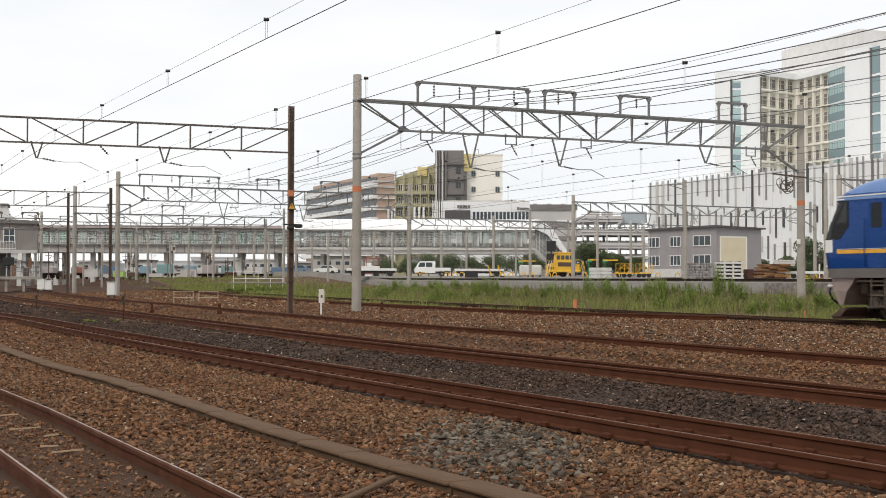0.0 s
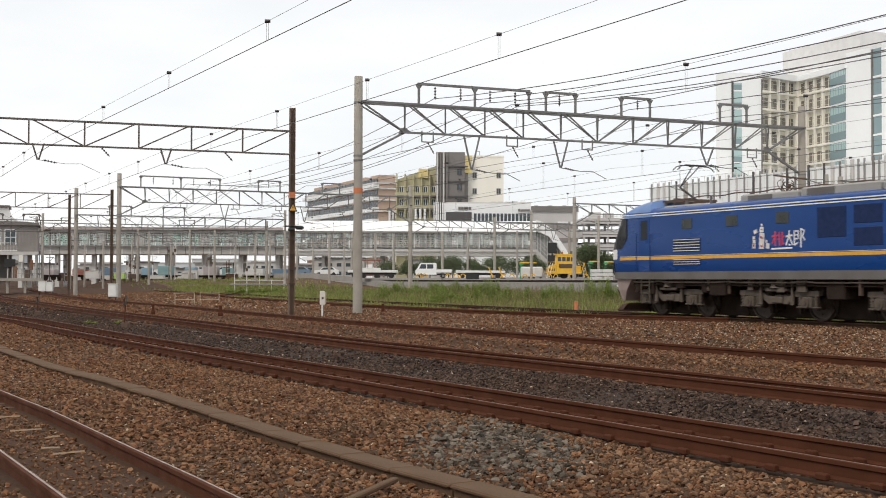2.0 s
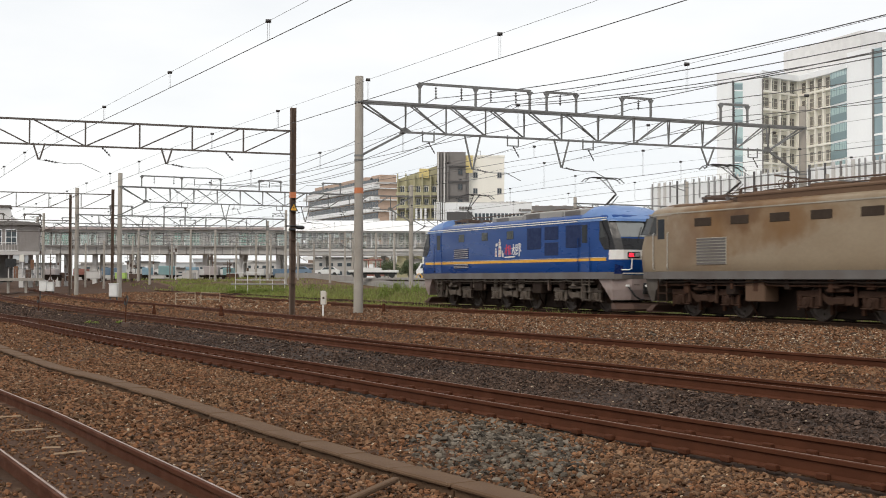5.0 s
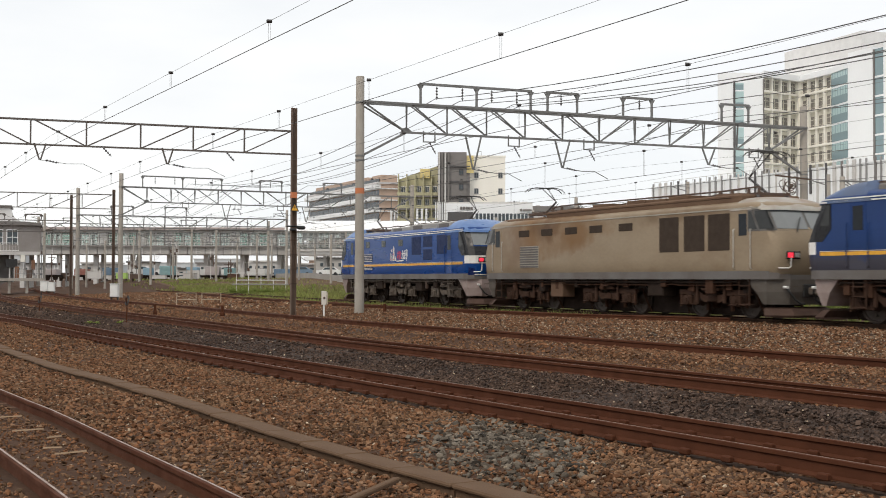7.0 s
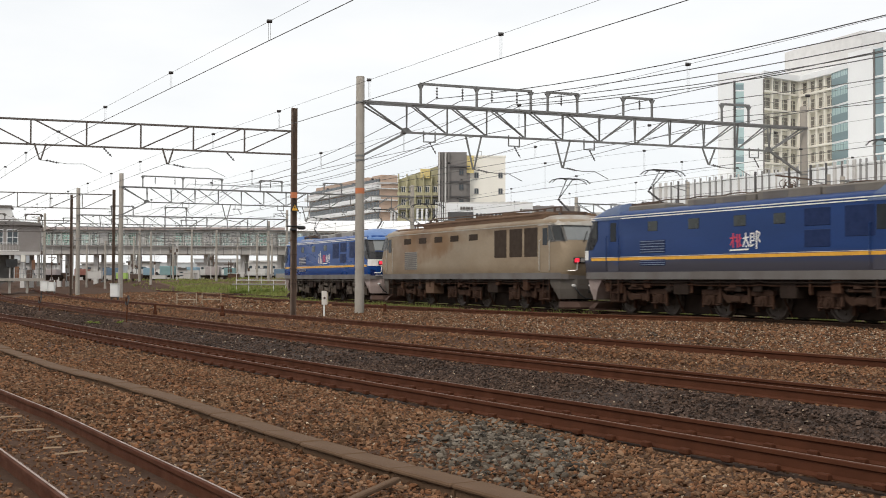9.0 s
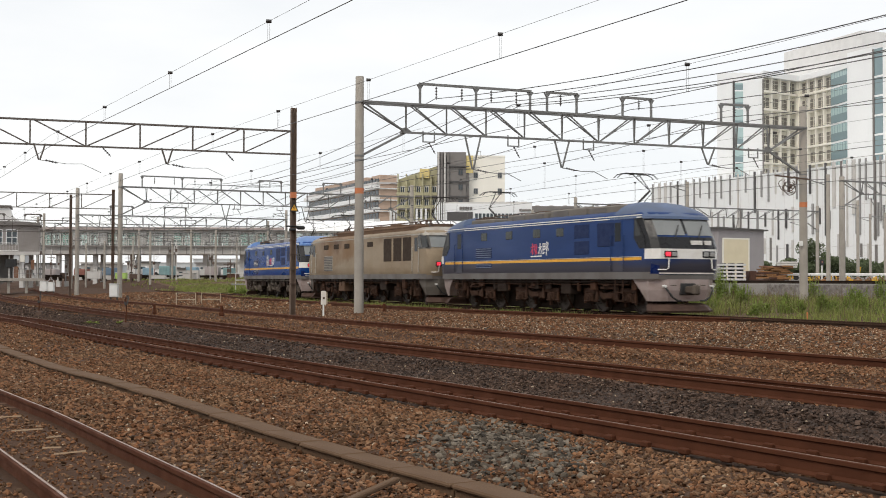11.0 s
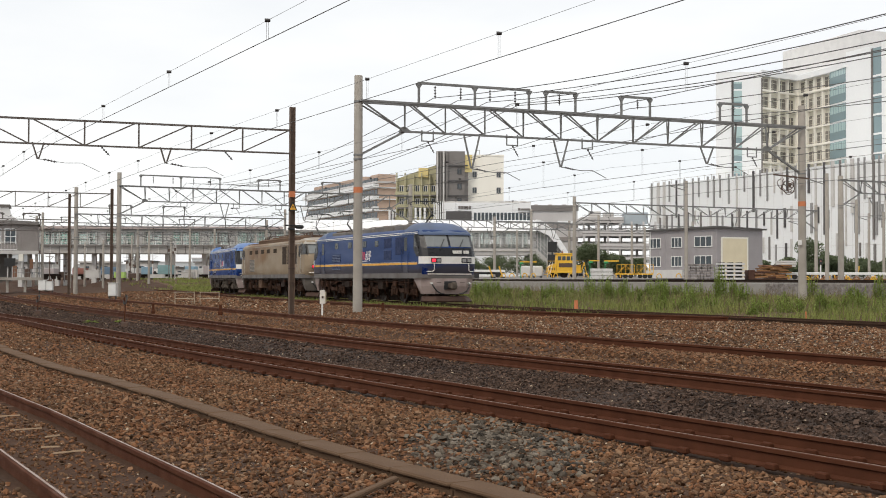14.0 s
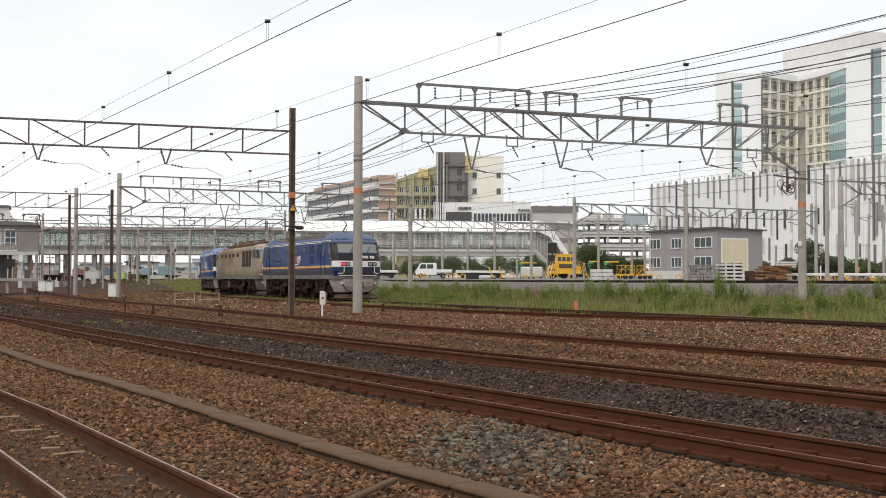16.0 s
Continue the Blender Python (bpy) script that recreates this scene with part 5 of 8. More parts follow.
def build_wires():
    def line(path, r, label, cat="wire"):
        w = Shape().tube(path, r, 5)
        ob = part("feeder_wire" if r > 0.011 else "catenary_wire", w, WIRE)
        return tagged(ob, label, cat, "overhead wires")
    for d, z in ((-4.3, 8.91), (-3.15, 8.88), (-1.75, 8.89), (-0.56, 8.89), (-0.25, 8.84), (5.6, 9.06), (10.8, 9.0)):
        path = []
        for a, b in SPANS:
            path += sagging(a, b, d, d, z, z, 1.2 if d < 5 else 0.9)[(1 if path else 0):]
        line(path, 0.016, "heavy aluminium feeder wire sagging between gantries")
    # contact wire and its carrier over each track
    lines = ((TRACK_B, 6.13, 6.53, 0.025, 0.14), (TRACK_C, 5.81, 6.32, 0.093, 0.1297), (TRACK_D, 5.31, 5.91, 0.08, 0.139), ([(-200, -4.2), (-9, -4.3), (60, -4.6)], 5.66, 6.07, 0.025, 0.137),
             (TRACK_F, 5.03, 6.16, 0.055, 0.139), ([(-200, 4.6), (60, 4.6)], 5.2, 6.3, 0.1, 0.139), ([(-200, 9.6), (60, 9.6)], 5.3, 6.4, 0.05, 0.139))
    for table, zc, zm, phase, pitch in lines:
        low, high = [], []
        for a, b in SPANS:
            d0, d1 = steps(table, a), steps(table, b)
            low += sagging(a, b, d0, d1, zc, zc, 0.0, 6)[(1 if low else 0):]
            high += sagging(a, b, d0, d1, zm, zm, 0.0 if zm - zc < 0.7 else 0.35, 12)[(1 if high else 0):]
        line(low, 0.0095, "thin grooved contact wire over a track")
        line(high, 0.0045, "thin carrier wire above the contact wire")
        hung = thing("wire_droppers", "short hanger rods with dark clamps between two wires", "wire hanger", group="overhead wires")
        for a, b in SPANS[1:4]:
            d0, d1 = steps(table, a), steps(table, b)
            for k in range(7):
                f = phase + pitch * k
                x, y, _ = [p + (q - p) * f for p, q in zip(at(a, d0), at(b, d1))]
                top = zm - (0 if zm - zc < 0.7 else 4 * 0.35 * f * (1 - f))
                rod = part("dropper", Shape().tube([(x - 0.02, y, zc), (x - 0.02, y, top)], 0.0035, 4).tube([(x + 0.02, y, zc), (x + 0.02, y, top)], 0.0035, 4), STEEL, hung)
                part("clamp", Shape().tube([(x - 0.055, y, top), (x - 0.02, y, top), (x + 0.02, y, top), (x + 0.055, y, top)], 0.042, 8, 0.036), CLAMP, rod)


build_wires()


# ---- yard: retaining wall, shed, machines, stacks ----
WALL_CONCRETE = material("retaining_wall_concrete", (0.30, 0.29, 0.27), 0.9, second=(0.21, 0.20, 0.185), scale=0.8, grain=20, grain_amount=0.15, bump=0.3)
CLADDING = material("grey_metal_cladding", (0.31, 0.29, 0.295), 0.6, second=(0.27, 0.25, 0.255), scale=0.6, grain=8, grain_amount=0.05)
BLUE_GREY = material("blue_grey_cladding", (0.37, 0.42, 0.45), 0.6, second=(0.31, 0.35, 0.38), scale=0.4, grain_amount=0.06, bump=0.0)
SHUTTER = material("cream_roller_shutter", (0.74, 0.66, 0.48), 0.6, second=(0.66, 0.58, 0.41), scale=0.8, grain_amount=0.05)
ROOF_DARK = material("dark_sheet_roof", (0.09, 0.085, 0.08), 0.6)
WINDOW = glass("building_glass", (0.06, 0.075, 0.085), 0.08)
WINDOW_TEAL = glass("teal_facade_glass", (0.22, 0.30, 0.32), 0.08)
WINDOW_BROWN = glass("brown_balcony_glass", (0.20, 0.185, 0.165), 0.15)
WINDOW_FROST = glass("frosted_mint_glass", (0.40, 0.53, 0.53), 0.15)
WINDOW_PALE = clear_glass("pale_concourse_glass", (0.90, 0.95, 0.93), (0.76, 0.81, 0.79), 0.75)
WINDOW_MINT = clear_glass("mint_concourse_glass", (0.80, 0.93, 0.88), (0.58, 0.73, 0.67), 0.68)
WINDOW_DIM = clear_glass("grey_passage_glass", (0.80, 0.83, 0.82), (0.44, 0.45, 0.44), 0.35)
WALK_GREY = material("grey_brown_walkway_girder", (0.43, 0.41, 0.385), 0.7, second=(0.33, 0.31, 0.29), scale=0.5)
WINDOW_HAZE = clear_glass("hazy_passage_glass", (0.90, 0.91, 0.90), (0.66, 0.67, 0.66), 0.42)
TOWER_WHITE = material("white_panel_facade", (0.80, 0.81, 0.81), 0.6, second=(0.74, 0.745, 0.75), scale=0.12, grain=2, grain_amount=0.04, bump=0.0)
SLAT_MID = material("mid_grey_slat", (0.30, 0.295, 0.29), 0.6, grain_amount=0.06, bump=0.0)
SLAT_DARK = material("charcoal_slat", (0.085, 0.08, 0.08), 0.6, grain_amount=0.06, bump=0.0)
TOWER_CREAM = material("cream_balcony_frame", (0.84, 0.81, 0.73), 0.75, second=(0.77, 0.74, 0.65), scale=0.2, grain=3, grain_amount=0.05, bump=0.0)
TOWER_BEIGE = material("beige_balcony_concrete", (0.66, 0.63, 0.54), 0.75, second=(0.58, 0.55, 0.46), scale=0.2, grain=3, grain_amount=0.06, bump=0.0)
PANEL_GREY = material("pale_grey_facade", (0.54, 0.52, 0.51), 0.7, second=(0.46, 0.44, 0.43), scale=0.15, grain=2, grain_amount=0.05, bump=0.0)
BRICK_ORANGE = material("orange_tile_facade", (0.51, 0.375, 0.295), 0.75, second=(0.44, 0.32, 0.25), scale=0.3, grain=4, grain_amount=0.1, bump=0.0)
OLIVE = material("olive_yellow_facade", (0.44, 0.41, 0.26), 0.75, second=(0.36, 0.335, 0.21), scale=0.3, grain=4, grain_amount=0.08, bump=0.0)
YELLOW_WALL = material("yellow_facade_panel", (0.70, 0.57, 0.25), 0.7, scale=0.3, amount=0.2)
TOWER_GREY = material("dark_grey_facade", (0.19, 0.175, 0.165), 0.7, second=(0.15, 0.14, 0.13), scale=0.3, grain=3, grain_amount=0.06, bump=0.0)
CREAM_WALL = material("cream_facade", (0.83, 0.80, 0.72), 0.7, second=(0.78, 0.75, 0.67), scale=0.2, grain=3, grain_amount=0.04, bump=0.0)
ROOF_WHITE = material("white_membrane_roof", (0.82, 0.82, 0.82), 0.5, second=(0.76, 0.76, 0.76), scale=0.1, grain_amount=0.03, bump=0.0)
PINK_EDGE = material("faded_red_roof_edge", (0.46, 0.38, 0.36), 0.7, second=(0.40, 0.34, 0.32), scale=0.5)
GIRDER = material("grey_painted_girder", (0.56, 0.54, 0.515), 0.6, second=(0.44, 0.42, 0.40), scale=0.5)
HOUSE_GREY = material("grey_brown_boarding", (0.30, 0.275, 0.26), 0.8, second=(0.24, 0.215, 0.20), scale=0.8, grain=6, grain_amount=0.1, bump=0.0)
LATTICE = material("pale_grey_lattice", (0.72, 0.71, 0.695), 0.6, second=(0.58, 0.575, 0.565), scale=0.5)
BLUE_BOX = material("blue_container_paint", (0.12, 0.19, 0.27), 0.5, second=(0.17, 0.22, 0.28), scale=1)
TEAL = material("faded_teal_paint", (0.20, 0.34, 0.35), 0.5, second=(0.28, 0.37, 0.37), scale=1)
RED = material("faded_red_paint", (0.30, 0.12, 0.09), 0.5)
WOOD = material("stacked_old_timber", (0.12, 0.055, 0.034), 0.9, second=(0.24, 0.14, 0.075), scale=2, grain_amount=0.3, random_amount=0.5)
SLEEPER_GREY = material("stacked_concrete_sleepers", (0.27, 0.245, 0.23), 0.85, second=(0.17, 0.15, 0.14), scale=2, grain_amount=0.2, random_amount=0.3)
GREEN = material("green_machine_paint", (0.05, 0.32, 0.12), 0.5)
PALE_BLOCK = material("pale_new_concrete", (0.60, 0.59, 0.57), 0.8, second=(0.50, 0.49, 0.47), scale=1.5)


RUBBLE = material("dark_rubble_concrete", (0.27, 0.25, 0.235), 0.95, second=(0.12, 0.105, 0.10), scale=3.0, amount=0.9, grain=9, grain_amount=0.4, bump=0.9)


def retaining_wall():
    wall = thing("retaining_wall", "grey concrete retaining wall along the yard's edge", "wall", kind="structure")
    v = -150.0
    plain = mesh_of("wall_panel", Shape().box(-1.985, 1.985, -0.15, 0.15, -0.3, 1.0, 0.015), WALL_CONCRETE)
    rough = mesh_of("wall_panel", Shape().box(-1.985, 1.985, -0.15, 0.15, -0.3, 1.0, 0.015), RUBBLE)
    while v < 24:
        x, y, _ = at(v, 24.0)
        part("wall_panel", rough if v > -31 else plain, None, wall, m=pose(x, y, 0.0, random.uniform(-0.3, 0.3), 0, math.degrees(heading(v))))
        v += 4.0
    part("drain_pipe", Shape().tube([at(-40.5 + 0.2 * k, 23.7, 0.1 + 0.45 * k) for k in range(3)], 0.05, 6), WALL_CONCRETE, wall)
    rail = thing("yard_edge_track", "dark rusty rails along the top of the yard wall", "railway track", kind="structure")
    for d in (24.5, 25.57):
        s = Shape()
        rings = []
        for i in range(-150, 40, 2):
            a = heading(i)
            x, y, _ = at(i, d)
            rings.append([(x - o * math.sin(a), y + o * math.cos(a), 1.05 + h) for o, h in RAIL_OUTLINE])
        part("rail", s.loft(rings), BOGIE, rail)


retaining_wall()


def shed():
    """Two-storey grey shed with a roller shutter; local x runs along the shutter's wall, y along the long wall."""
    h = thing("yard_shed", "two-storey grey metal-clad shed with dark flat roof and cream shutter", "shed", pose(33.3, 150.0, 1.45, 0, 0, 26.8))
    body = part("wall", Shape().box(0, 7.1, 0, 13.7, 0, 6.1), CLADDING, h, smooth=False)
    for k in range(1, 28):
        y = 13.7 * k / 28
        part("cladding_rib", Shape().box(-0.025, 0.0, y - 0.03, y + 0.03, 0, 6.1), CLADDING, body)
    roof = Shape().prism([(-0.35, 6.1), (7.5, 5.95), (7.5, 6.12), (-0.35, 6.34)], -0.4, 14.1)
    part("roof", roof, ROOF_DARK, h, "dark sheet-metal roof with a thin overhang")
    sh = part("roller_shutter", Shape().box(0.75, 4.6, -0.05, -0.004, 0.0, 4.85), SHUTTER, h, "closed cream roller shutter")
    for k in range(24):
        part("slat", Shape().box(0.78, 4.57, -0.075, -0.045, 0.03 + k * 0.2, 0.18 + k * 0.2), SHUTTER, sh)
    part("shutter_frame", Shape().box(0.58, 0.75, -0.10, 0, 0, 5.0).box(4.6, 4.77, -0.10, 0, 0, 5.0).box(0.58, 4.77, -0.10, 0, 4.85, 5.02), CREAM_WALL, h)
    for z in (1.55, 3.95):
        for y0, w in ((11.3, 2.3), (6.9, 2.0), (1.0, 3.2)):
            win = part("window", Shape().box(-0.05, 0.01, y0, y0 + w, z, z + 1.15), WINDOW, h)
            part("window_frame", Shape().box(-0.09, 0, y0 - 0.1, y0, z - 0.1, z + 1.25).box(-0.09, 0, y0 + w, y0 + w + 0.1, z - 0.1, z + 1.25).box(-0.09, 0, y0, y0 + w, z + 1.15, z + 1.25).box(-0.11, 0, y0, y0 + w, z - 0.1, z)
                 .box(-0.085, 0, y0 + w / 3 - 0.05, y0 + w / 3 + 0.05, z, z + 1.15).box(-0.085, 0, y0 + 2 * w / 3 - 0.05, y0 + 2 * w / 3 + 0.05, z, z + 1.15), WHITE_PAINT, win)
    part("downpipe", Shape().tube([(-0.08, 13.4, 0), (-0.08, 13.4, 6.0)], 0.05, 6), WHITE_PAINT, h)
    part("plinth", Shape().box(-0.6, -0.03, 6.0, 13.7, 0, 1.05), PALE_BLOCK, h, "pale low wall in front")


shed()


def pickup_truck(x, y, z, turn):
    white = TRUCK_WHITE
    t = thing("crew_cab_truck", "white crew-cab flatbed truck parked in the yard", "truck", pose(x, y, z, 0, 0, turn) @ Matrix.Scale(0.92, 4))
    cab = Shape().prism([(-2.3, 0.45), (-2.32, 1.0), (-2.15, 1.18), (-1.75, 1.92), (-1.5, 2.0), (0.35, 2.0), (0.42, 1.9), (0.42, 0.45)], -0.84, 0.84)
    c = part("cab", cab, white, t)
    for a, b in ((-1.72, -0.95), (-0.82, 0.0)):
        part("side_window", Shape().prism([(a - 0.15 if a < -1 else a, 1.25), (b, 1.25), (b, 1.82), (a + 0.12 if a < -1 else a, 1.82)], -0.855, 0.855), WINDOW, c)
    part("windscreen", Shape().prism([(-2.17, 1.24), (-2.12, 1.24), (-1.77, 1.88), (-1.82, 1.88)], -0.72, 0.72), WINDOW, c)
    part("bed", Shape().box(0.5, 2.4, -0.86, 0.86, 0.75, 0.85).box(0.5, 2.4, -0.88, -0.83, 0.85, 1.15).box(0.5, 2.4, 0.83, 0.88, 0.85, 1.15).box(2.36, 2.41, -0.86, 0.86, 0.85, 1.15), white, t)
    part("chassis", Shape().box(-2.1, 2.3, -0.5, 0.5, 0.38, 0.6), BLACK, t)
    for wx in (-1.6, 1.3):
        for wy in (-0.74, 0.74):
            w = part("wheel", Shape().tube([(wx, wy - 0.1, 0.31), (wx, wy + 0.1, 0.31)], 0.31, 16), BLACK, t)
            part("rim", Shape().tube([(wx, wy - 0.11, 0.31), (wx, wy + 0.11, 0.31)], 0.17, 12), STEEL, w)
    part("bumper", Shape().box(-2.4, -2.28, -0.8, 0.8, 0.42, 0.62, 0.03), BLACK, t)


TRUCK_WHITE = material("bright_white_truck_paint", (0.84, 0.84, 0.83), 0.35, second=(0.78, 0.78, 0.77), scale=2, grain_amount=0.03, bump=0.0)
pickup_truck(-1.2, 150, 1.45, 3)


def flatbed(x, y, z):
    t = thing("flatbed_trolley", "white flat trolley with low load standing on yard rails", "trolley", pose(x, y, z), "yard trolleys")
    part("deck", Shape().box(-3.0, 3.0, -1.1, 1.1, 0.65, 0.95, 0.03), WHITE_PAINT, t)
    part("underframe", Shape().box(-2.8, 2.8, -0.8, 0.8, 0.4, 0.65), BLACK, t)
    for wx in (-2.2, 2.2):
        for wy in (-0.9, 0.9):
            part("wheel", Shape().tube([(wx, wy - 0.08, 0.32), (wx, wy + 0.08, 0.32)], 0.32, 14), BLACK, t)
    return t


flatbed(-8.5, 150, 1.45)
flatbed(4.6, 152, 1.45)


def rail_machine():
    m = thing("yellow_rail_machine", "yellow track maintenance machine with windowed cab in the yard", "rail machine", pose(14.7, 150, 1.45))
    part("frame", Shape().box(-2.1, 2.0, -1.1, 1.1, 0.55, 0.8, 0.04), YELLOW, m)
    cab = part("cab", Shape().prism([(-1.0, 0.8), (-1.05, 2.05), (-0.95, 2.78), (-0.8, 2.9), (1.2, 2.9), (1.32, 2.8), (1.32, 0.8)], -1.05, 1.05), YELLOW, m)
    for a, b in ((-0.86, -0.42), (-0.32, 0.1), (0.2, 0.62), (0.72, 1.16)):
        part("window", Shape().box(a, b, -1.07, 1.07, 2.08, 2.58, 0.02), WINDOW, cab)
    part("roof_lip", Shape().box(-1.12, 1.4, -1.12, 1.12, 2.84, 2.95, 0.03), YELLOW, cab)
    part("beacon", Shape().tube([(-0.2, 0, 2.95), (-0.2, 0, 3.2)], 0.09, 8), RED, cab)
    part("vent", Shape().box(-0.7, 0.9, -1.08, -1.04, 1.25, 1.75), STEEL_DARK, cab)
    hood = part("bonnet", Shape().prism([(-2.05, 0.8), (-2.05, 1.2), (-1.65, 1.55), (-1.05, 1.75), (-1.05, 0.8)], -0.95, 0.95), YELLOW, m)
    for k in range(4):
        part("louvre", Shape().box(-1.9 + 0.2 * k, -1.8 + 0.2 * k, -0.97, -0.94, 0.9, 1.2), STEEL_DARK, hood)
    part("tail_box", Shape().box(1.32, 1.95, -0.9, 0.9, 0.8, 1.5, 0.05), YELLOW, m)
    part("step", Shape().box(-2.4, -2.05, -1.0, 1.0, 0.3, 0.4).box(-2.3, -2.05, -1.0, 1.0, 0.65, 0.72), YELLOW, m)
    part("ladder", Shape().bar((-2.2, -1.15, 0.1), (-1.75, -1.15, 1.9), 0.05).bar((-1.9, -1.15, 0.1), (-1.45, -1.15, 1.9), 0.05), CREAM_WALL, m)
    part("handrail", Shape().tube([(-2.05, -1.0, 1.3), (-2.05, -1.0, 2.0), (-1.1, -1.0, 2.0)], 0.03, 6).tube([(1.4, -1.0, 1.5), (1.95, -1.0, 1.5), (1.95, -1.0, 2.1), (1.4, -1.0, 2.1)], 0.03, 6), YELLOW, m)
    part("exhaust", Shape().tube([(0.9, 0.5, 2.8), (0.9, 0.5, 3.35)], 0.06, 8), BLACK, m)
    for wx in (-1.4, 0.0, 1.2):
        for wy in (-0.75, 0.75):
            part("wheel", Shape().tube([(wx, wy - 0.07, 0.38), (wx, wy + 0.07, 0.38)], 0.38, 16), BOGIE, m)
    part("hazard_arm", Shape().bar((2.0, -0.9, 0.7), (2.35, -1.0, 1.9), 0.10).bar((2.35, -1.0, 1.9), (2.65, -1.0, 0.3), 0.07), YELLOW, m)


rail_machine()


def stack(name, label, cat, x, y, z, cols, rows, piece, gap, mat, turn=0.0, skip=0.0):
    """A stack of alike pieces, each its own part."""
    g = thing(name, label, cat, pose(x, y, z, 0, 0, turn), "stacks in the yard")
    lx, ly, lz = piece
    me = mesh_of("piece", Shape().box(0, lx, 0, ly, 0, lz, 0.02), mat)
    for r in range(rows):
        for c in range(cols):
            if random.random() < skip and r == rows - 1:
                continue
            part("block", me, None, g, m=pose(c * (lx + gap[0]) + random.uniform(-0.04, 0.04), random.uniform(-0.05, 0.05), r * (lz + gap[1]), 0, 0, random.uniform(-0.6, 0.6)))
    return g


stack("sleeper_stack", "grey concrete sleepers stacked crosswise in the yard", "sleeper stack", 24.2, 122, 1.25, 9, 6, (0.22, 2.1, 0.2), (0.06, 0.07), SLEEPER_GREY)
pale_stack = stack("sleeper_stack", "long pale concrete sleepers stacked on dark spacers", "sleeper stack", 27.2, 121, 1.25, 1, 5, (2.35, 2.2, 0.20), (0, 0.16), PALE_BLOCK)
for k in range(5):
    for sx in (0.25, 1.1, 1.95):
        part("spacer", Shape().box(sx, sx + 0.16, 0.02, 2.15, 0.20 + 0.36 * k, 0.36 + 0.36 * k if k < 4 else 0.26 + 0.36 * k), BLACK, pale_stack)
stack("sleeper_stack", "short grey sleepers in a lower stack", "sleeper stack", 24.2, 119, 1.25, 5, 3, (0.24, 2.0, 0.2), (0.07, 0.07), SLEEPER_GREY)
def timber_pile(x, y, z):
    """Old sleepers and offcuts heaped unevenly, darker at one end."""
    g = thing("timber_pile", "rust-brown old timbers heaped unevenly in the yard", "timber stack", pose(x, y, z), "stacks in the yard")
    rng = random.Random(31)
    part("block", Shape().box(-0.75, -0.05, 0, 1.6, 0, 0.95, 0.03), TIMBER_DARK, g, "dark block beside the pile")
    for r in range(9):
        u, n = -0.1 + 0.09 * r * (r > 4), 3
        for k in range(n):
            ln = rng.uniform(0.9, 1.5) * (1.0 if r < 6 else 0.8)
            part("timber", Shape().box(0, ln, 0, rng.uniform(0.9, 1.7), 0, 0.15, 0.02), rng.choice((WOOD, WOOD_ORANGE, WOOD_ORANGE, TIMBER_DARK)), g,
                 m=pose(u, rng.uniform(-0.2, 0.2), 0.165 * r, rng.uniform(-2, 2), rng.uniform(-2.5, 2.5), rng.uniform(-9, 9)))
            u += ln * rng.uniform(0.82, 1.0)
            if u > 3.6 - 0.12 * r:
                break


WOOD_ORANGE = material("orange_brown_timber", (0.27, 0.135, 0.055), 0.9, second=(0.17, 0.08, 0.035), scale=2, grain_amount=0.3, random_amount=0.3)
TIMBER_DARK = material("dark_red_brown_timber", (0.075, 0.032, 0.020), 0.9, second=(0.045, 0.022, 0.015), scale=2, grain_amount=0.3)
timber_pile(30.9, 122, 1.25)
for k in range(16):
    ob = part("rusty_fitting", Shape().tube([(0.24 * math.cos(a), 0, 0.04 + 0.3 * math.sin(a)) for a in [math.pi * i / 6 for i in range(7)]], 0.06, 6).box(-0.4, 0.4, -0.15, 0.15, 0.0, 0.16, 0.02),
              WOOD_ORANGE if k % 3 else YELLOW, None, m=pose(35.0 + 0.72 * k + random.uniform(-0.25, 0.25), 119 + random.uniform(-0.6, 0.6), 1.22, 0, 0, random.uniform(-40, 40)))
    tagged(ob, "small orange-brown rail fitting lying along the yard edge", "rail fitting", "rail fittings")
stack("board_stack", "pale boards on top of timbers", "timber stack", 33.6, 123, 2.55, 1, 3, (1.6, 2.0, 0.18), (0, 0.03), PALE_BLOCK)
stack("block_stack", "pale concrete blocks stacked in three layers", "block stack", 14.9, 124, 1.25, 2, 3, (1.05, 1.2, 0.32), (0.05, 0.06), PALE_BLOCK)


def tank(x, y, w):
    t = thing("white_tank", "white rectangular tank with rounded edges", "tank", pose(x, y, 1.45), "tanks")
    part("shell", Shape().box(0, w, 0, 1.4, 0.15, 1.35, 0.1), PALE_BLOCK, t)
    part("lid", Shape().box(0.1, w - 0.1, 0.1, 1.3, 1.35, 1.42), WHITE_PAINT, t)
    part("foot", Shape().box(0.1, 0.3, 0.1, 1.3, 0, 0.16).box(w - 0.3, w - 0.1, 0.1, 1.3, 0, 0.16), BLACK, t)


tank(9.5, 150, 1.25)
tank(10.9, 150, 1.25)
dark_box = thing("dark_storage_box", "low dark storage box with a lid beside yard rails", "storage box", pose(2.4, 128, 1.3))
part("box", Shape().box(0, 1.35, 0, 0.8, 0, 0.62, 0.03), BLACK, dark_box)
part("lid", Shape().box(-0.04, 1.39, -0.04, 0.84, 0.62, 0.70, 0.02), STEEL_DARK, dark_box)


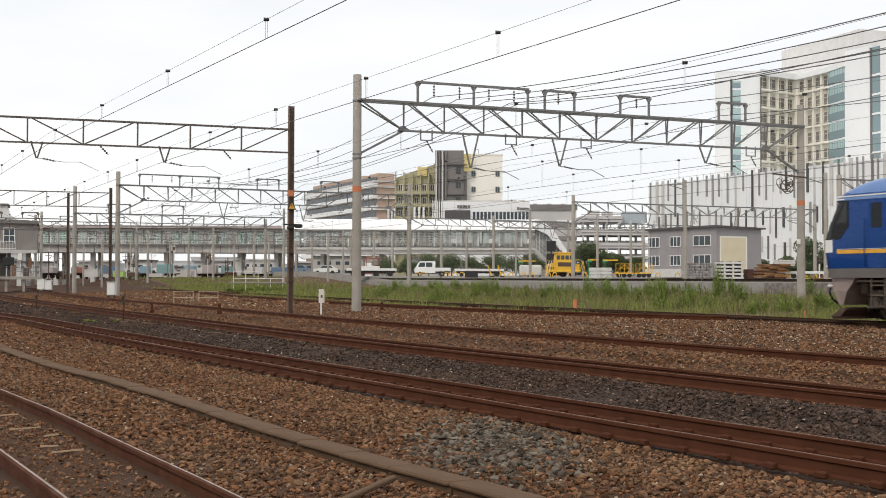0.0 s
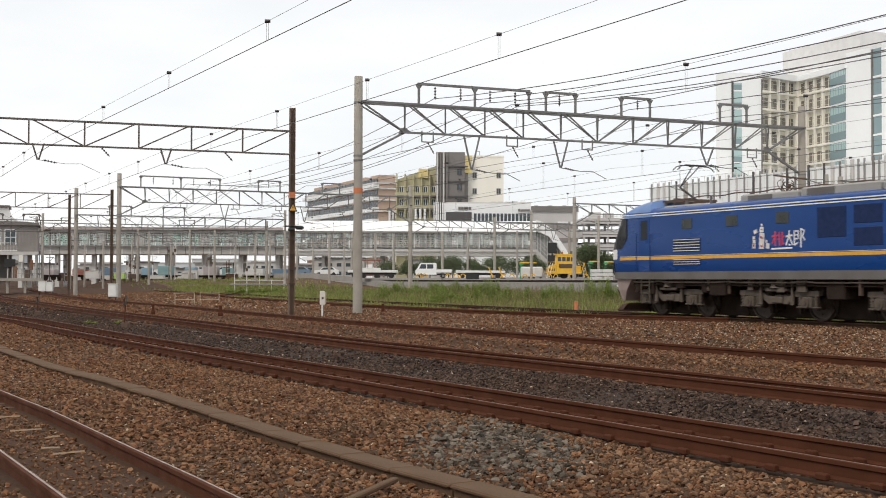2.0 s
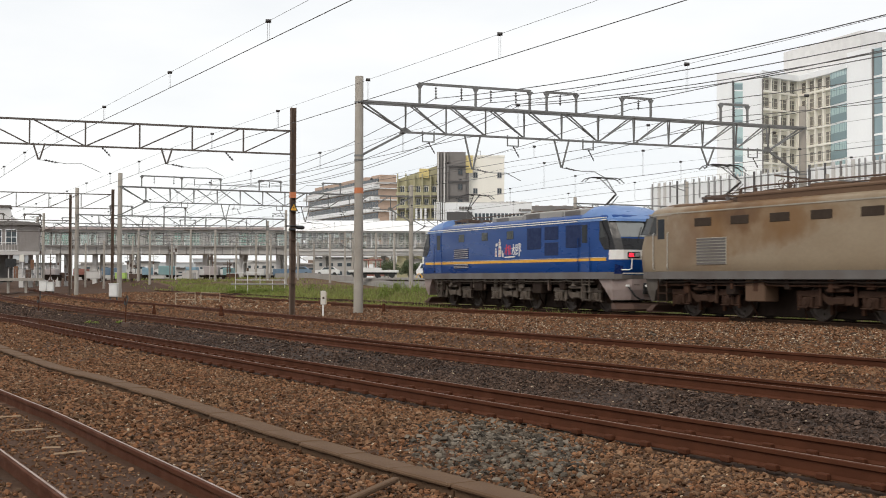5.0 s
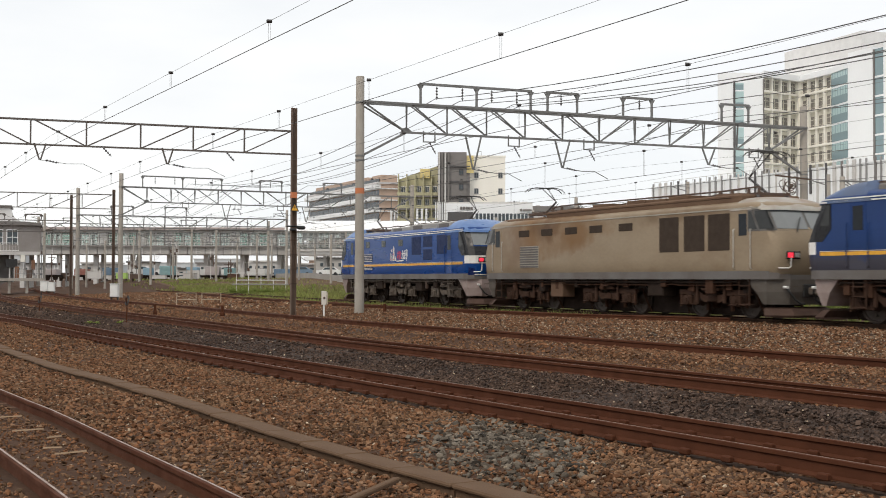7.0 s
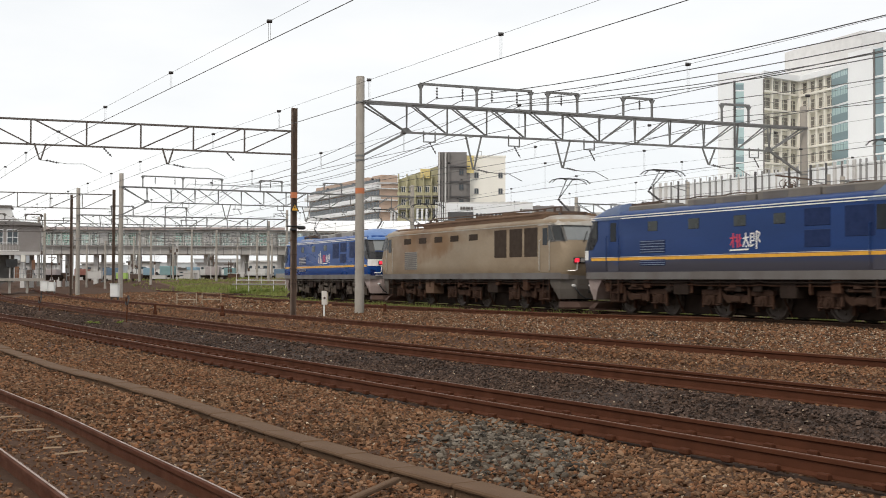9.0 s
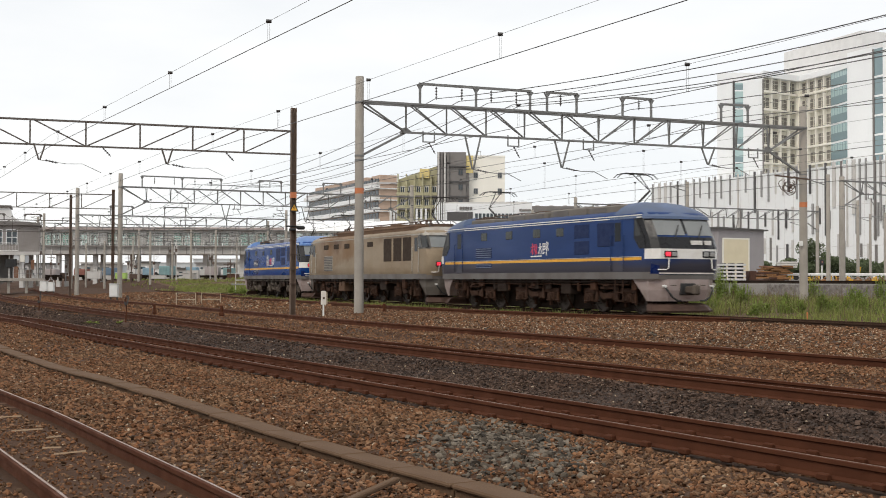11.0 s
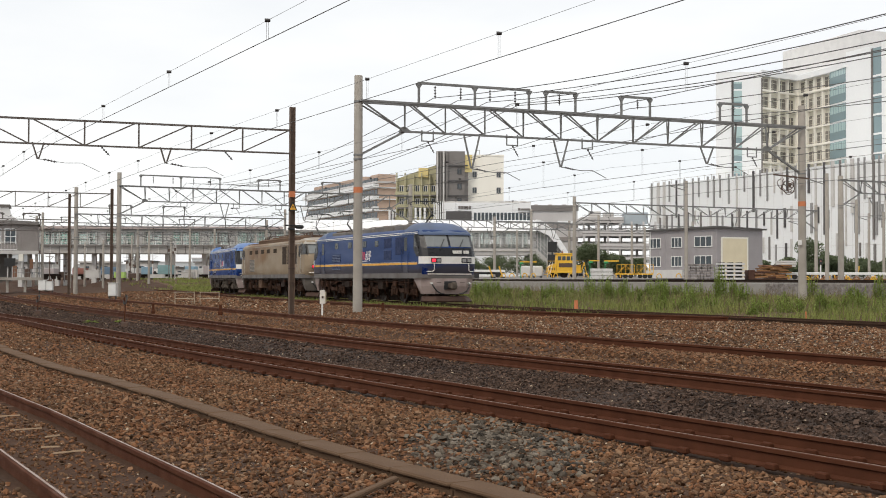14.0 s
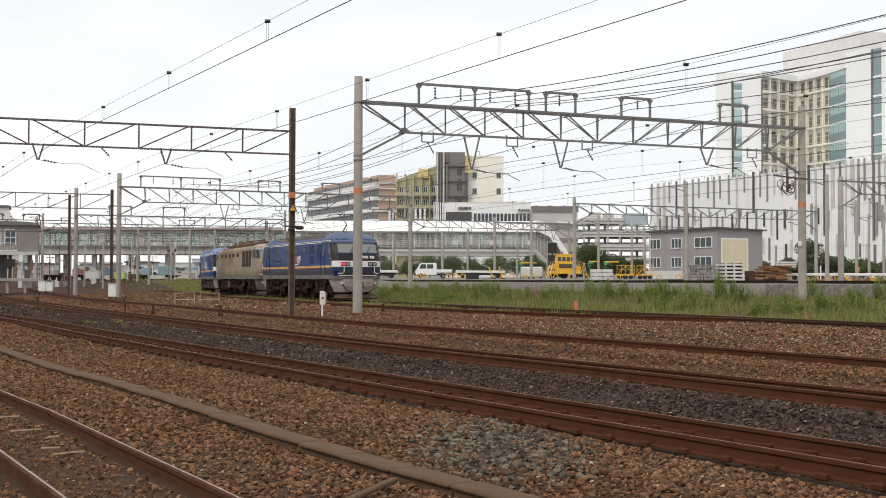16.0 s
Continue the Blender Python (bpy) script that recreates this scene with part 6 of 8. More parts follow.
def yellow_trolley(x, y, w):
    t = thing("railed_trolley", "yellow railed work trolley in the yard", "trolley", pose(x, y, 1.35), "yard trolleys")
    part("deck", Shape().box(0, w, 0, 1.8, 0.45, 0.6), YELLOW, t)
    n = max(3, round(w / 0.45))
    for k in range(n + 1):
        part("stanchion", Shape().bar((w * k / n, 0, 0.6), (w * k / n, 0, 1.6), 0.05), YELLOW, t)
    for z in (1.1, 1.6):
        part("rail", Shape().bar((0, 0, z), (w, 0, z), 0.05), YELLOW, t)
    part("brace", Shape().bar((0.1, -0.05, 0.6), (w * 0.5, -0.05, 1.55), 0.05).bar((w * 0.5, -0.05, 1.55), (w - 0.1, -0.05, 0.6), 0.05), YELLOW, t)
    for k in range(3):
        part("wheel", Shape().tube([(w * (0.2 + 0.3 * k), 0.1, 0.3), (w * (0.2 + 0.3 * k), 0.25, 0.3)], 0.28, 12), BLACK, t)


yellow_trolley(20.0, 142, 2.0)
yellow_trolley(22.3, 142, 1.9)


def mast_light(x, y, w):
    t = thing("green_yellow_lamp_frame", "small green and yellow frame beside the track", "frame", pose(x, y, 1.35), "lamp frames")
    part("post", Shape().bar((0, 0, 0), (0, 0, 2.1), 0.09), GREEN, t)
    part("arm", Shape().bar((-0.1, 0, 2.05), (w, 0, 2.05), 0.14), YELLOW, t)
    part("head", Shape().box(-0.15, 0.35, -0.15, 0.15, 1.75, 2.0, 0.04), GREEN, t)


mast_light(16.9, 142, 1.1)
mast_light(18.9, 144, 1.6)
mast_light(9.6, 153, 2.0)


def hoops():
    """Yellow wheel guards along the yard's front track."""
    for x in (7.3, 8.4, 9.9, 11.0, 12.8, 13.5, 15.8, 17.0, 19.7, 20.9, 26.0, 28.0, 37.5, 40.5, 41.4, 43.0, 45.5, 46.3, 0.6, 1.6, 2.4, -3.0, -2.2):
        y = 128 + random.uniform(-2, 3)
        s = Shape().tube([(0.26 * math.cos(a), 0, 0.1 + 0.42 * math.sin(a)) for a in [math.pi * k / 8 for k in range(9)]], 0.055, 6)
        ob = part("yellow_hoop", s, YELLOW, None, m=pose(x * 0.86, y, 1.34, 0, 0, random.uniform(-30, 30)))
        tagged(ob, "small yellow steel hoop standing beside yard rails", "hoop", "yard hoops")


hoops()


def yard_clutter():
    pipe = thing("white_pipe_rail", "long white rail laid on low supports across the yard", "pipe rail", pose(34.0, 125, 1.3), kind="")
    part("pipe", Shape().box(0, 34, -0.15, 0.15, 0.45, 0.72, 0.04), WHITE_PAINT, pipe)
    for k in range(12):
        part("support", Shape().bar((1 + 2.9 * k, 0, 0), (1 + 2.9 * k, 0, 0.46), 0.12), YELLOW, pipe)
    low = thing("orange_wagon", "low orange-brown works wagon on yard rails", "wagon", pose(36.0, 128, 1.3))
    part("deck", Shape().box(-0.5, 5.5, 0, 2.0, 0.45, 0.7), RED, low)
    for k in range(4):
        part("wheel", Shape().tube([(0.5 + 1.4 * k, 0.1, 0.28), (0.5 + 1.4 * k, 0.25, 0.28)], 0.28, 12), BLACK, low)
    sig = thing("small_signal", "white signal post with a red and black head", "signal", pose(37.3, 122, 1.25))
    part("post", Shape().tube([(0, 0, 0), (0, 0, 1.5)], 0.07, 8), WHITE_PAINT, sig)
    part("head", Shape().box(-0.17, 0.17, -0.1, 0.1, 1.5, 2.1, 0.05), BLACK, sig)
    part("lens", Shape().tube([(0, -0.11, 1.85), (0, -0.09, 1.85)], 0.08, 10), RED, sig)
    for k, (x, y, lean) in enumerate(((5.7, 140, 0.5), (6.8, 140, 0.45), (43.5, 130, -0.3))):
        st = thing("leaning_barrier_post", "yellow striped barrier post leaning over", "barrier", pose(x, y, 1.4), "barrier posts")
        part("bar", Shape().bar((0, 0, 0), (-lean, 0, 1.3), 0.14), YELLOW, st)
        part("foot", Shape().box(-0.3, 0.3, -0.2, 0.2, 0, 0.12), BLACK, st)
    rel = thing("orange_red_machine", "small red and white machine behind a flat trolley", "machine", pose(-8.9, 156, 1.45))
    part("body", Shape().box(-1.6, 1.0, 0, 1.6, 0.5, 1.3, 0.05), WHITE_PAINT, rel)
    part("roof", Shape().box(-1.7, 1.1, -0.1, 1.7, 2.2, 2.35, 0.03), RED, rel)
    for px in (-1.1, 0.5):
        part("wheel", Shape().tube([(px, 0.1, 0.3), (px, 0.25, 0.3)], 0.3, 12), BLACK, rel)
    for px in (-1.5, -0.6, 0.3, 0.9):
        part("post", Shape().bar((px, 0.05, 1.3), (px, 0.05, 2.2), 0.09), RED, rel)


yard_clutter()


# ---- far side: station concourse, town blocks, hospital ----
def concourse():
    """Raised station concourse and its white-roofed passage across the tracks, with stairs at one end."""
    y0 = 230.0
    c = thing("station_concourse", "long raised grey station concourse with pale windows on columns", "station building", pose(0, y0, 0), kind="structure")
    left, mid_x, right = -110.0, -29.5, 17.0
    part("floor_girder", Shape().box(left, mid_x, 0, 9, 5.9, 7.6), WALK_GREY, c)
    part("upper_wall", Shape().box(left, mid_x, 0.2, 9, 9.9, 10.7), GIRDER, c)
    part("roof", Shape().box(left - 0.5, mid_x, -0.6, 9.5, 10.7, 10.95), LATTICE, c)
    for k in range(23):
        x = left + (mid_x - left) * k / 23
        part("back_pane", Shape().box(x + 0.2, x + 3.3, 8.7, 8.76, 7.6, 9.9), WINDOW_PALE, c)
        part("back_post", Shape().box(x - 0.2, x + 0.2, 8.6, 9, 7.6, 9.9), GIRDER, c)
    part("hand_rail", Shape().box(left, mid_x, 4.4, 4.5, 8.5, 8.6), GIRDER, c)
    n = 46
    for k in range(n):
        x = left + (mid_x - left) * k / n
        w = (mid_x - left) / n
        part("window_pane", Shape().box(x + 0.1, x + w - 0.1, 0.3, 0.36, 7.65, 9.85), (WINDOW_PALE, WINDOW_MINT, WINDOW_PALE, WINDOW_PALE, LATTICE, WINDOW_MINT, WINDOW_MINT)[k * k % 7], c)
        part("mullion", Shape().box(x - 0.07, x + 0.07, -0.05, 0.4, 7.6, 9.9), GIRDER if k % 3 else TOWER_GREY, c)
        part("rail_post", Shape().bar((x + 0.5, -0.3, 7.4), (x + 0.5, -0.3, 8.2 + 0.5 * (k % 4 == 1)), 0.10), LATTICE if k % 3 else ROOF_WHITE, c)
    for k in range(3 * n):
        x = left + (mid_x - left) * (k + 0.5) / (3 * n)
        part("glazing_bar", Shape().box(x - 0.04, x + 0.04, 0.1, 0.2, 7.6, 9.9), GIRDER if k % 4 else WALK_GREY, c)
    part("roof_edge", Shape().box(left - 0.5, mid_x, -0.75, -0.6, 10.45, 10.9), PINK_EDGE, c)
    for z in (7.85, 8.1, 8.6, 9.0, 9.5):
        part("transom", Shape().box(left, mid_x, -0.02, 0.12, z, z + 0.09), GIRDER, c)
    part("cable_tray", Shape().box(left, mid_x, -0.5, -0.2, 7.25, 7.5), TOWER_GREY, c)
    part("eave_band", Shape().box(left, mid_x, 0.05, 0.2, 10.2, 10.5), HOUSE_GREY, c)
    for k in range(24):
        x = left + (mid_x - left) * k / 24
        part("girder_rib", Shape().box(x - 0.12, x + 0.12, -0.12, 0, 5.9, 7.6), GIRDER, c)
        part("girder_rib", Shape().box(x + 1.6, x + 1.72, -0.10, 0, 5.9, 7.6), TOWER_GREY, c)
    for k in range(12):
        x = left + 3 + k * 6.9
        part("column", Shape().box(x - 0.4, x + 0.4, 2, 2.8, -0.4, 5.9), GIRDER, c)
        part("column", Shape().box(x - 0.35, x + 0.35, 7, 7.7, -0.4, 5.9), GIRDER, c)
    p = thing("covered_passage", "lattice-sided covered passage with a bright white curved roof", "station passage", pose(0, y0 - 4, 0), kind="structure")
    ro = Shape().loft([[(x, y, z) for y, z in ((-1.2, 10.1), (-0.4, 11.2), (2, 12.0), (5, 12.3), (8, 12.0), (10.2, 11.2), (11, 10.1))] for x in (mid_x + 0.3, right)])
    part("roof", ro, ROOF_WHITE, p, "bright white curved roof", smooth=True)
    part("floor_beam", Shape().box(mid_x + 0.3, right, 0, 10, 5.9, 6.9), GIRDER, p)
    part("service_pipe", Shape().tube([(mid_x + 0.3, -0.35, 5.7), (right, -0.35, 5.7)], 0.14, 8).tube([(mid_x + 0.3, -0.2, 6.45), (right, -0.2, 6.45)], 0.09, 8), WALK_GREY, p)
    part("inner_wall", Shape().box(mid_x + 0.3, right, 9.6, 9.8, 7.0, 8.0), LATTICE, p)
    for k in range(24):
        x = mid_x + 0.6 + k * 1.93
        part("back_post", Shape().bar((x, 9.7, 7.9), (x, 9.7, 10.2), 0.16), GIRDER if k % 3 else LATTICE, p)
        part("ceiling_lamp", Shape().box(x, x + 1.2, 4.8, 5.1, 9.75, 9.85), LATTICE, p)
    part("eave_beam", Shape().box(mid_x + 0.3, right, -0.3, 0.0, 9.8, 10.25), LATTICE, p)
    n = 46
    for k in range(n + 1):
        x = mid_x + 0.5 + (right - mid_x - 1) * k / n
        part("lattice_post", Shape().bar((x, 0, 7.0), (x, 0, 9.9), 0.11 if k % 4 else 0.2), GIRDER if k % 4 else LATTICE, p)
        if k < n:
            w = (right - mid_x - 1) / n
            part("lattice_brace", Shape().bar((x, 0.1, 7.0 if k % 2 else 8.5), (x + w, 0.1, 8.5 if k % 2 else 7.0), 0.08), GIRDER, p)
            part("glazing", Shape().box(x + 0.06, x + w - 0.06, 0.4, 0.45, 8.5 if k % 7 == 3 else 7.1, 9.8), (WINDOW_HAZE, WINDOW_PALE, WINDOW_HAZE, WINDOW_PALE, WINDOW_PALE)[(k * 7 + k * k) % 5], p)
    for k in range(2 * n):
        x = mid_x + 0.75 + (right - mid_x - 1) * k / (2 * n)
        part("glazing_bar", Shape().box(x - 0.035, x + 0.035, 0.3, 0.36, 7.0, 9.85), LATTICE if k % 3 else WALK_GREY, p)
    for z in (7.35, 7.7, 8.1, 8.5, 8.9, 9.4):
        part("lattice_rail", Shape().bar((mid_x + 0.4, -0.05, z), (right, -0.05, z), 0.08), GIRDER if z > 8 else WALK_GREY, p)
    for k in range(9):
        x = mid_x + 2 + k * 5.4
        part("column", Shape().box(x - 0.26, x + 0.26, 1.5, 2.1, 1.3, 6.1), WALK_GREY, p)
        part("column", Shape().box(x - 0.25, x + 0.25, 8, 8.5, 1.3, 6.1), WALK_GREY, p)
        part("cross_brace", Shape().bar((x, 1.8, 5.9), (x + 2.2, 1.8, 4.6), 0.12).bar((x, 1.8, 4.6), (x - 2.2, 1.8, 5.9), 0.12), WALK_GREY, p)
    # stairs going down at the end, under the bent roof
    st = thing("covered_stair", "stairway under a bent white roof at the passage's end", "stairs", pose(right, y0 - 4, 0), kind="structure")
    part("roof", Shape().prism([(0, 12.2), (1.0, 12.0), (3.2, 10.3), (5.6, 6.6), (6.4, 5.4), (6.0, 5.0), (4.6, 6.4), (2.2, 9.3), (0, 10.3)], -1.2, 11), ROOF_WHITE, st, "white roof bending downwards", smooth=True)
    part("flight", Shape().prism([(0, 7.0), (5.0, 2.2), (5.0, 1.4), (3.8, 1.4), (0, 5.7)], 0, 9), GIRDER, st)
    part("side_glazing", Shape().prism([(0, 7.0), (0, 10.2), (2.0, 9.3), (4.4, 6.4), (5.0, 5.2), (5.0, 2.2)], 0.1, 0.2), WINDOW_DIM, st)
    for k in range(8):
        x = 0.3 + 0.6 * k
        top = steps([(0, 10.1), (2.0, 9.2), (4.4, 6.3), (5.0, 5.1)], x)
        part("glazing_bar", Shape().bar((x, 0.0, 7.0 - 0.96 * x), (x, 0.0, top), 0.10), LATTICE if k % 2 else GIRDER, st)
    for k in range(3):
        part("glazing_rail", Shape().bar((0, -0.02, 7.7 + 0.8 * k), (5.0, -0.02, 2.9 + 0.7 * k), 0.09), GIRDER, st)
    # solid black slab stands in for the shade inside the stair's entrance
    part("opening", Shape().box(3.4, 5.0, -0.05, 0.08, 1.6, 3.5), BLACK, st)
    part("screen", Shape().box(2.0, 3.7, -1.8, -1.5, 6.2, 8.1, 0.05).box(2.0, 3.7, -1.8, -1.5, 3.9, 5.8, 0.05).box(2.75, 2.95, -1.7, -1.6, 1.4, 6.2), BLACK, st, "two dark boards on a post")
    for k in range(5):
        part("rib", Shape().bar((0.9 + k, -1.25, 12.1 - 1.25 * k - (0.35 * (k > 1))), (0.5 + k * 0.9, -1.25, 10.2 - 1.1 * k), 0.12), GIRDER, st)


concourse()


def windows_grid(parent, x0, x1, z0, z1, cols, rows, y, mat, fill=(0.6, 0.55), frame_mat=None):
    """Single window parts on a wall that faces -y."""
    w, h = (x1 - x0) / cols, (z1 - z0) / rows
    me = mesh_of("window", Shape().box(-w * fill[0] / 2, w * fill[0] / 2, -0.06, 0.1, -h * fill[1] / 2, h * fill[1] / 2), mat)
    a, b = w * fill[0] / 2, h * fill[1] / 2
    rim = mesh_of("frame", Shape().box(-a - 0.08, -a + 0.06, -0.12, 0, -b, b).box(a - 0.06, a + 0.08, -0.12, 0, -b, b).box(-a, a, -0.12, 0, b - 0.06, b + 0.1).box(-a, a, -0.14, 0, -b - 0.1, -b + 0.05).box(-0.05, 0.05, -0.10, 0, -b, b), frame_mat) if frame_mat else None
    for r in range(rows):
        for c in range(cols):
            win = part("window", me, None, parent, m=pose(x0 + w * (c + 0.5), y, z0 + h * (r + 0.5)))
            if frame_mat:
                part("frame", rim, None, win)


def town_blocks():
    # brick-orange block with white balconies; its long side runs back from the near corner
    a = thing("apartment_block", "orange-brown apartment block with white balcony bands", "building", pose(-17.4, 330, 0, 0, 0, -66.1), "town buildings")
    part("wall", Shape().box(-62, 0, 0, 5.2, 0, 27.0), BRICK_ORANGE, a)
    part("roof", Shape().box(-62.3, 0.3, -0.8, 5.4, 27.0, 27.5), PANEL_GREY, a)
    part("set_back_storey", Shape().box(-60, -14, 1.5, 5.0, 27.5, 29.8), BRICK_ORANGE, a)
    part("stair_head", Shape().box(-6.5, 0.1, 0.2, 5.0, 27.5, 29.4), BRICK_ORANGE, a)
    for k in range(9):
        z = 1.2 + 3.05 * k
        part("balcony", Shape().box(-62.2, 0.6, -1.6, 0, z, z + 1.15), TOWER_WHITE, a, "white balcony parapet")
        if z > 11:
            windows_grid(a, -61.5, -0.3, z + 1.15, z + 2.9, 26, 1, -0.02, WINDOW, (0.86, 0.95))
        part("band", Shape().box(0, 0.5, 0, 5.2, z, z + 0.3), TOWER_WHITE, a)
    for k in range(3):
        part("fin", Shape().box(0.1, 0.9, 2.9 + k * 0.9, 3.25 + k * 0.9, 0, 20.0), TOWER_WHITE, a)
    # olive block
    b = thing("apartment_block", "olive and yellow apartment block with dark balcony rails", "building", pose(-11.4, 300, 0), "town buildings")
    part("wall", Shape().prism([(0, 0), (0, 25.6), (5.4, 27.6), (10.2, 29.2), (10.2, 0)], 0, 14), OLIVE, b)
    part("roof_panel", Shape().box(5.4, 7.8, -0.5, 0.2, 26.0, 28.3, 0.08), YELLOW_WALL, b, "yellow roof screen")
    for k in range(5):
        z = 9.0 + 3.1 * k
        part("balcony", Shape().box(-0.2, 10.3, -1.2, 0, z, z + 0.35), TOWER_GREY, b)
        part("rail", Shape().box(-0.2, 10.3, -1.25, -1.2, z + 0.35, z + 1.1), OLIVE, b)
        windows_grid(b, 0.3, 10, z + 0.4, z + 2.8, 5, 1, -0.02, WINDOW, (0.5, 0.85), CREAM_WALL)
    for k in range(6):
        part("pier", Shape().box(0.0 + 2.0 * k, 0.3 + 2.0 * k, -1.3, 0, 6, 27.0), OLIVE, b)
    for k in range(4):
        part("white_fin", Shape().box(3.4 + k * 1.1, 3.9 + k * 1.1, -1.8, -1.3, 10, 18.5), TOWER_WHITE, b)
    # dark tower
    d = thing("tower_block", "dark grey fluted tower block", "building", pose(-1.7, 296, 0), "town buildings")
    part("wall", Shape().box(0, 6.9, 0, 12, 0, 32.0), TOWER_GREY, d)
    for k in range(4):
        part("flute", Shape().box(0.1 + 0.75 * k, 0.5 + 0.75 * k, -0.6, 0, 6, 31.9), TOWER_GREY if k % 2 else GIRDER, d)
    for k in range(4):
        part("floor_band", Shape().box(-0.2, 7.7, -0.5, 0, 17.6 + 3.6 * k, 17.85 + 3.6 * k), SLAT_DARK, d)
    part("side_bay", Shape().box(6.9, 7.7, 0.5, 10, 0, 30.3), TOWER_GREY, d)
    part("yellow_panel", Shape().box(6.9, 8.6, 0.35, 0.5, 27.0, 31.2), YELLOW_WALL, d)
    windows_grid(d, 4.6, 6.6, 18.2, 29.0, 1, 3, -0.02, WINDOW, (0.5, 0.35), SLAT_DARK)
    # cream block
    e = thing("tower_block", "plain cream block with two columns of small windows", "building", pose(5.0, 298, 0), "town buildings")
    part("wall", Shape().box(0, 9.6, 0, 12, 0, 31.0), CREAM_WALL, e)
    part("parapet", Shape().box(-0.1, 9.7, -0.1, 12.1, 31.0, 31.4), CREAM_WALL, e)
    windows_grid(e, 1.5, 3.7, 17.0, 28.5, 1, 3, 0, WINDOW, (0.42, 0.32), SLAT_MID)
    windows_grid(e, 7.3, 9.5, 17.0, 28.5, 1, 3, 0, WINDOW, (0.42, 0.32), SLAT_MID)
    part("roof_ladder", Shape().bar((3.0, 1, 31.4), (3.0, 1, 32.6), 0.12).bar((3.8, 1, 31.4), (3.8, 1, 32.6), 0.12).bar((3.0, 1, 32.5), (3.8, 1, 32.5), 0.1), SLAT_MID, e)
    # low white hall
    w = thing("white_hall", "low white hall with dark glazing and vertical fins", "building", pose(0.2, 260, 0), "town buildings")
    part("wall", Shape().box(0, 18.3, 0, 20, 0, 17.4), TOWER_WHITE, w)
    part("glazing", Shape().box(0.4, 5.8, -0.15, 0.1, 13.4, 15.6), SLAT_DARK, w)
    part("name_bars", Shape().box(3.0, 3.5, -0.2, 0, 16.1, 16.7).box(3.6, 4.1, -0.2, 0, 16.1, 16.7).box(4.2, 4.6, -0.2, 0, 16.1, 16.7).box(4.7, 5.1, -0.2, 0, 16.1, 16.7).box(5.2, 5.7, -0.2, 0, 16.1, 16.7), TOWER_GREY, w)
    part("name_bars", Shape().box(15.6, 16.1, -0.2, 0, 15.8, 16.3).box(16.2, 18.1, -0.2, 0, 15.8, 16.2), TOWER_GREY, w)
    for k in range(15):
        part("window", Shape().box(6.3 + 0.8 * k, 6.85 + 0.8 * k, -0.12, 0.1, 13.4, 15.3), WINDOW, w)
    for k in range(5):
        part("fin", Shape().box(-2.2 + 0.45 * k, -2.0 + 0.45 * k, -0.4, 0.5, 8, 17.6), TOWER_WHITE, w)
    part("roof_rail", Shape().box(0, 18.3, 0.3, 0.4, 17.4, 17.7), GIRDER, w)
    for k in range(5):
        part("roof_unit", Shape().box(10 + 1.6 * k, 11.2 + 1.6 * k, 6, 8, 17.4, 18.2), GIRDER, w)
    g = thing("grey_hall", "grey-brown flat-roofed town building", "building", pose(20.0, 280, 0), "town buildings")
    part("wall", Shape().box(0, 10.5, 0, 16, 0, 18.0), PANEL_GREY, g)
    part("roof_band", Shape().box(-0.2, 10.7, -0.3, 0, 16.8, 18.1), TOWER_GREY, g)
    part("window_strip", Shape().box(6.0, 9.5, -0.1, 0.1, 13.4, 14.6), TOWER_WHITE, g)
    for k in range(3):
        part("floor_band", Shape().box(-0.1, 10.6, -0.2, 0, 7.0 + 3.0 * k, 7.9 + 3.0 * k), HOUSE_GREY, g)
    for k in range(3):
        part("roof_unit", Shape().box(1 + 3.2 * k, 1.8 + 3.2 * k, 3, 5, 18.0, 18.5), PANEL_GREY, g)
    # open parking deck further along
    q = thing("parking_deck", "open grey parking deck with several levels", "building", pose(30.5, 270, 0), "town buildings")
    for k in range(4):
        z = 5.0 + 2.9 * k
        part("deck", Shape().box(0, 16 - (k == 3) * 7, 0, 14, z, z + 1.3), PANEL_GREY, q)
    for k in range(7):
        part("column", Shape().box(0.2 + 2.6 * k, 0.6 + 2.6 * k, 0.1, 0.5, 0, 14), PANEL_GREY, q)
    for k in range(3):
        z = 6.3 + 2.9 * k
        part("back_wall", Shape().box(0, 16, 13.6, 14, z, z + 0.7), PANEL_GREY, q)
        for i in range(9):
            part("parapet_post", Shape().bar((0.4 + 1.9 * i, -0.05, z), (0.4 + 1.9 * i, -0.05, z + 0.5), 0.10), TOWER_GREY, q)
        for i in range(4):
            part("inner_column", Shape().box(2.0 + 3.6 * i, 2.5 + 3.6 * i, 7, 7.5, z, z + 1.6), WALK_GREY, q)
    part("stair_box", Shape().box(10.0, 15.0, 4, 9, 13.7, 16.2), BLUE_GREY, q)
    for k in range(4):
        part("parapet_rail", Shape().box(0, 16 - (k == 3) * 7, -0.1, 0.0, 6.6 + 2.9 * k, 6.7 + 2.9 * k).box(0, 16 - (k == 3) * 7, -0.1, 0.0, 5.5 + 2.9 * k, 5.62 + 2.9 * k), TOWER_GREY, q)
    part("roof_units", Shape().box(2, 4.5, 4, 6, 15.0, 16.4).box(5.2, 7.4, 4, 6, 15.0, 16.2), GIRDER, q)
    # building at the left end beside the concourse
    s = thing("station_house", "grey-brown station house with a stepped roof beside the tracks", "building", pose(-49.2, 150, 0, 0, 0, 17.3), "town buildings")
    part("wall", Shape().box(-14, 0, 0, 8, 4.5, 7.7), HOUSE_GREY, s)
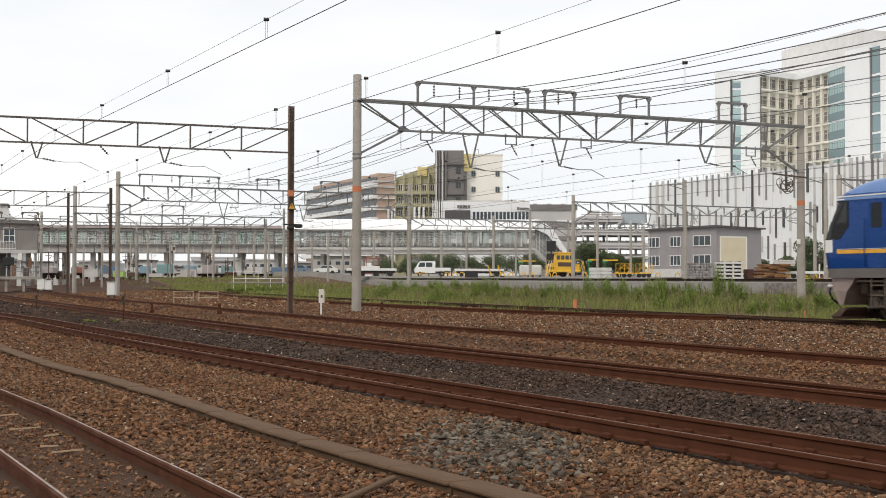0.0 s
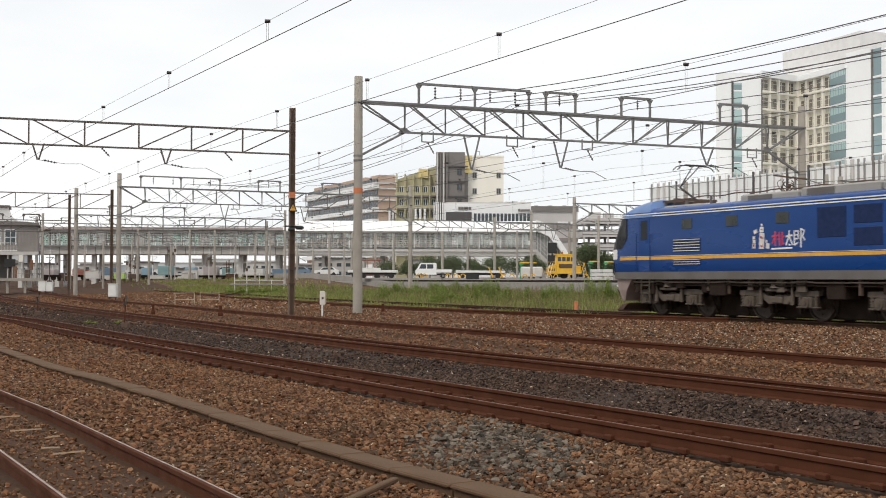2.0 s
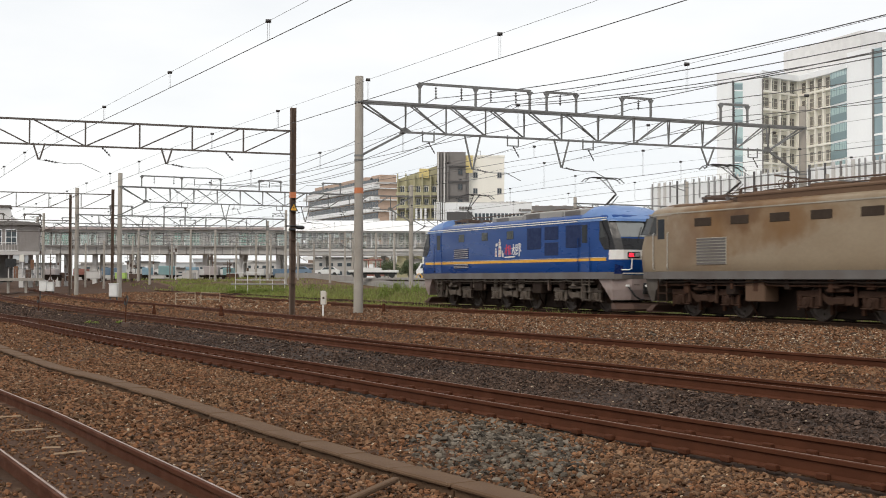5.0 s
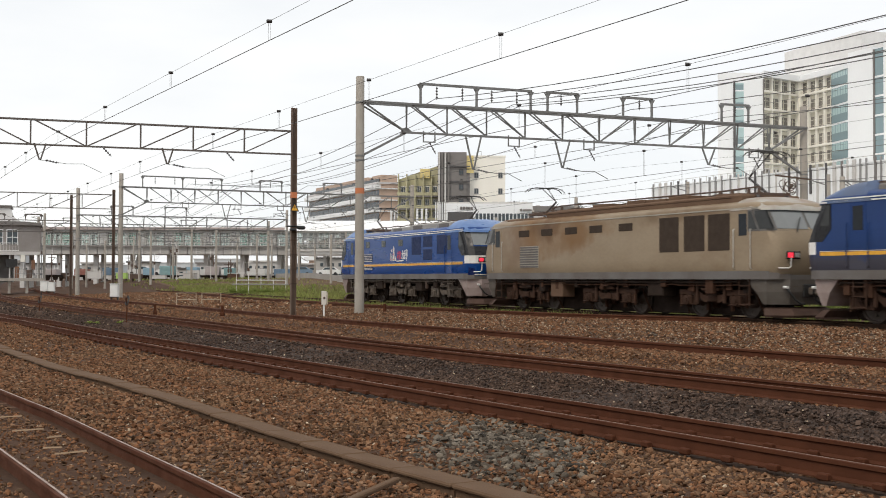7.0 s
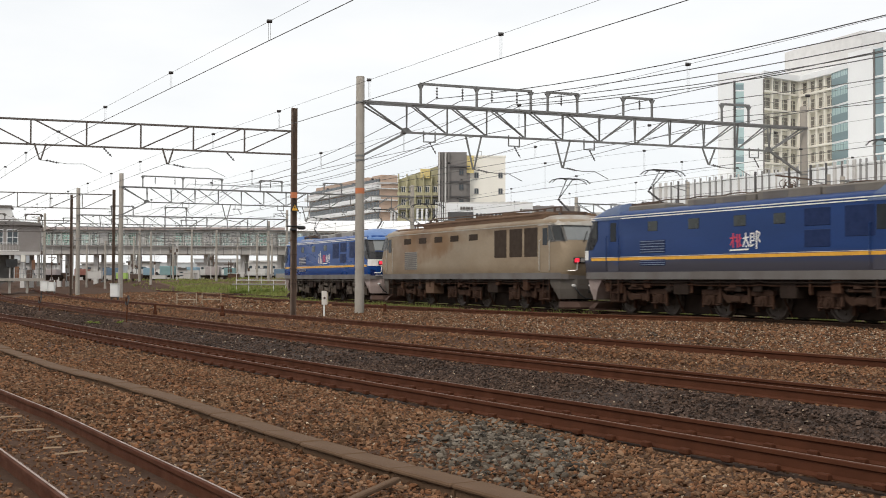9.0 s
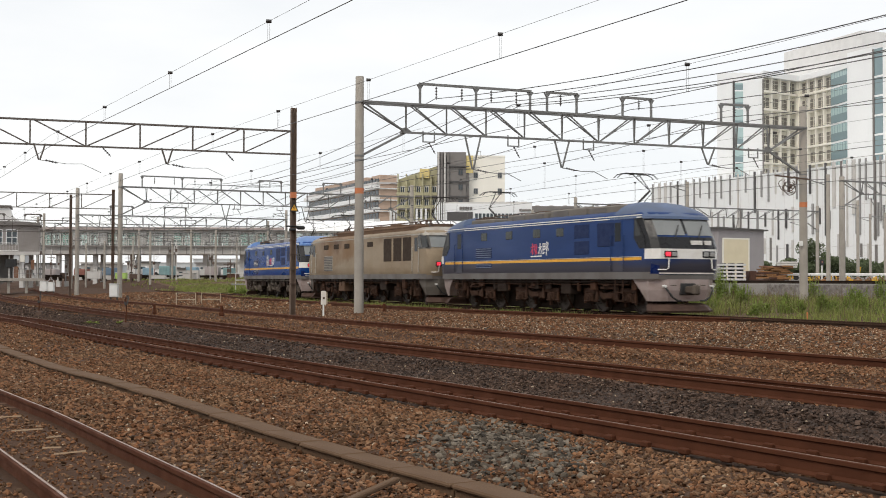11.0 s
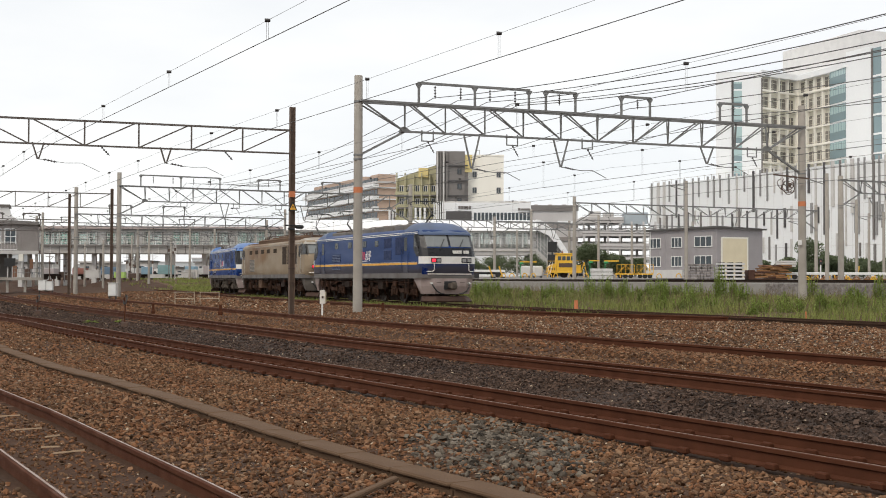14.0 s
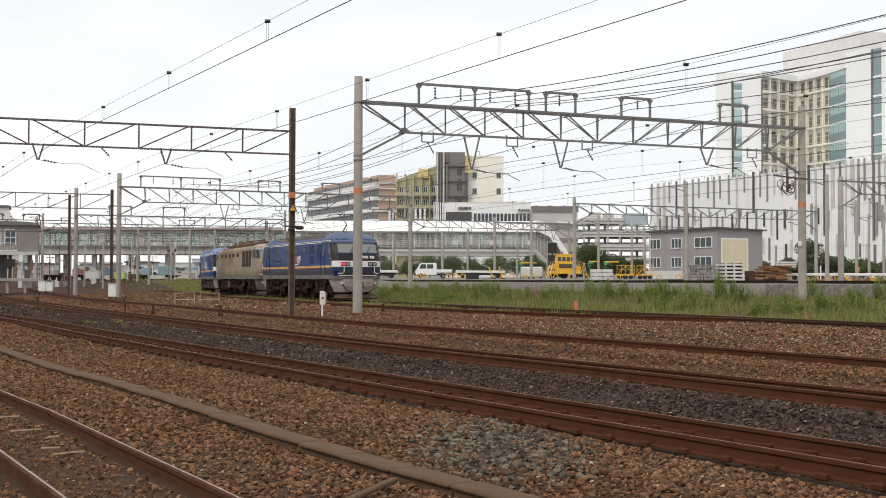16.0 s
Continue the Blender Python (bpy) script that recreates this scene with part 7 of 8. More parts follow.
    for k in range(18):
        part("board", Shape().box(-3.0 + 0.165 * k, -2.9 + 0.165 * k, -0.04, 0.0, 4.55, 7.6), HOUSE_GREY, s)
    part("roof", Shape().prism([(-14, 7.7), (0.25, 7.7), (0.0, 7.95), (-1.2, 8.15), (-14, 8.3)], -0.4, 8.2), TOWER_GREY, s)
    part("roof_house", Shape().prism([(-14, 8.2), (-2.2, 8.15), (-3.2, 8.9), (-3.5, 9.9), (-14, 9.95)], 1.0, 6), LATTICE, s, "pale roof house with a sloped side")
    part("roof_cap", Shape().box(-14, -3.3, 0.8, 6.2, 9.9, 10.15), TOWER_GREY, s)
    part("canopy", Shape().prism([(-14, 4.1), (-0.1, 4.1), (0.1, 4.3), (0.1, 4.5), (-14, 4.5)], -1.4, 0), GIRDER, s)
    for x, w2 in ((-5.9, 0.7), (-5.0, 0.7), (-3.75, 0.55), (-3.1, 0.5)):
        w = part("window", Shape().box(x, x + w2, -0.06, 0.1, 5.4, 7.1), WINDOW, s)
        part("frame", Shape().box(x - 0.1, x, -0.1, 0, 5.3, 7.2).box(x + w2, x + w2 + 0.08, -0.1, 0, 5.3, 7.2).box(x, x + w2, -0.1, 0, 7.1, 7.2).box(x, x + w2, -0.09, 0, 6.2, 6.28), TOWER_WHITE, w)
    part("balcony_rail", Shape().box(-6.2, -2.4, -0.55, -0.5, 5.5, 5.58).box(-6.2, -2.4, -0.55, -0.5, 4.6, 4.68), LATTICE, s)
    for k in range(12):
        part("baluster", Shape().bar((-6.2 + 0.345 * k, -0.52, 4.5), (-6.2 + 0.345 * k, -0.52, 5.55), 0.045), GIRDER, s)
    for k in range(9):
        part("post", Shape().bar((-13.0 + 1.6 * k, -1.1, 1.3), (-13.0 + 1.6 * k, -1.1, 4.2), 0.13), LATTICE if k % 2 else GIRDER, s)
    # dark grey puts the shade below the canopy into the wall's colour
    part("lower_wall", Shape().box(-14, -3.2, 4, 8, 0.8, 4.3), TOWER_GREY, s)
    deck = thing("platform", "pale concrete platform on short legs below the station house", "platform", pose(-48.5, 147.6, 0, 0, 0, 17.3), kind="structure")
    part("slab", Shape().box(-14, 0.6, 0, 6, 0.95, 1.3), CONCRETE, deck)
    for k in range(7):
        part("leg", Shape().box(-11.5 + 2 * k, -11.2 + 2 * k, 0.3, 0.6, -0.5, 0.95), CONCRETE, deck)
    for k in range(10):
        part("stanchion", Shape().bar((-2.9 + 0.38 * k, 0.1, 1.3), (-2.9 + 0.38 * k, 0.1, 2.4), 0.045), STEEL, deck)
    part("handrail", Shape().bar((-2.9, 0.1, 2.4), (0.55, 0.1, 2.4), 0.06).bar((-2.9, 0.1, 1.9), (0.55, 0.1, 1.9), 0.05), STEEL, deck)
    for x, z0, w2, h2, mat, lab in ((-1.95, 3.25, 0.55, 0.95, CREAM_WALL, "cream platform sign box"), (-3.6, 2.6, 1.3, 1.0, BLACK, "dark platform display box"), (-0.7, 2.3, 0.4, 1.2, WOOD, "brown platform notice board"), (-5.4, 2.8, 0.8, 0.9, STEEL_DARK, "dark platform display box"), (-1.3, 1.32, 0.7, 1.0, STEEL_DARK, "dark vending box on the platform"), (-2.6, 1.32, 0.5, 1.4, WOOD, "brown box on the platform")):
        g = thing("platform_sign", lab, "sign", pose(-49.0 + x * 0.955, 148.6 + x * 0.297, z0, 0, 0, 17.3), "platform fittings")
        part("box", Shape().box(0, w2, 0, 0.3, 0, h2, 0.03), mat, g)
        if z0 > 1.4:
            part("hanger", Shape().bar((w2 / 2, 0.15, h2), (w2 / 2, 0.15, 4.12 - z0), 0.06), STEEL_DARK, g)


town_blocks()


def hospital():
    """Tall white hospital over a podium faced with upright dark and light slats."""
    h = thing("hospital_tower", "tall white hospital tower with beige balconies and teal glazing", "building", pose(77.7, 300, 0), "hospital")
    top = 52.0
    floors = [7.8 + 4.4 * k for k in range(10)]
    part("wing_wall", Shape().loft([[(-11.3, 0, z), (0, 0, z), (0, 25, z), (-4.5, 25, z)] for z in (0, top)]), TOWER_WHITE, h, "plain white wall")
    strip = part("glass_strip", Shape().box(-7.0, -5.0, -0.12, 0.1, 18, top - 2.5), WINDOW_FROST, h)
    for z in floors:
        if z > 20:
            part("spandrel", Shape().box(-7.05, -4.95, -0.16, 0, z, z + 0.35), TOWER_WHITE, strip)
            part("lower_pane", Shape().box(-6.95, -5.05, -0.14, 0, z + 0.4, z + 1.7), WINDOW_TEAL, strip)
    part("edge_line", Shape().box(-7.5, -7.02, -0.2, 0.0, 18, top - 2.0), SLAT_DARK, h)
    part("edge_line", Shape().box(-0.3, 0.0, -0.2, 0.0, 20, top - 1.5), TOWER_GREY, h)

    def wall_frame(p, q):
        return pose(p[0], p[1], 0, 0, 0, math.degrees(math.atan2(q[1] - p[1], q[0] - p[0]))), math.hypot(q[0] - p[0], q[1] - p[1])

    def face(p, q, bays, high):
        m, L = wall_frame(p, q)
        f = part("balcony_front", Shape().box(0, L, 1.0, 3.0, 0, high), TOWER_BEIGE, h, m=m)
        for k in range(bays + 1):
            part("pier", Shape().box(L * k / bays - 0.24, L * k / bays + 0.24, 0.15, 1.0, 0, high + 0.3), TOWER_CREAM, f)
        slab = mesh_of("slab", Shape().box(0, L, 0.1, 1.0, 0, 0.50), TOWER_CREAM)
        rail = mesh_of("railing", Shape().box(0, L, 0.2, 0.26, 0.42, 0.5), TOWER_BEIGE)
        pane = mesh_of("window", Shape().box(-L / bays * 0.43, L / bays * 0.43, 0.9, 1.05, 0, 2.6), WINDOW_BROWN)
        bar = mesh_of("mullion", Shape().box(-0.08, 0.08, 0.84, 0.92, 0, 2.5).box(-L / bays * 0.43, L / bays * 0.43, 0.84, 0.92, 1.75, 1.85), TOWER_BEIGE)
        for z in floors:
            if 16 < z < high - 2:
                s = part("slab", slab, None, f, m=pose(0, 0, z))
                part("railing", rail, None, s, m=pose(0, 0, 0.45))
                for k in range(bays):
                    w = part("window", pane, None, f, m=pose(L * (k + 0.5) / bays, 0, z + 0.6))
                    part("mullion", bar, None, w)
    face((0, 0), (10.9, 8), 4, top - 1.0)
    face((10.9, 8), (15.2, -4), 4, top - 0.4)
    part("corner_pier", Shape().box(9.9, 12.4, 8.4, 12.0, 0, top - 1.2), TOWER_BEIGE, h)
    m, L = wall_frame((15.2, -4), (16.5, -12))
    bay = part("glazed_bay", Shape().box(0, L, 0.0, 4, 0, top + 0.2), TOWER_WHITE, h, m=m)
    for z in floors:
        if z > 18:
            part("glass_panel", Shape().box(0.1, L - 0.1, -0.1, 0.1, z + 0.4, z + 4.3), WINDOW_TEAL, bay)
            part("upper_pane", Shape().box(0.15, L - 0.15, -0.13, -0.09, z + 2.3, z + 4.2), WINDOW_FROST, bay)
            for k in range(6):
                part("mullion", Shape().box(0.7 + k * 1.3, 0.85 + k * 1.3, -0.16, 0, z + 2.2, z + 4.25), WINDOW_TEAL, bay)
    m, L = wall_frame((16.5, -12), (19.5, -20))
    near = part("near_wall", Shape().box(0, L, 0, 14, 0, top + 2.6), TOWER_WHITE, h, m=m)
    g = part("dark_glass_strip", Shape().box(L, L + 3.6, 0.3, 1, 0, top + 2.0), WINDOW_TEAL, near)
    for z in floors:
        part("spandrel", Shape().box(L, L + 3.6, 0.2, 0.3, z, z + 0.45), TOWER_WHITE, g)
    part("glass_edge", Shape().box(L, L + 0.5, 0.1, 0.35, 0, top + 2), TOWER_GREY, near)
    part("near_wall_end", Shape().box(L + 3.6, L + 26, 0, 14, 0, top + 3.0), TOWER_WHITE, near)
    part("cornice", Shape().loft([[(-0.2, -0.5, z), (10.8, 7.4, z), (14.8, -4.4, z), (16.2, -12.4, z), (18.5, -12.4, z + 0.5), (18, 24, z), (-0.2, 24, z)] for z in (top - 0.9, top + 0.5)]), TOWER_WHITE, h)
    m, L = wall_frame((11.1, 22), (21.6, -7))
    part("plant_room", Shape().box(0, L, 0, 26, top - 2, 61), LATTICE, h, m=m)
    # podium with slats
    a, b = Vector((50.4, 301)), Vector((86.0, 222.0))
    L = (b - a).length
    p = thing("hospital_podium", "white podium with irregular upright grey slats", "building", pose(a.x, a.y, 0, 0, 0, math.degrees(math.atan2(b.y - a.y, b.x - a.x))), "hospital")
    part("wall", Shape().box(0, L, 0, 30, 0, 23.7), TOWER_WHITE, p)
    part("coping", Shape().box(-0.1, L, -0.15, 0.3, 23.7, 24.0), TOWER_WHITE, p)
    rng = random.Random(5)
    x = 0.9

    def slat(x, w, z0, z1, mat):
        part("slat", Shape().box(x, x + w, -0.3, 0.0, max(1.0, z0), z1), mat, p)
    while x < L - 1:
        w = rng.choice((0.28, 0.34, 0.34, 0.45))
        tone = rng.choice((SLAT_DARK, TOWER_GREY, SLAT_MID, SLAT_MID, GIRDER))
        if rng.random() < 0.14:
            slat(x, 0.8, 24.7 - rng.uniform(8, 12), 24.7, GIRDER)
        else:
            slat(x, w, 24.7 - rng.choice((rng.uniform(3.8, 6.8), rng.uniform(5, 9), rng.uniform(12, 17))), 24.7, tone)
        if rng.random() < 0.75:
            z = rng.uniform(15.0, 17.2)
            slat(x + rng.uniform(0.7, 1.3), w, z - rng.uniform(3, 6.5), z, rng.choice((SLAT_DARK, TOWER_GREY, SLAT_MID, GIRDER)))
        if rng.random() < 0.6:
            z = rng.uniform(8.0, 10.5)
            slat(x + rng.uniform(0.2, 1.6), w, z - rng.uniform(2.5, 5), z, rng.choice((SLAT_DARK, TOWER_GREY, SLAT_MID, GIRDER)))
        x += rng.uniform(1.5, 2.5) * (1.5 - 0.65 * x / L)
    for z in (8.0, 16.0):
        part("panel_joint", Shape().box(0, L, -0.012, 0.0, z, z + 0.06), PANEL_GREY, p)
    for k in range(1, 30):
        part("panel_joint", Shape().box(L * k / 30, L * k / 30 + 0.05, -0.011, 0.0, 0.5, 23.6), PANEL_GREY, p)
    # fence of slim posts on the podium's edge
    for k in range(26):
        part("roof_post", Shape().bar((1 + 2.6 * k, 0.3, 24.0), (1 + 2.6 * k, 0.3, 25.2), 0.09), GIRDER, p)
    part("roof_rail", Shape().bar((0.5, 0.3, 25.1), (L - 1, 0.3, 25.1), 0.09), GIRDER, p)


hospital()


def far_town():
    """Low roofs and walls seen between the columns, beyond the station."""
    rng = random.Random(9)
    x = -150.0
    while x < 40:
        w, hgt = rng.uniform(5, 12), rng.uniform(2.6, 5.2)
        y = 300 + rng.uniform(-12, 20)
        b = thing("low_town_building", "low grey town building beyond the station", "building", pose(x, y, 1.0), "low town buildings")
        part("wall", Shape().box(0, w, 0, 8, 0, hgt), rng.choice((PANEL_GREY, HOUSE_GREY, PANEL_GREY, WALK_GREY, GIRDER)), b)
        part("roof", Shape().box(-0.3, w + 0.3, -0.4, 8.3, hgt, hgt + 0.35), rng.choice((ROOF_DARK, TOWER_GREY, GIRDER)), b)
        windows_grid(b, 0.6, w - 0.6, 0.8, hgt - 0.4, max(2, round(w / 2.2)), 2, 0, WINDOW, (0.5, 0.4))
        x += w + rng.uniform(0.2, 2.5)

    # distance haze is put into this pale grey-blue facade colour
    HAZE = material("haze_pale_facade", (0.52, 0.54, 0.55), 0.8, second=(0.42, 0.44, 0.45), scale=0.08, grain=1, grain_amount=0.06, bump=0.0)
    x = -270.0
    while x < 30:
        w, hgt = rng.uniform(9, 24), rng.uniform(6.0, 10.5)
        b = thing("distant_town_block", "pale distant town block on the horizon", "building", pose(x, 520 + rng.uniform(-25, 40), 0.8), "distant town blocks")
        part("wall", Shape().box(0, w, 0, 10, 0, hgt), HAZE, b)
        part("roof", Shape().box(-0.3, w + 0.3, -0.3, 10.3, hgt, hgt + 0.4), PANEL_GREY, b)
        windows_grid(b, 0.8, w - 0.8, 1.5, hgt - 0.8, max(2, round(w / 4)), 2, 0, WINDOW_BROWN, (0.5, 0.4))
        x += w + rng.uniform(-1.0, 6.0)


far_town()


# ---- small trackside things ----
WOOD_PALE = material("pale_split_wood", (0.27, 0.185, 0.115), 0.9, second=(0.17, 0.11, 0.065), scale=6)
PIPE_CREAM = material("weathered_cream_paint", (0.46, 0.40, 0.30), 0.7, second=(0.30, 0.23, 0.16), scale=4)


def marker_post(x, y, z):
    m = thing("marker_post", "white painted marker board on a slim post in ballast", "marker post", pose(x, y, z, 0, 0, 15))
    part("post", Shape().box(-0.03, 0.03, -0.03, 0.03, -0.1, 0.50), WHITE_PAINT, m)
    b = part("board", Shape().box(-0.10, 0.10, -0.04, 0.02, 0.40, 0.96, 0.01), CREAM, m)
    part("board_mark", Shape().box(-0.03, 0.05, -0.048, -0.039, 0.62, 0.72), STEEL_DARK, b)
    part("cap", Shape().box(0.11, 0.16, -0.03, 0.02, 0.42, 0.90), PIPE_CREAM, m)


def orange_post(x, y, z, h=0.5, r=0.09):
    p = thing("orange_post", "short faded orange plastic post beside the rail", "post", pose(x, y, z), "orange posts")
    part("post", Shape().tube([(0, 0, -0.1), (0, 0, h)], r, 12, r * 0.85), ORANGE, p, smooth=True)


def pipe_fence(x, y, z, turn):
    f = thing("pipe_fence", "low pale pipe fence around a track fitting", "fence", pose(x, y, z, 0, 0, turn), "pipe fences")
    for px in (0, 1.1):
        part("post", Shape().tube([(px, 0, -0.1), (px, 0, 0.66)], 0.022, 6), PIPE_CREAM, f)
    for pz in (0.28, 0.65):
        part("rail", Shape().tube([(0, 0, pz), (1.1, 0, pz)], 0.02, 6), PIPE_CREAM, f)


def cabinet(x, y, z, w, h):
    c = thing("signal_cabinet", "white steel signal cabinet on short legs", "cabinet", pose(x, y, z), "signal cabinets")
    part("body", Shape().box(-w / 2, w / 2, -0.2, 0.2, 0.28, 0.28 + h, 0.02), WHITE_PAINT, c)
    part("door", Shape().box(-w / 2 + 0.04, w / 2 - 0.04, -0.22, -0.2, 0.33, 0.24 + h, 0.006), WHITE_PAINT, c)
    part("roof", Shape().box(-w / 2 - 0.03, w / 2 + 0.03, -0.25, 0.23, 0.28 + h, 0.32 + h, 0.01), WHITE_PAINT, c)
    for px in (-w / 2 + 0.06, w / 2 - 0.06):
        part("leg", Shape().box(px - 0.03, px + 0.03, -0.1, 0.1, -0.1, 0.28), BLACK, c)


def point_indicator(x, y, z, h):
    p = thing("point_indicator", "dark ring-shaped point indicator on a thin rusty post", "point indicator", pose(x, y, z), "point indicators")
    part("post", Shape().tube([(-0.03, 0, -0.1), (0, 0, h - 0.3)], 0.025, 8), RAIL_RUST, p)
    part("ring", Shape().tube([(0.05 * math.cos(6.28319 * i / 16), 0.16 * math.sin(6.28319 * i / 16), h - 0.18 + 0.17 * math.sin(6.28319 * i / 16)) for i in range(17)], 0.026, 6), BLACK, p)
    part("target", Shape().box(-0.06, -0.02, -0.07, 0.07, h - 0.32, h - 0.06, 0.015), RAIL_RUST, p)
    part("base", Shape().box(-0.15, 0.15, -0.1, 0.1, -0.1, 0.12, 0.02), STEEL_DARK, p)


marker_post(-4.88, 50.0, -0.22)
orange_post(5.5, 51.0, -0.16)
orange_post(12.1, 41.2, -0.2, 0.35, 0.03)
pipe_fence(-15.6, 72, -0.25, 8)
pipe_fence(-14.2, 72.3, -0.25, 4)
cabinet(-22.7, 85, -0.30, 0.56, 0.88)
cabinet(-40.5, 125, -0.30, 0.75, 1.0)
cabinet(-38.8, 122, -0.30, 0.6, 0.9)
point_indicator(-12.2, 47.5, -0.60, 1.15)
point_indicator(-20.3, 62.0, -0.55, 0.9)
for bx, by, bh in ((-2.5, 51.6, 0.40), (-9.1, 50.6, 0.32), (-12.3, 52.5, 0.34), (3.6, 50.5, 0.25)):
    ob = part("rusty_stub", Shape().box(-0.06, 0.06, -0.05, 0.05, -0.1, bh, 0.02).box(-0.10, 0.10, -0.08, 0.08, -0.1, 0.05, 0.02), RAIL_RUST, None, m=pose(bx, by, -0.2, 0, 0, bx * 20))
    tagged(ob, "rusty iron stub standing in the ballast", "iron stub", "iron stubs")
for sx, sy, sl, sr in ((-4.69, 13.96, 0.34, 12), (-3.66, 12.15, 0.3, 22), (-5.35, 15.3, 0.26, 5), (-4.2, 13.35, 0.16, 38), (-3.95, 12.5, 0.2, -9)):
    ob = part("wood_splinter", Shape().loft([[(x, w + z * 0.2, z) for w, z in ((-0.014, 0.0), (0.014, 0.0), (0.006, 0.014), (-0.006, 0.014))] for x in (-sl / 2, -sl / 5, sl / 6, sl / 2)]), WOOD_PALE, None, m=pose(sx, sy, -0.525, 0, -3, sr))
    tagged(ob, "pale splinter of sleeper wood lying between the rails", "wood splinter", "wood splinters")
ob = part("pale_plank", Shape().box(-0.6, 0.6, -0.035, 0.035, 0, 0.04, 0.01), DUCT, None, m=pose(-0.62, 9.9, -0.54, 0, -2, 68))
tagged(ob, "weathered grey board lying on the ballast", "board")
ob = part("sign_plate", Shape().box(-0.09, 0.09, -0.02, 0.0, -0.12, 0.12, 0.01), WHITE_PAINT, None, m=pose(17.12, 59.25, 3.0, 0, 0, -15))
tagged(ob, "small white plate fixed on a concrete pole", "sign plate")


def cable_coil(x, y, z):
    c = thing("cable_coil", "dark tangle of spare cable hung on a gantry", "cable coil", pose(x, y, z))
    rng = random.Random(3)
    for k in range(7):
        r, dx, dz, sq = rng.uniform(0.16, 0.42), rng.uniform(-0.1, 0.75), rng.uniform(-0.2, 0.25), rng.uniform(0.6, 1.4)
        a0, a1 = rng.uniform(0, 3), rng.uniform(3.5, 6.2)
        part("loop", Shape().tube([(dx + r * math.cos(a0 + a1 * i / 14) + 0.03 * math.sin(5 * i), 0.04 * k + 0.05 * math.sin(i), dz + r * sq * math.sin(a0 + a1 * i / 14)) for i in range(15)], rng.choice((0.013, 0.017, 0.021)), 6), STEEL_DARK, c)
    part("box", Shape().box(0.42, 0.56, 0, 0.14, -0.1, 0.1, 0.03), STEEL_DARK, c)
    part("bracket", Shape().bar((-0.3, 0, 0.5), (1.4, 0, 0.3), 0.07), STEEL_DARK, c)


cable_coil(16.1, 59.0, 5.75)


# ---- rolling stock and boxes standing under the concourse ----
def container(x, y, z, w, h, mat, label):
    c = thing("freight_container", label, "container", pose(x, y, z), "freight containers")
    b = part("box", Shape().box(0, w, 0, 2.4, 0.9, 0.9 + h, 0.03), mat, c)
    n = max(4, round(w / 0.5))
    for k in range(n):
        part("rib", Shape().box(w * (k + 0.3) / n, w * (k + 0.6) / n, -0.05, 0, 1.0, 0.8 + h), mat, b)
    part("wagon_frame", Shape().box(-0.4, w + 0.4, 0.3, 2.1, 0.55, 0.9), BOGIE, c)
    for k in (0.15, 0.85):
        part("wheel", Shape().tube([(w * k, 0.4, 0.42), (w * k, 0.55, 0.42)], 0.42, 14), BOGIE, c)


container(-56.0, 202, 1.0, 2.6, 1.2, BLUE_BOX, "blue freight container on a wagon")
container(-61.2, 204, 1.0, 2.0, 1.0, RED, "faded red freight container on a wagon")
container(-50.4, 206, 1.0, 1.6, 1.1, RED, "faded red freight container on a wagon")
container(-46.2, 200, 1.0, 2.4, 1.5, TEAL, "teal freight container on a wagon")
container(-32.8, 205, 1.0, 3.0, 1.1, PALE_BLOCK, "pale freight container on a wagon")
container(-28.2, 204, 1.0, 2.4, 1.1, BLUE_BOX, "blue freight container on a wagon")
container(-41.5, 204, 1.0, 2.6, 1.0, PALE_BLOCK, "pale freight container on a wagon")


PINK = material("greyed_pink_paint", (0.40, 0.35, 0.34), 0.6, second=(0.36, 0.34, 0.34), scale=1)
SKY_BLUE = material("faded_sky_blue_paint", (0.22, 0.36, 0.46), 0.6, second=(0.34, 0.42, 0.46), scale=1)
for cx, cw, chh, cm, cl in ((-41.6, 1.7, 1.3, SKY_BLUE, "faded sky-blue freight container on a wagon"), (-38.6, 2.2, 1.4, PINK, "greyed pink freight container on a wagon"), (-35.6, 1.6, 1.2, TEAL, "teal freight container on a wagon"), (-48.6, 1.3, 1.2, SKY_BLUE, "faded sky-blue freight container on a wagon"), (-64.4, 1.8, 0.9, PINK, "greyed pink freight container on a wagon")):
    container(cx, 199, 1.0, cw, chh, cm, cl)


def white_barrier(x, y, z):
    g = thing("white_barrier", "low white tube barrier with a pale kerb behind the grass", "barrier", pose(x, y, z))
    part("kerb", Shape().box(-0.4, 4.7, 0, 0.5, 0.5, 0.64, 0.03), WALL_CONCRETE, g)
    for k in range(5):
        part("post", Shape().tube([(1.12 * k, 0.1, -0.6), (1.12 * k, 0.1, 1.6 if k < 3 else 1.0)], 0.028, 6), LATTICE, g)
    part("rail", Shape().tube([(0, 0.1, 0.95), (4.5, 0.1, 0.95)], 0.04, 6).tube([(0, 0.1, 1.6), (2.24, 0.1, 1.6)], 0.03, 6), LATTICE, g)


white_barrier(-18.9, 112, 0.2)


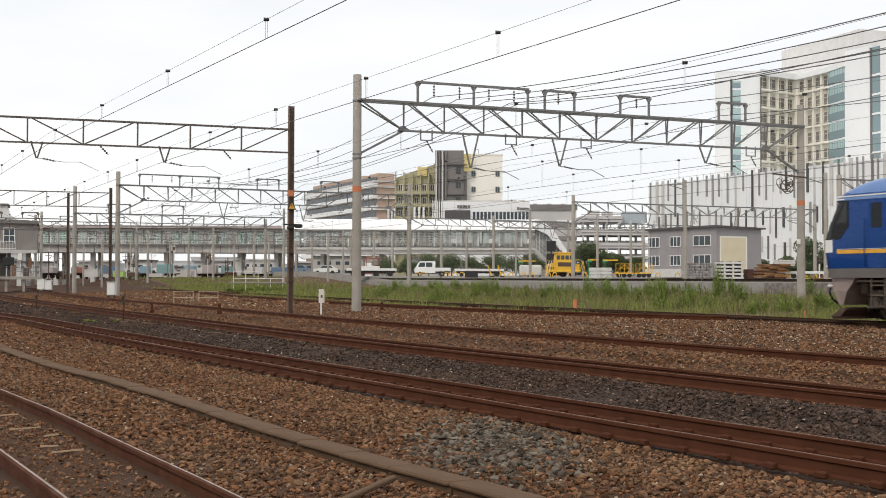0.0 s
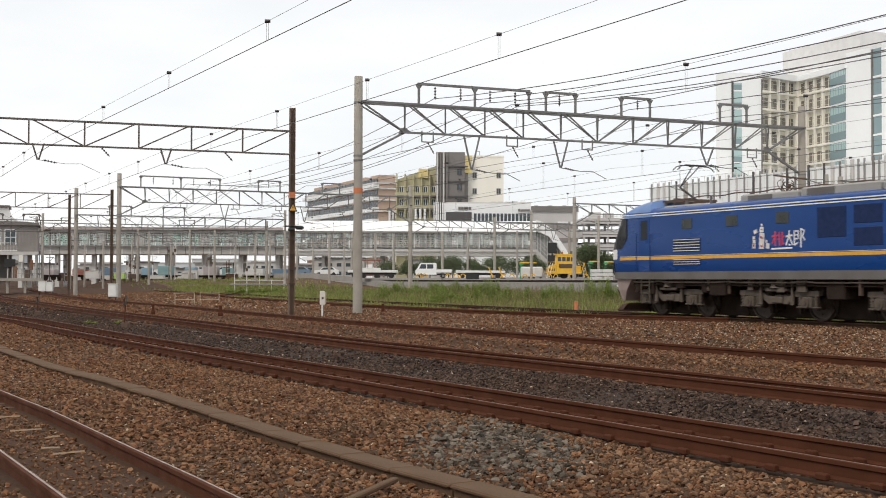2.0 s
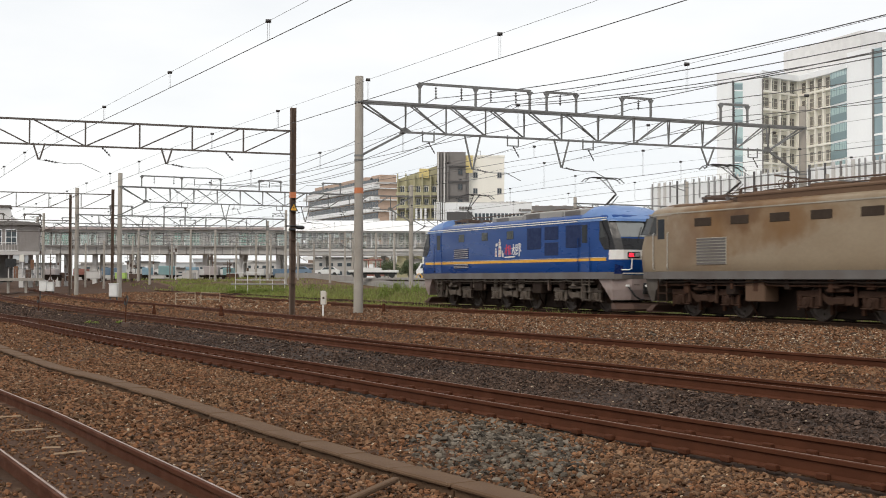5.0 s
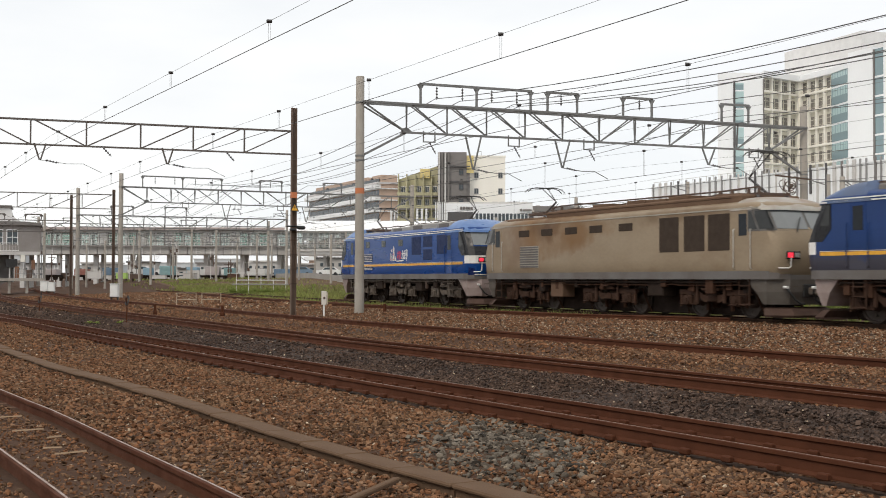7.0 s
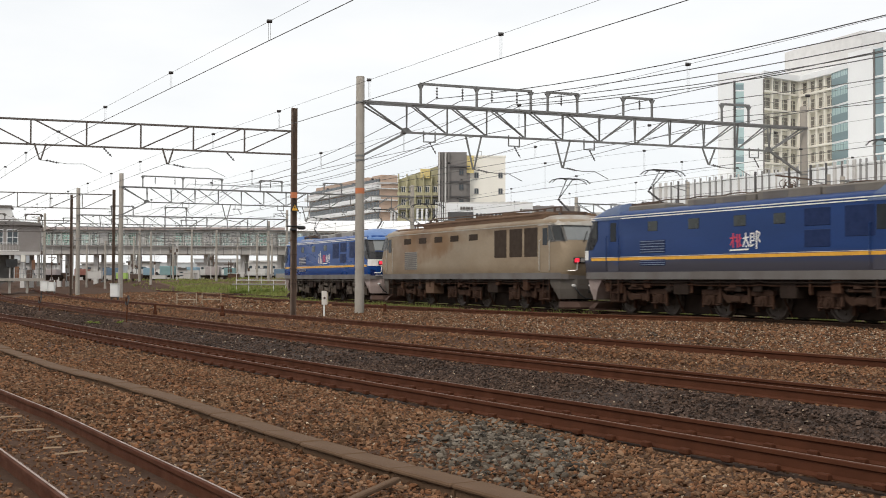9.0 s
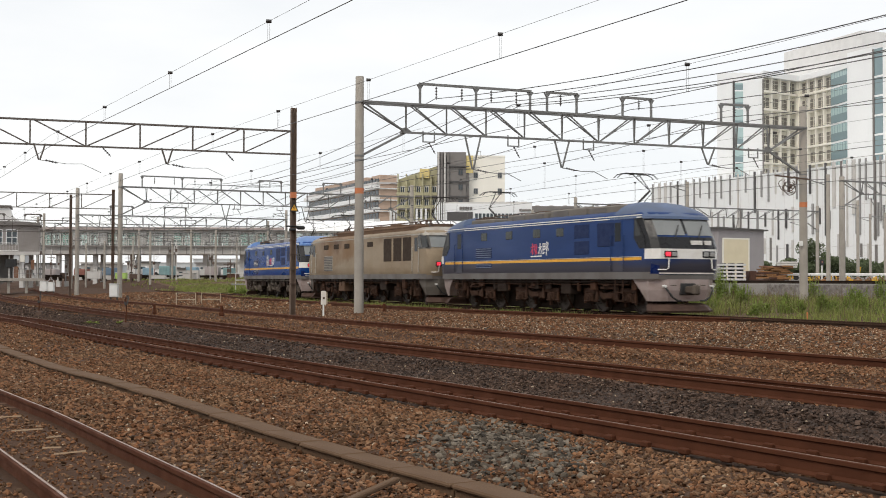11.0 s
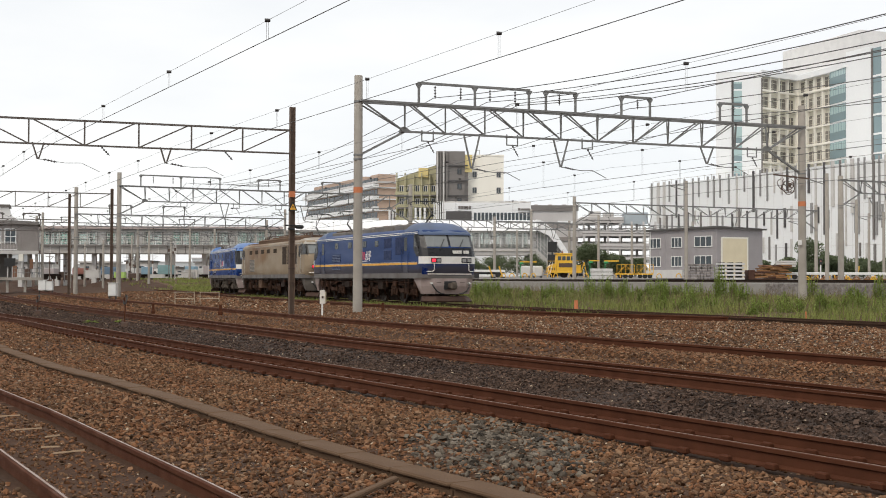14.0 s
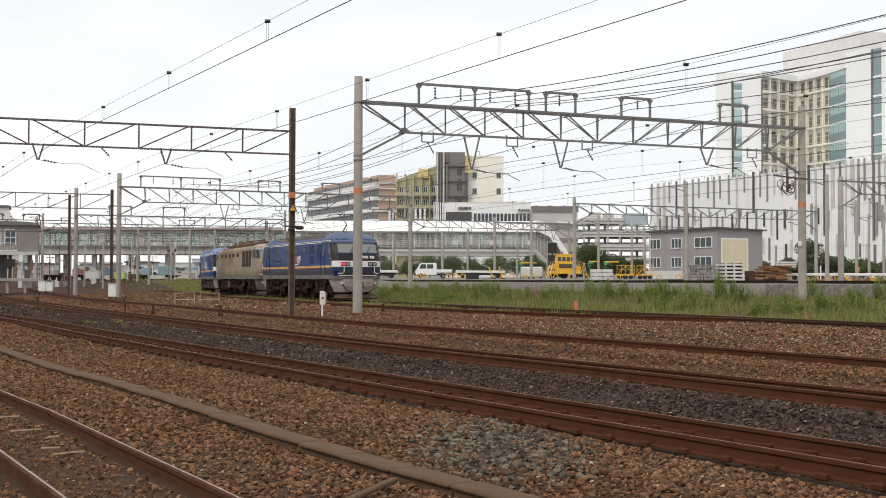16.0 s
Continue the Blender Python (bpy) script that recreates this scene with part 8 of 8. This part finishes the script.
def far_post(x, y, h, arm, mat):
    p = thing("slim_yard_post", "slim yard post with small arms under the concourse", "post", pose(x, y, 1.0), "slim yard posts")
    part("post", Shape().tube([(0, 0, -0.3), (0, 0, h)], 0.07, 6), mat, p)
    part("arm", Shape().bar((-arm, 0, h - 0.5), (arm, 0, h - 0.5), 0.07).bar((0, 0, h - 1.1), (arm, 0, h - 0.5), 0.05), mat, p)
    part("lamp", Shape().box(-0.14, 0.14, -0.1, 0.1, h - 1.7, h - 1.25, 0.03), STEEL_DARK, p)


POST_RNG = random.Random(21)
for k in range(30):
    far_post(-78 + 1.75 * k + POST_RNG.uniform(-0.7, 0.7), POST_RNG.uniform(165, 222), POST_RNG.uniform(2.6, 6.5), POST_RNG.uniform(0.3, 0.9), POST_RNG.choice((LATTICE, STEEL, GIRDER, STEEL_DARK)))


def low_crate(x, y, w, h, mat, label):
    g = thing("storage_box", label, "storage box", pose(x, y, 1.2), "boxes under the concourse")
    part("box", Shape().box(0, w, 0, 1.2, 0.1, h, 0.03), mat, g)
    part("lid", Shape().box(-0.04, w + 0.04, -0.04, 1.24, h, h + 0.08), GIRDER, g)
    for sx in (0.1, w - 0.3):
        part("skid", Shape().box(sx, sx + 0.2, 0, 1.2, -0.3, 0.1), STEEL_DARK, g)


LIME = material("lime_paint", (0.42, 0.62, 0.16), 0.5)
low_crate(-50.6, 190, 1.6, 1.0, LIME, "lime-green storage box beside the track")
for k in range(14):
    low_crate(-72 + 3.1 * k + POST_RNG.uniform(-1, 1), POST_RNG.uniform(178, 205), POST_RNG.uniform(0.7, 2.2), POST_RNG.uniform(0.5, 1.4), POST_RNG.choice((PALE_BLOCK, STEEL_DARK, LATTICE, WOOD, GIRDER)), "weathered storage box under the concourse")


def parked_car(x, y, z, mat, label):
    c = thing("parked_car", label, "car", pose(x, y, z), "parked cars")
    b = part("body", Shape().prism([(-2.0, 0.3), (-2.05, 0.75), (-1.9, 0.9), (-1.0, 1.0), (-0.5, 1.45), (1.0, 1.47), (1.6, 1.05), (2.0, 0.95), (2.05, 0.35)], -0.8, 0.8), mat, c)
    part("windows", Shape().prism([(-0.85, 1.02), (-0.45, 1.38), (0.95, 1.40), (1.4, 1.05)], -0.81, 0.81), WINDOW, b)
    for wx in (-1.25, 1.25):
        for wy in (-0.72, 0.72):
            part("wheel", Shape().tube([(wx, wy - 0.1, 0.3), (wx, wy + 0.1, 0.3)], 0.3, 14), BLACK, c)


for cx, cy, cm, cl in ((-50.5, 205, PALE_BLOCK, "small pale parked car under the concourse"), (-48.0, 212, WHITE_PAINT, "white parked car under the concourse"), (-36.8, 208, WHITE_PAINT, "white parked car beside containers"),
                       (-24.0, 205, BLUE_BOX, "blue parked car beside the columns"), (-19.5, 207, WHITE_PAINT, "white parked car beside the columns"), (-11.5, 196, RED, "red parked car in the yard")):
    parked_car(cx, cy, 1.9 if cx < -15 else 1.5, cm, cl)


# ---- plants ----
def mesh_arrays(name, verts, faces, mat):
    """A mesh from arrays: verts n x 3, faces m x k of one size."""
    me = bpy.data.meshes.new(name)
    n, (m, k) = len(verts), faces.shape
    me.vertices.add(n)
    me.vertices.foreach_set("co", verts.astype(np.float32).ravel())
    me.loops.add(m * k)
    me.loops.foreach_set("vertex_index", faces.astype(np.int32).ravel())
    me.polygons.add(m)
    me.polygons.foreach_set("loop_start", np.arange(0, m * k, k, dtype=np.int32))
    me.polygons.foreach_set("loop_total", np.full(m, k, dtype=np.int32))
    me.materials.append(mat)
    me.update(calc_edges=True)
    me.shade_flat()
    return me


RNG = np.random.default_rng(11)
S_ARR = np.array([k * STEP for k in range(-399, 399)])
LINE_ARR = np.array([LINE[k] for k in range(-399, 399)])
HEAD_ARR = np.array([heading(v) for v in S_ARR])
CROSS_ARR = np.array(CROSS)


def spread(s, d):
    """Plan places of many (s, d) pairs."""
    a = np.interp(s, S_ARR, HEAD_ARR)
    return np.stack([np.interp(s, S_ARR, LINE_ARR[:, 0]) - d * np.sin(a), np.interp(s, S_ARR, LINE_ARR[:, 1]) + d * np.cos(a)], 1)


def blades(name, label, place, z, height, width, mat, lean=0.35):
    """Grass: bent tapering blades, three faces each."""
    n = len(place)
    turn = RNG.uniform(0, 6.283, n)
    side = np.stack([np.cos(turn), np.sin(turn), np.zeros(n)], 1) * (width / 2)[:, None]
    tilt = RNG.normal(0, lean, (n, 2)) * height[:, None]
    base = np.concatenate([place, z[:, None]], 1)
    mid = base + np.concatenate([tilt * 0.3, (height * 0.55)[:, None]], 1)
    tip = base + np.concatenate([tilt, height[:, None]], 1)
    v = np.stack([base - side, base + side, mid + side * 0.8, mid - side * 0.8, tip + side * 0.12, tip - side * 0.12], 1).reshape(-1, 3)
    k = np.arange(n)[:, None] * 6
    f = np.concatenate([k + np.array([[0, 1, 2, 3]]), k + np.array([[3, 2, 4, 5]])], 0)
    return tagged(new(name, mesh_arrays(name, v, f, mat)), label, "grass", kind="stuff")


def field(n, s0, s1, d0, d1, low, high, w0, w1, name, label, mat, clump=0.25, keep=0.0):
    s, d = RNG.uniform(s0, s1, n), RNG.uniform(d0, d1, n)
    p = spread(s, d)
    c = np.array([noise.noise((x * clump, y * clump, 3.1)) + 0.5 * noise.noise((x * clump * 3.3, y * clump * 3.3, 7.7)) for x, y in p])
    ok = (c > keep - RNG.uniform(0, 0.5, n)) & (np.abs(p[:, 0]) < 0.40 * p[:, 1])
    p, c, d = p[ok], c[ok], d[ok]
    dd = d
    h = (low + (high - low) * np.clip(0.5 + c, 0, 1)) * RNG.uniform(0.6, 1.15, len(p))
    z = np.interp(d, CROSS_ARR[:, 0], CROSS_ARR[:, 1]) - 0.03 + np.array([ground_rise(u, w) for u, w in zip(s[ok], dd)])
    blades(name, label, p, z, h, RNG.uniform(w0, w1, len(p)), mat)


GRASS_PALE = material("pale_seeding_grass", (0.20, 0.20, 0.085), 0.85, second=(0.15, 0.17, 0.06), scale=0.5, grain=5, grain_amount=0.3, bump=0.0, island=0.4)
leafy(GRASS_PALE)
field(38000, -90, 3, 3.0, 15.0, 0.06, 0.48, 0.02, 0.045, "tall_grass", "green weeds and grass between track and yard wall", GRASS, keep=0.08)
field(20000, -90, 3, 13.0, 23.4, 0.08, 0.34, 0.02, 0.05, "wall_grass", "patchy green grass at the foot of the wall", GRASS, clump=0.3, keep=0.25)
field(4200, -70, 3, 3.5, 20.0, 0.30, 0.75, 0.012, 0.025, "seeding_grass", "pale seeding grass stalks among the green weeds", GRASS_PALE, keep=-0.05)
DRY = material("dry_brown_stalks", (0.16, 0.115, 0.065), 0.9, second=(0.11, 0.075, 0.045), scale=0.5, grain=5, bump=0.0, island=0.4)
field(7000, -80, 3, 4.0, 22.0, 0.35, 0.95, 0.010, 0.022, "dry_stalks", "dry brown stalks standing among the green weeds", DRY, clump=0.5, keep=0.1)
field(5500, -140, -92, 1.5, 12, 0.10, 0.42, 0.05, 0.10, "bank_weeds", "rough green weeds on the bank beside the far line", GRASS, clump=0.12, keep=0.12)
field(5000, -60, -9, -3.2, -1.0, 0.08, 0.28, 0.02, 0.04, "track_weeds", "low weeds growing beside the freight rails", GRASS, clump=0.4, keep=0.1)
field(1500, -14, 4, 1.4, 2.8, 0.10, 0.3, 0.02, 0.035, "verge_weeds", "low weeds along the ballast edge", GRASS, keep=0.12)
field(11000, -118, -50, 0.5, 14, 0.12, 0.5, 0.04, 0.09, "far_grass", "rough green grass further down the line", GRASS, clump=0.14, keep=0.1)
field(9000, -175, -100, -2, 22, 0.08, 0.45, 0.05, 0.10, "station_grass", "rough green grass on the rise below the station", GRASS, clump=0.08, keep=0.5)


def weed_clump(x, y, z, height, radius, stems, rng):
    """Upright leafy weeds: thin stems, each set with narrow leaves."""
    g = thing("weed_clump", "upright leafy green weeds growing in the grass", "weed", pose(x, y, z), "weed clumps")
    st, vs = Shape(), []
    for _ in range(stems):
        a, r = rng.uniform(0, 6.283), radius * math.sqrt(rng.random())
        bx, by, h = r * math.cos(a), r * math.sin(a), height * rng.uniform(0.55, 1.1)
        tx, ty = bx + rng.gauss(0, 0.06) * h, by + rng.gauss(0, 0.06) * h
        st.bar((bx, by, -0.1), (tx, ty, h), 0.014)
        for k in range(22):
            f = 0.12 + 0.88 * k / 21
            px, py, pz = bx + (tx - bx) * f, by + (ty - by) * f, h * f
            b, ln = rng.uniform(0, 6.283), rng.uniform(0.10, 0.20) * (1.25 - 0.75 * f)
            ex, ey, ez = px + ln * math.cos(b), py + ln * math.sin(b), pz + ln * rng.uniform(-0.1, 0.7)
            w = ln * 0.24
            ox, oy = -math.sin(b) * w, math.cos(b) * w
            mx, my, mz = (px + ex) / 2, (py + ey) / 2, (pz + ez) / 2 + ln * 0.12
            vs += [(px, py, pz), (mx + ox, my + oy, mz), (ex, ey, ez), (mx - ox, my - oy, mz)]
    v = np.array(vs + st.v)
    f = np.concatenate([np.arange(len(vs)).reshape(-1, 4), np.array(st.f) + len(vs)])
    tagged(part("foliage", mesh_arrays("foliage", v, f, WEED_LEAF), None, g), kind="stuff")


def leaf_cloud(n, centre, radius, size):
    """Small leaves turned every way inside an uneven ball; returns verts."""
    a = RNG.normal(0, 1, (n, 3))
    a /= np.linalg.norm(a, axis=1)[:, None]
    c = np.array(centre) + a * (np.array(radius) * (RNG.uniform(0.25, 1, n) ** 0.5)[:, None])
    u = RNG.normal(0, 1, (n, 3))
    u /= np.linalg.norm(u, axis=1)[:, None]
    w = np.cross(u, RNG.normal(0, 1, (n, 3)))
    w /= np.linalg.norm(w, axis=1)[:, None]
    s = (size * RNG.uniform(0.6, 1.3, n))[:, None]
    return np.stack([c - u * s, c + w * s * 0.5, c + u * s, c - w * s * 0.5], 1).reshape(-1, 3)


def tree(name, label, x, y, z, height, spread_r, leaves, size, group):
    t = thing(name, label, "tree" if height > 3 else "shrub", pose(x, y, z), group)
    trunk = Shape().tube([(0, 0, -0.2), (0.04 * height * 0.3, 0, height * 0.3), (0, 0.05, height * 0.7)], 0.028 * height, 8, 0.008 * height)
    part("trunk", trunk, BARK, t)
    clumps = []
    for k in range(9):
        a, r = k * 2.4, spread_r * (0.25 + 0.5 * RNG.random())
        h = height * (0.35 + 0.5 * RNG.random())
        part("limb", Shape().tube([(0, 0, h * 0.55), (r * math.cos(a) * 0.6, r * math.sin(a) * 0.6, h * 0.85), (r * math.cos(a), r * math.sin(a), h)], 0.010 * height, 5, 0.003 * height), BARK, t)
        clumps.append(leaf_cloud(leaves // 10, (r * math.cos(a), r * math.sin(a), h), (spread_r * 0.42, spread_r * 0.42, height * 0.17), size))
    clumps.append(leaf_cloud(leaves // 6, (0, 0, height * 0.8), (spread_r * 0.4, spread_r * 0.4, height * 0.2), size))
    clumps.append(leaf_cloud(leaves // 2, (0, 0, height * 0.5), (spread_r * 0.8, spread_r * 0.8, height * 0.36), size))
    v = np.concatenate(clumps)
    part("crown", mesh_arrays("crown", v, np.arange(len(v)).reshape(-1, 4), LEAF if height > 2 else WEED_LEAF), None, t)


def plant_all():
    rng = random.Random(17)
    for x, y, h, r in ((47.5, 170, 3.2, 2.2), (51, 172, 6.0, 2.0), (52.6, 170, 4.0, 1.8), (55, 173, 3.4, 2.6), (58.5, 172, 3.1, 2.6), (62, 171, 3.3, 2.8), (65, 172, 3.0, 2.6), (45, 174, 2.8, 2.0), (68, 172, 3.4, 2.6), (60, 168, 2.6, 2.2),
                       (50, 169, 2.4, 2.0), (56.5, 169, 2.5, 2.1), (63.5, 168, 2.4, 2.0), (66.5, 169, 2.6, 2.1), (46.5, 169, 2.2, 1.8), (20.8, 180, 5.6, 1.9), (23.4, 182, 4.4, 2.2), (26.4, 184, 3.6, 2.2), (28.6, 184, 3.2, 2.0), (18.0, 186, 3.4, 1.8)):
        tree("broadleaf_tree", "dark green broadleaf tree behind the yard", x, y, 1.3, h, r, 3000, 0.135, "trees behind the yard")
    for x, y, h, r in ((-2.0, 190, 3.6, 2.4), (1.5, 192, 3.8, 2.6), (4.6, 191, 3.2, 2.4), (-5.5, 193, 3.0, 2.0), (7.5, 193, 3.3, 2.2), (10.5, 222, 4.4, 2.8), (13.5, 224, 4.0, 2.6), (16.5, 222, 4.6, 2.8), (-10.0, 222, 3.6, 2.4), (1.0, 223, 4.2, 2.8)):
        tree("hedge_shrub", "dark green shrub below the covered passage", x, y, 1.4, h, r, 3200, 0.09, "shrubs below the passage")
    for s, d, h, r in ((-25, 15.5, 1.5, 0.75), (-27.5, 17.2, 1.2, 0.7), (-31, 13.0, 1.0, 0.5), (-16.5, 19.5, 1.3, 0.7), (-38, 16, 1.1, 0.6), (-47, 12, 1.0, 0.5), (-14, 16, 1.1, 0.55), (-22, 9.5, 0.9, 0.5), (-40, 8, 0.9, 0.45), (-19, 12, 0.8, 0.5), (-28.5, 10.5, 0.85, 0.45), (-33, 17, 1.0, 0.55), (-36, 11, 0.7, 0.4), (-43.5, 18, 1.0, 0.5), (-52, 15, 1.0, 0.5), (-12, 12.5, 0.8, 0.5), (-10, 18, 1.2, 0.6),
                       (-24, 20.5, 1.1, 0.6), (-30, 20, 0.9, 0.5), (-57, 9, 0.8, 0.4), (-62, 14, 0.9, 0.5)):
        x, y, _ = at(s, d)
        weed_clump(x, y, steps(CROSS, d) - 0.05, h * 1.2, r * 0.6, 26, rng)
    for _ in range(48):
        s, d, tall = rng.uniform(-74, -3), 5.0 + 16.0 * rng.random(), rng.choice((0.65, 0.8, 0.95, 1.25))
        for _ in range(rng.randint(1, 5)):
            u, w = s + rng.gauss(0, 1.0), d + rng.gauss(0, 0.8)
            x, y, _ = at(u, w)
            weed_clump(x, y, steps(CROSS, w) - 0.05, tall * rng.uniform(0.6, 1.1), rng.uniform(0.15, 0.6), rng.randint(7, 18), rng)
    for k in range(9):
        weed_clump(-19.2 + 0.62 * k, 111.2 + rng.uniform(-0.6, 0.3), -0.15, rng.uniform(0.5, 0.85), 0.4, 16, rng)
    for x, y in ((-14.4, 50.6), (-13.3, 50.8)):
        weed_clump(x, y, -0.66, 0.13, 0.25, 3, rng)
    for x, y, h, r in ((-55.5, 140, 1.6, 1.4), (-53.8, 141, 1.3, 1.1), (-52.4, 139, 1.0, 0.9)):
        tree("dark_shrub", "dark bare-looking shrub below the platform", x, y, -0.1, h, r, 700, 0.10, "shrubs at the platform")


plant_all()


# ---- loose ballast ----
ICO = np.array([(0, 0, 1), (0.894, 0, 0.447), (0.276, 0.851, 0.447), (-0.724, 0.526, 0.447), (-0.724, -0.526, 0.447), (0.276, -0.851, 0.447), (0.724, 0.526, -0.447), (-0.276, 0.851, -0.447),
                (-0.894, 0, -0.447), (-0.276, -0.851, -0.447), (0.724, -0.526, -0.447), (0, 0, -1)])
ICO_F = np.array([(0, 1, 2), (0, 2, 3), (0, 3, 4), (0, 4, 5), (0, 5, 1), (1, 6, 2), (2, 7, 3), (3, 8, 4), (4, 9, 5), (5, 10, 1), (6, 7, 2), (7, 8, 3), (8, 9, 4), (9, 10, 5), (10, 6, 1), (11, 7, 6), (11, 8, 7), (11, 9, 8), (11, 10, 9), (11, 6, 10)])
CUBE = np.array([(x, y, z) for x in (-0.7, 0.7) for y in (-0.7, 0.7) for z in (-0.7, 0.7)])
CUBE_F = np.array([(0, 1, 3, 2), (4, 6, 7, 5), (0, 4, 5, 1), (2, 3, 7, 6), (0, 2, 6, 4), (1, 5, 7, 3)])


def stones(name, label, place, z, size, mat, fine):
    """Broken stones: each a jittered polyhedron with its own turn and stretch."""
    base, faces = (ICO, ICO_F) if fine else (CUBE, CUBE_F)
    n, k = len(place), len(base)
    v = np.repeat(base[None], n, 0) * RNG.uniform(0.65, 1.3, (n, k, 1))
    v *= RNG.uniform(0.4, 1.3, (n, 1, 3))
    ax = RNG.normal(0, 1, (n, 3))
    ax /= np.linalg.norm(ax, axis=1)[:, None]
    an = RNG.uniform(0, 6.283, n)
    c, s = np.cos(an)[:, None, None], np.sin(an)[:, None, None]
    axb = np.repeat(ax[:, None], k, 1)
    v = v * c + np.cross(axb, v) * s + axb * (np.sum(axb * v, 2, keepdims=True)) * (1 - c)
    v[:, :, 2] *= 0.8
    v = v * (size / 2)[:, None, None] + np.concatenate([place, z[:, None]], 1)[:, None]
    f = (np.arange(n)[:, None, None] * k + faces[None]).reshape(-1, faces.shape[1])
    return tagged(new(name, mesh_arrays(name, v.reshape(-1, 3), f, mat)), label, "ballast", kind="stuff")


def table_arr(t, s):
    t = np.array(t)
    return np.interp(s, t[:, 0], t[:, 1])


def scatter(n, s0, s1, d0, d1, near, far_y):
    s, d = RNG.uniform(s0, s1, n), RNG.uniform(d0, d1, n)
    p = spread(s, d)
    ok = (np.abs(p[:, 0]) < 0.385 * p[:, 1] + 0.3) & (p[:, 1] > near) & (p[:, 1] < far_y)
    for t in (TRACK_NEAR, TRACK_B, TRACK_C, TRACK_D, TRACK_S):
        c = table_arr(t, s)
        for sd in (-0.566, 0.566):
            ok &= np.abs(d - c - sd) > 0.13
    ok &= np.abs(d - table_arr(TROUGH, s)) > 0.14
    return s[ok], d[ok], p[ok]


def loose_ballast():
    for tag, count, s0, s1, near, far_y, lo, hi, fine in (("close", 330000, -14, 24, 8.5, 13.5, 0.028, 0.062, True), ("near", 330000, -14, 24, 13.5, 27, 0.03, 0.065, False), ("far", 230000, -40, 24, 20, 62, 0.035, 0.078, False), ("distant", 70000, -95, -15, 62, 125, 0.07, 0.15, False)):
        s, d, p = scatter(count, s0, s1, -27.2, 1.3 if tag in ("far", "distant") else -8.0, near, far_y)
        if tag == "far":
            ok = (p[:, 1] > 27) | (d > -8.0)
            s, d, p = s[ok], d[ok], p[ok]
        size = RNG.uniform(lo, hi, len(s)) * RNG.choice([0.8, 1.0, 1.0, 1.3], len(s))
        z = np.interp(d, CROSS_ARR[:, 0], CROSS_ARR[:, 1]) + size * RNG.uniform(-0.05, 0.35, len(s))
        z += np.array([noise.noise((x * 0.35, y * 0.35, 0)) * 0.04 for x, y in p])
        dark = (d > table_arr(TRACK_B, s) + 0.75) & (d < table_arr(TRACK_C, s) - 0.75)
        patch = ((p[:, 0] - 0.6) / 1.0) ** 2 + ((p[:, 1] - 13.4) / 2.6) ** 2 < 1.3 * RNG.random(len(s)) ** 1.3 + 0.1
        pale = (d > -9.8) & (RNG.random(len(s)) < 0.03)
        patch &= RNG.random(len(s)) < 0.8
        if tag in ("close", "near"):
            # thin out the trodden ground beside the trough
            trod = (d < -23.2) | ((d > -22.7) & (d < -20.9))
            keep = (~trod | (RNG.random(len(s)) < 0.8)) & ((np.abs(d - table_arr(TRACK_NEAR, s)) > 0.55) | (RNG.random(len(s)) < 0.75))
            size = np.where(np.abs(d - table_arr(TRACK_NEAR, s)) < 0.55, size * 0.72, size)
        else:
            keep = np.ones(len(s), bool)
        chip = RNG.random(len(s)) < np.where(dark, 0.02, np.where(d > -9.8, 0.22, 0.03))
        for nm, sel, mat, lab in (("pale_ballast_chips", chip, STONE_PALE, "scattered pale ballast chips among the brown stones"),
                                  ("ballast_stones", ~dark & ~patch & ~pale & ~chip, STONE, "rust-brown broken ballast stones"), ("dark_ballast_stones", dark & ~chip, STONE_DARK, "dark oily ballast stones between two tracks"),
                                  ("grey_ballast_stones", (patch | pale) & ~dark & ~chip, STONE_GREY, "fresh grey ballast stones lying in a patch")):
            q = sel & keep
            if q.sum() > 50:
                stones(nm, lab, p[q], z[q], size[q] * (0.65 if nm == "pale_ballast_chips" else 1.35 if nm == "grey_ballast_stones" and tag in ("close", "near") else 1.0), mat, fine)


loose_ballast()


# ---- the moving train ----
TRAVEL = [(0.0, 0.96), (0.5, -1.68), (1.0, -4.35), (1.5, -6.99), (2.0, -9.66), (2.5, -12.33), (3.0, -15.02), (3.5, -17.75), (4.0, -20.51), (4.5, -23.34), (5.0, -26.17), (5.5, -29.02), (6.0, -31.91), (6.5, -34.88), (7.0, -37.82), (7.5, -40.77), (8.0, -43.71), (8.5, -46.68), (9.0, -49.66), (9.5, -52.8), (10.0, -55.86), (10.5, -58.93), (11.0, -62.01), (11.5, -65.16), (12.0, -68.24), (12.5, -71.31), (13.0, -74.37), (13.5, -77.5), (14.0, -80.63), (14.5, -83.77), (15.0, -86.93), (15.5, -90.09), (16.0, -93.25)]


def motions():
    """The three coupled locomotives roll away along the curve, wheels turning."""
    for loco, centre, span in ((LEAD, 9.1, 5.3), (MIDDLE, 28.1, 6.0), (TAIL, 47.1, 5.3)):
        rows = []
        for t, s in TRAVEL:
            a, b = run_at(s + centre - span), run_at(s + centre + span)
            rows.append((t, pose((a[0] + b[0]) / 2, (a[1] + b[1]) / 2, 0.0, 0, 0, math.degrees(math.atan2(b[1] - a[1], b[0] - a[0])))))
        walk(loco, rows)
    for wheel, x in wheels:
        walk(wheel, [(k / 10, pose(x, 0, WHEEL_R, 0, math.degrees(steps(TRAVEL, k / 10) / WHEEL_R), 0)) for k in range(161)])


motions()
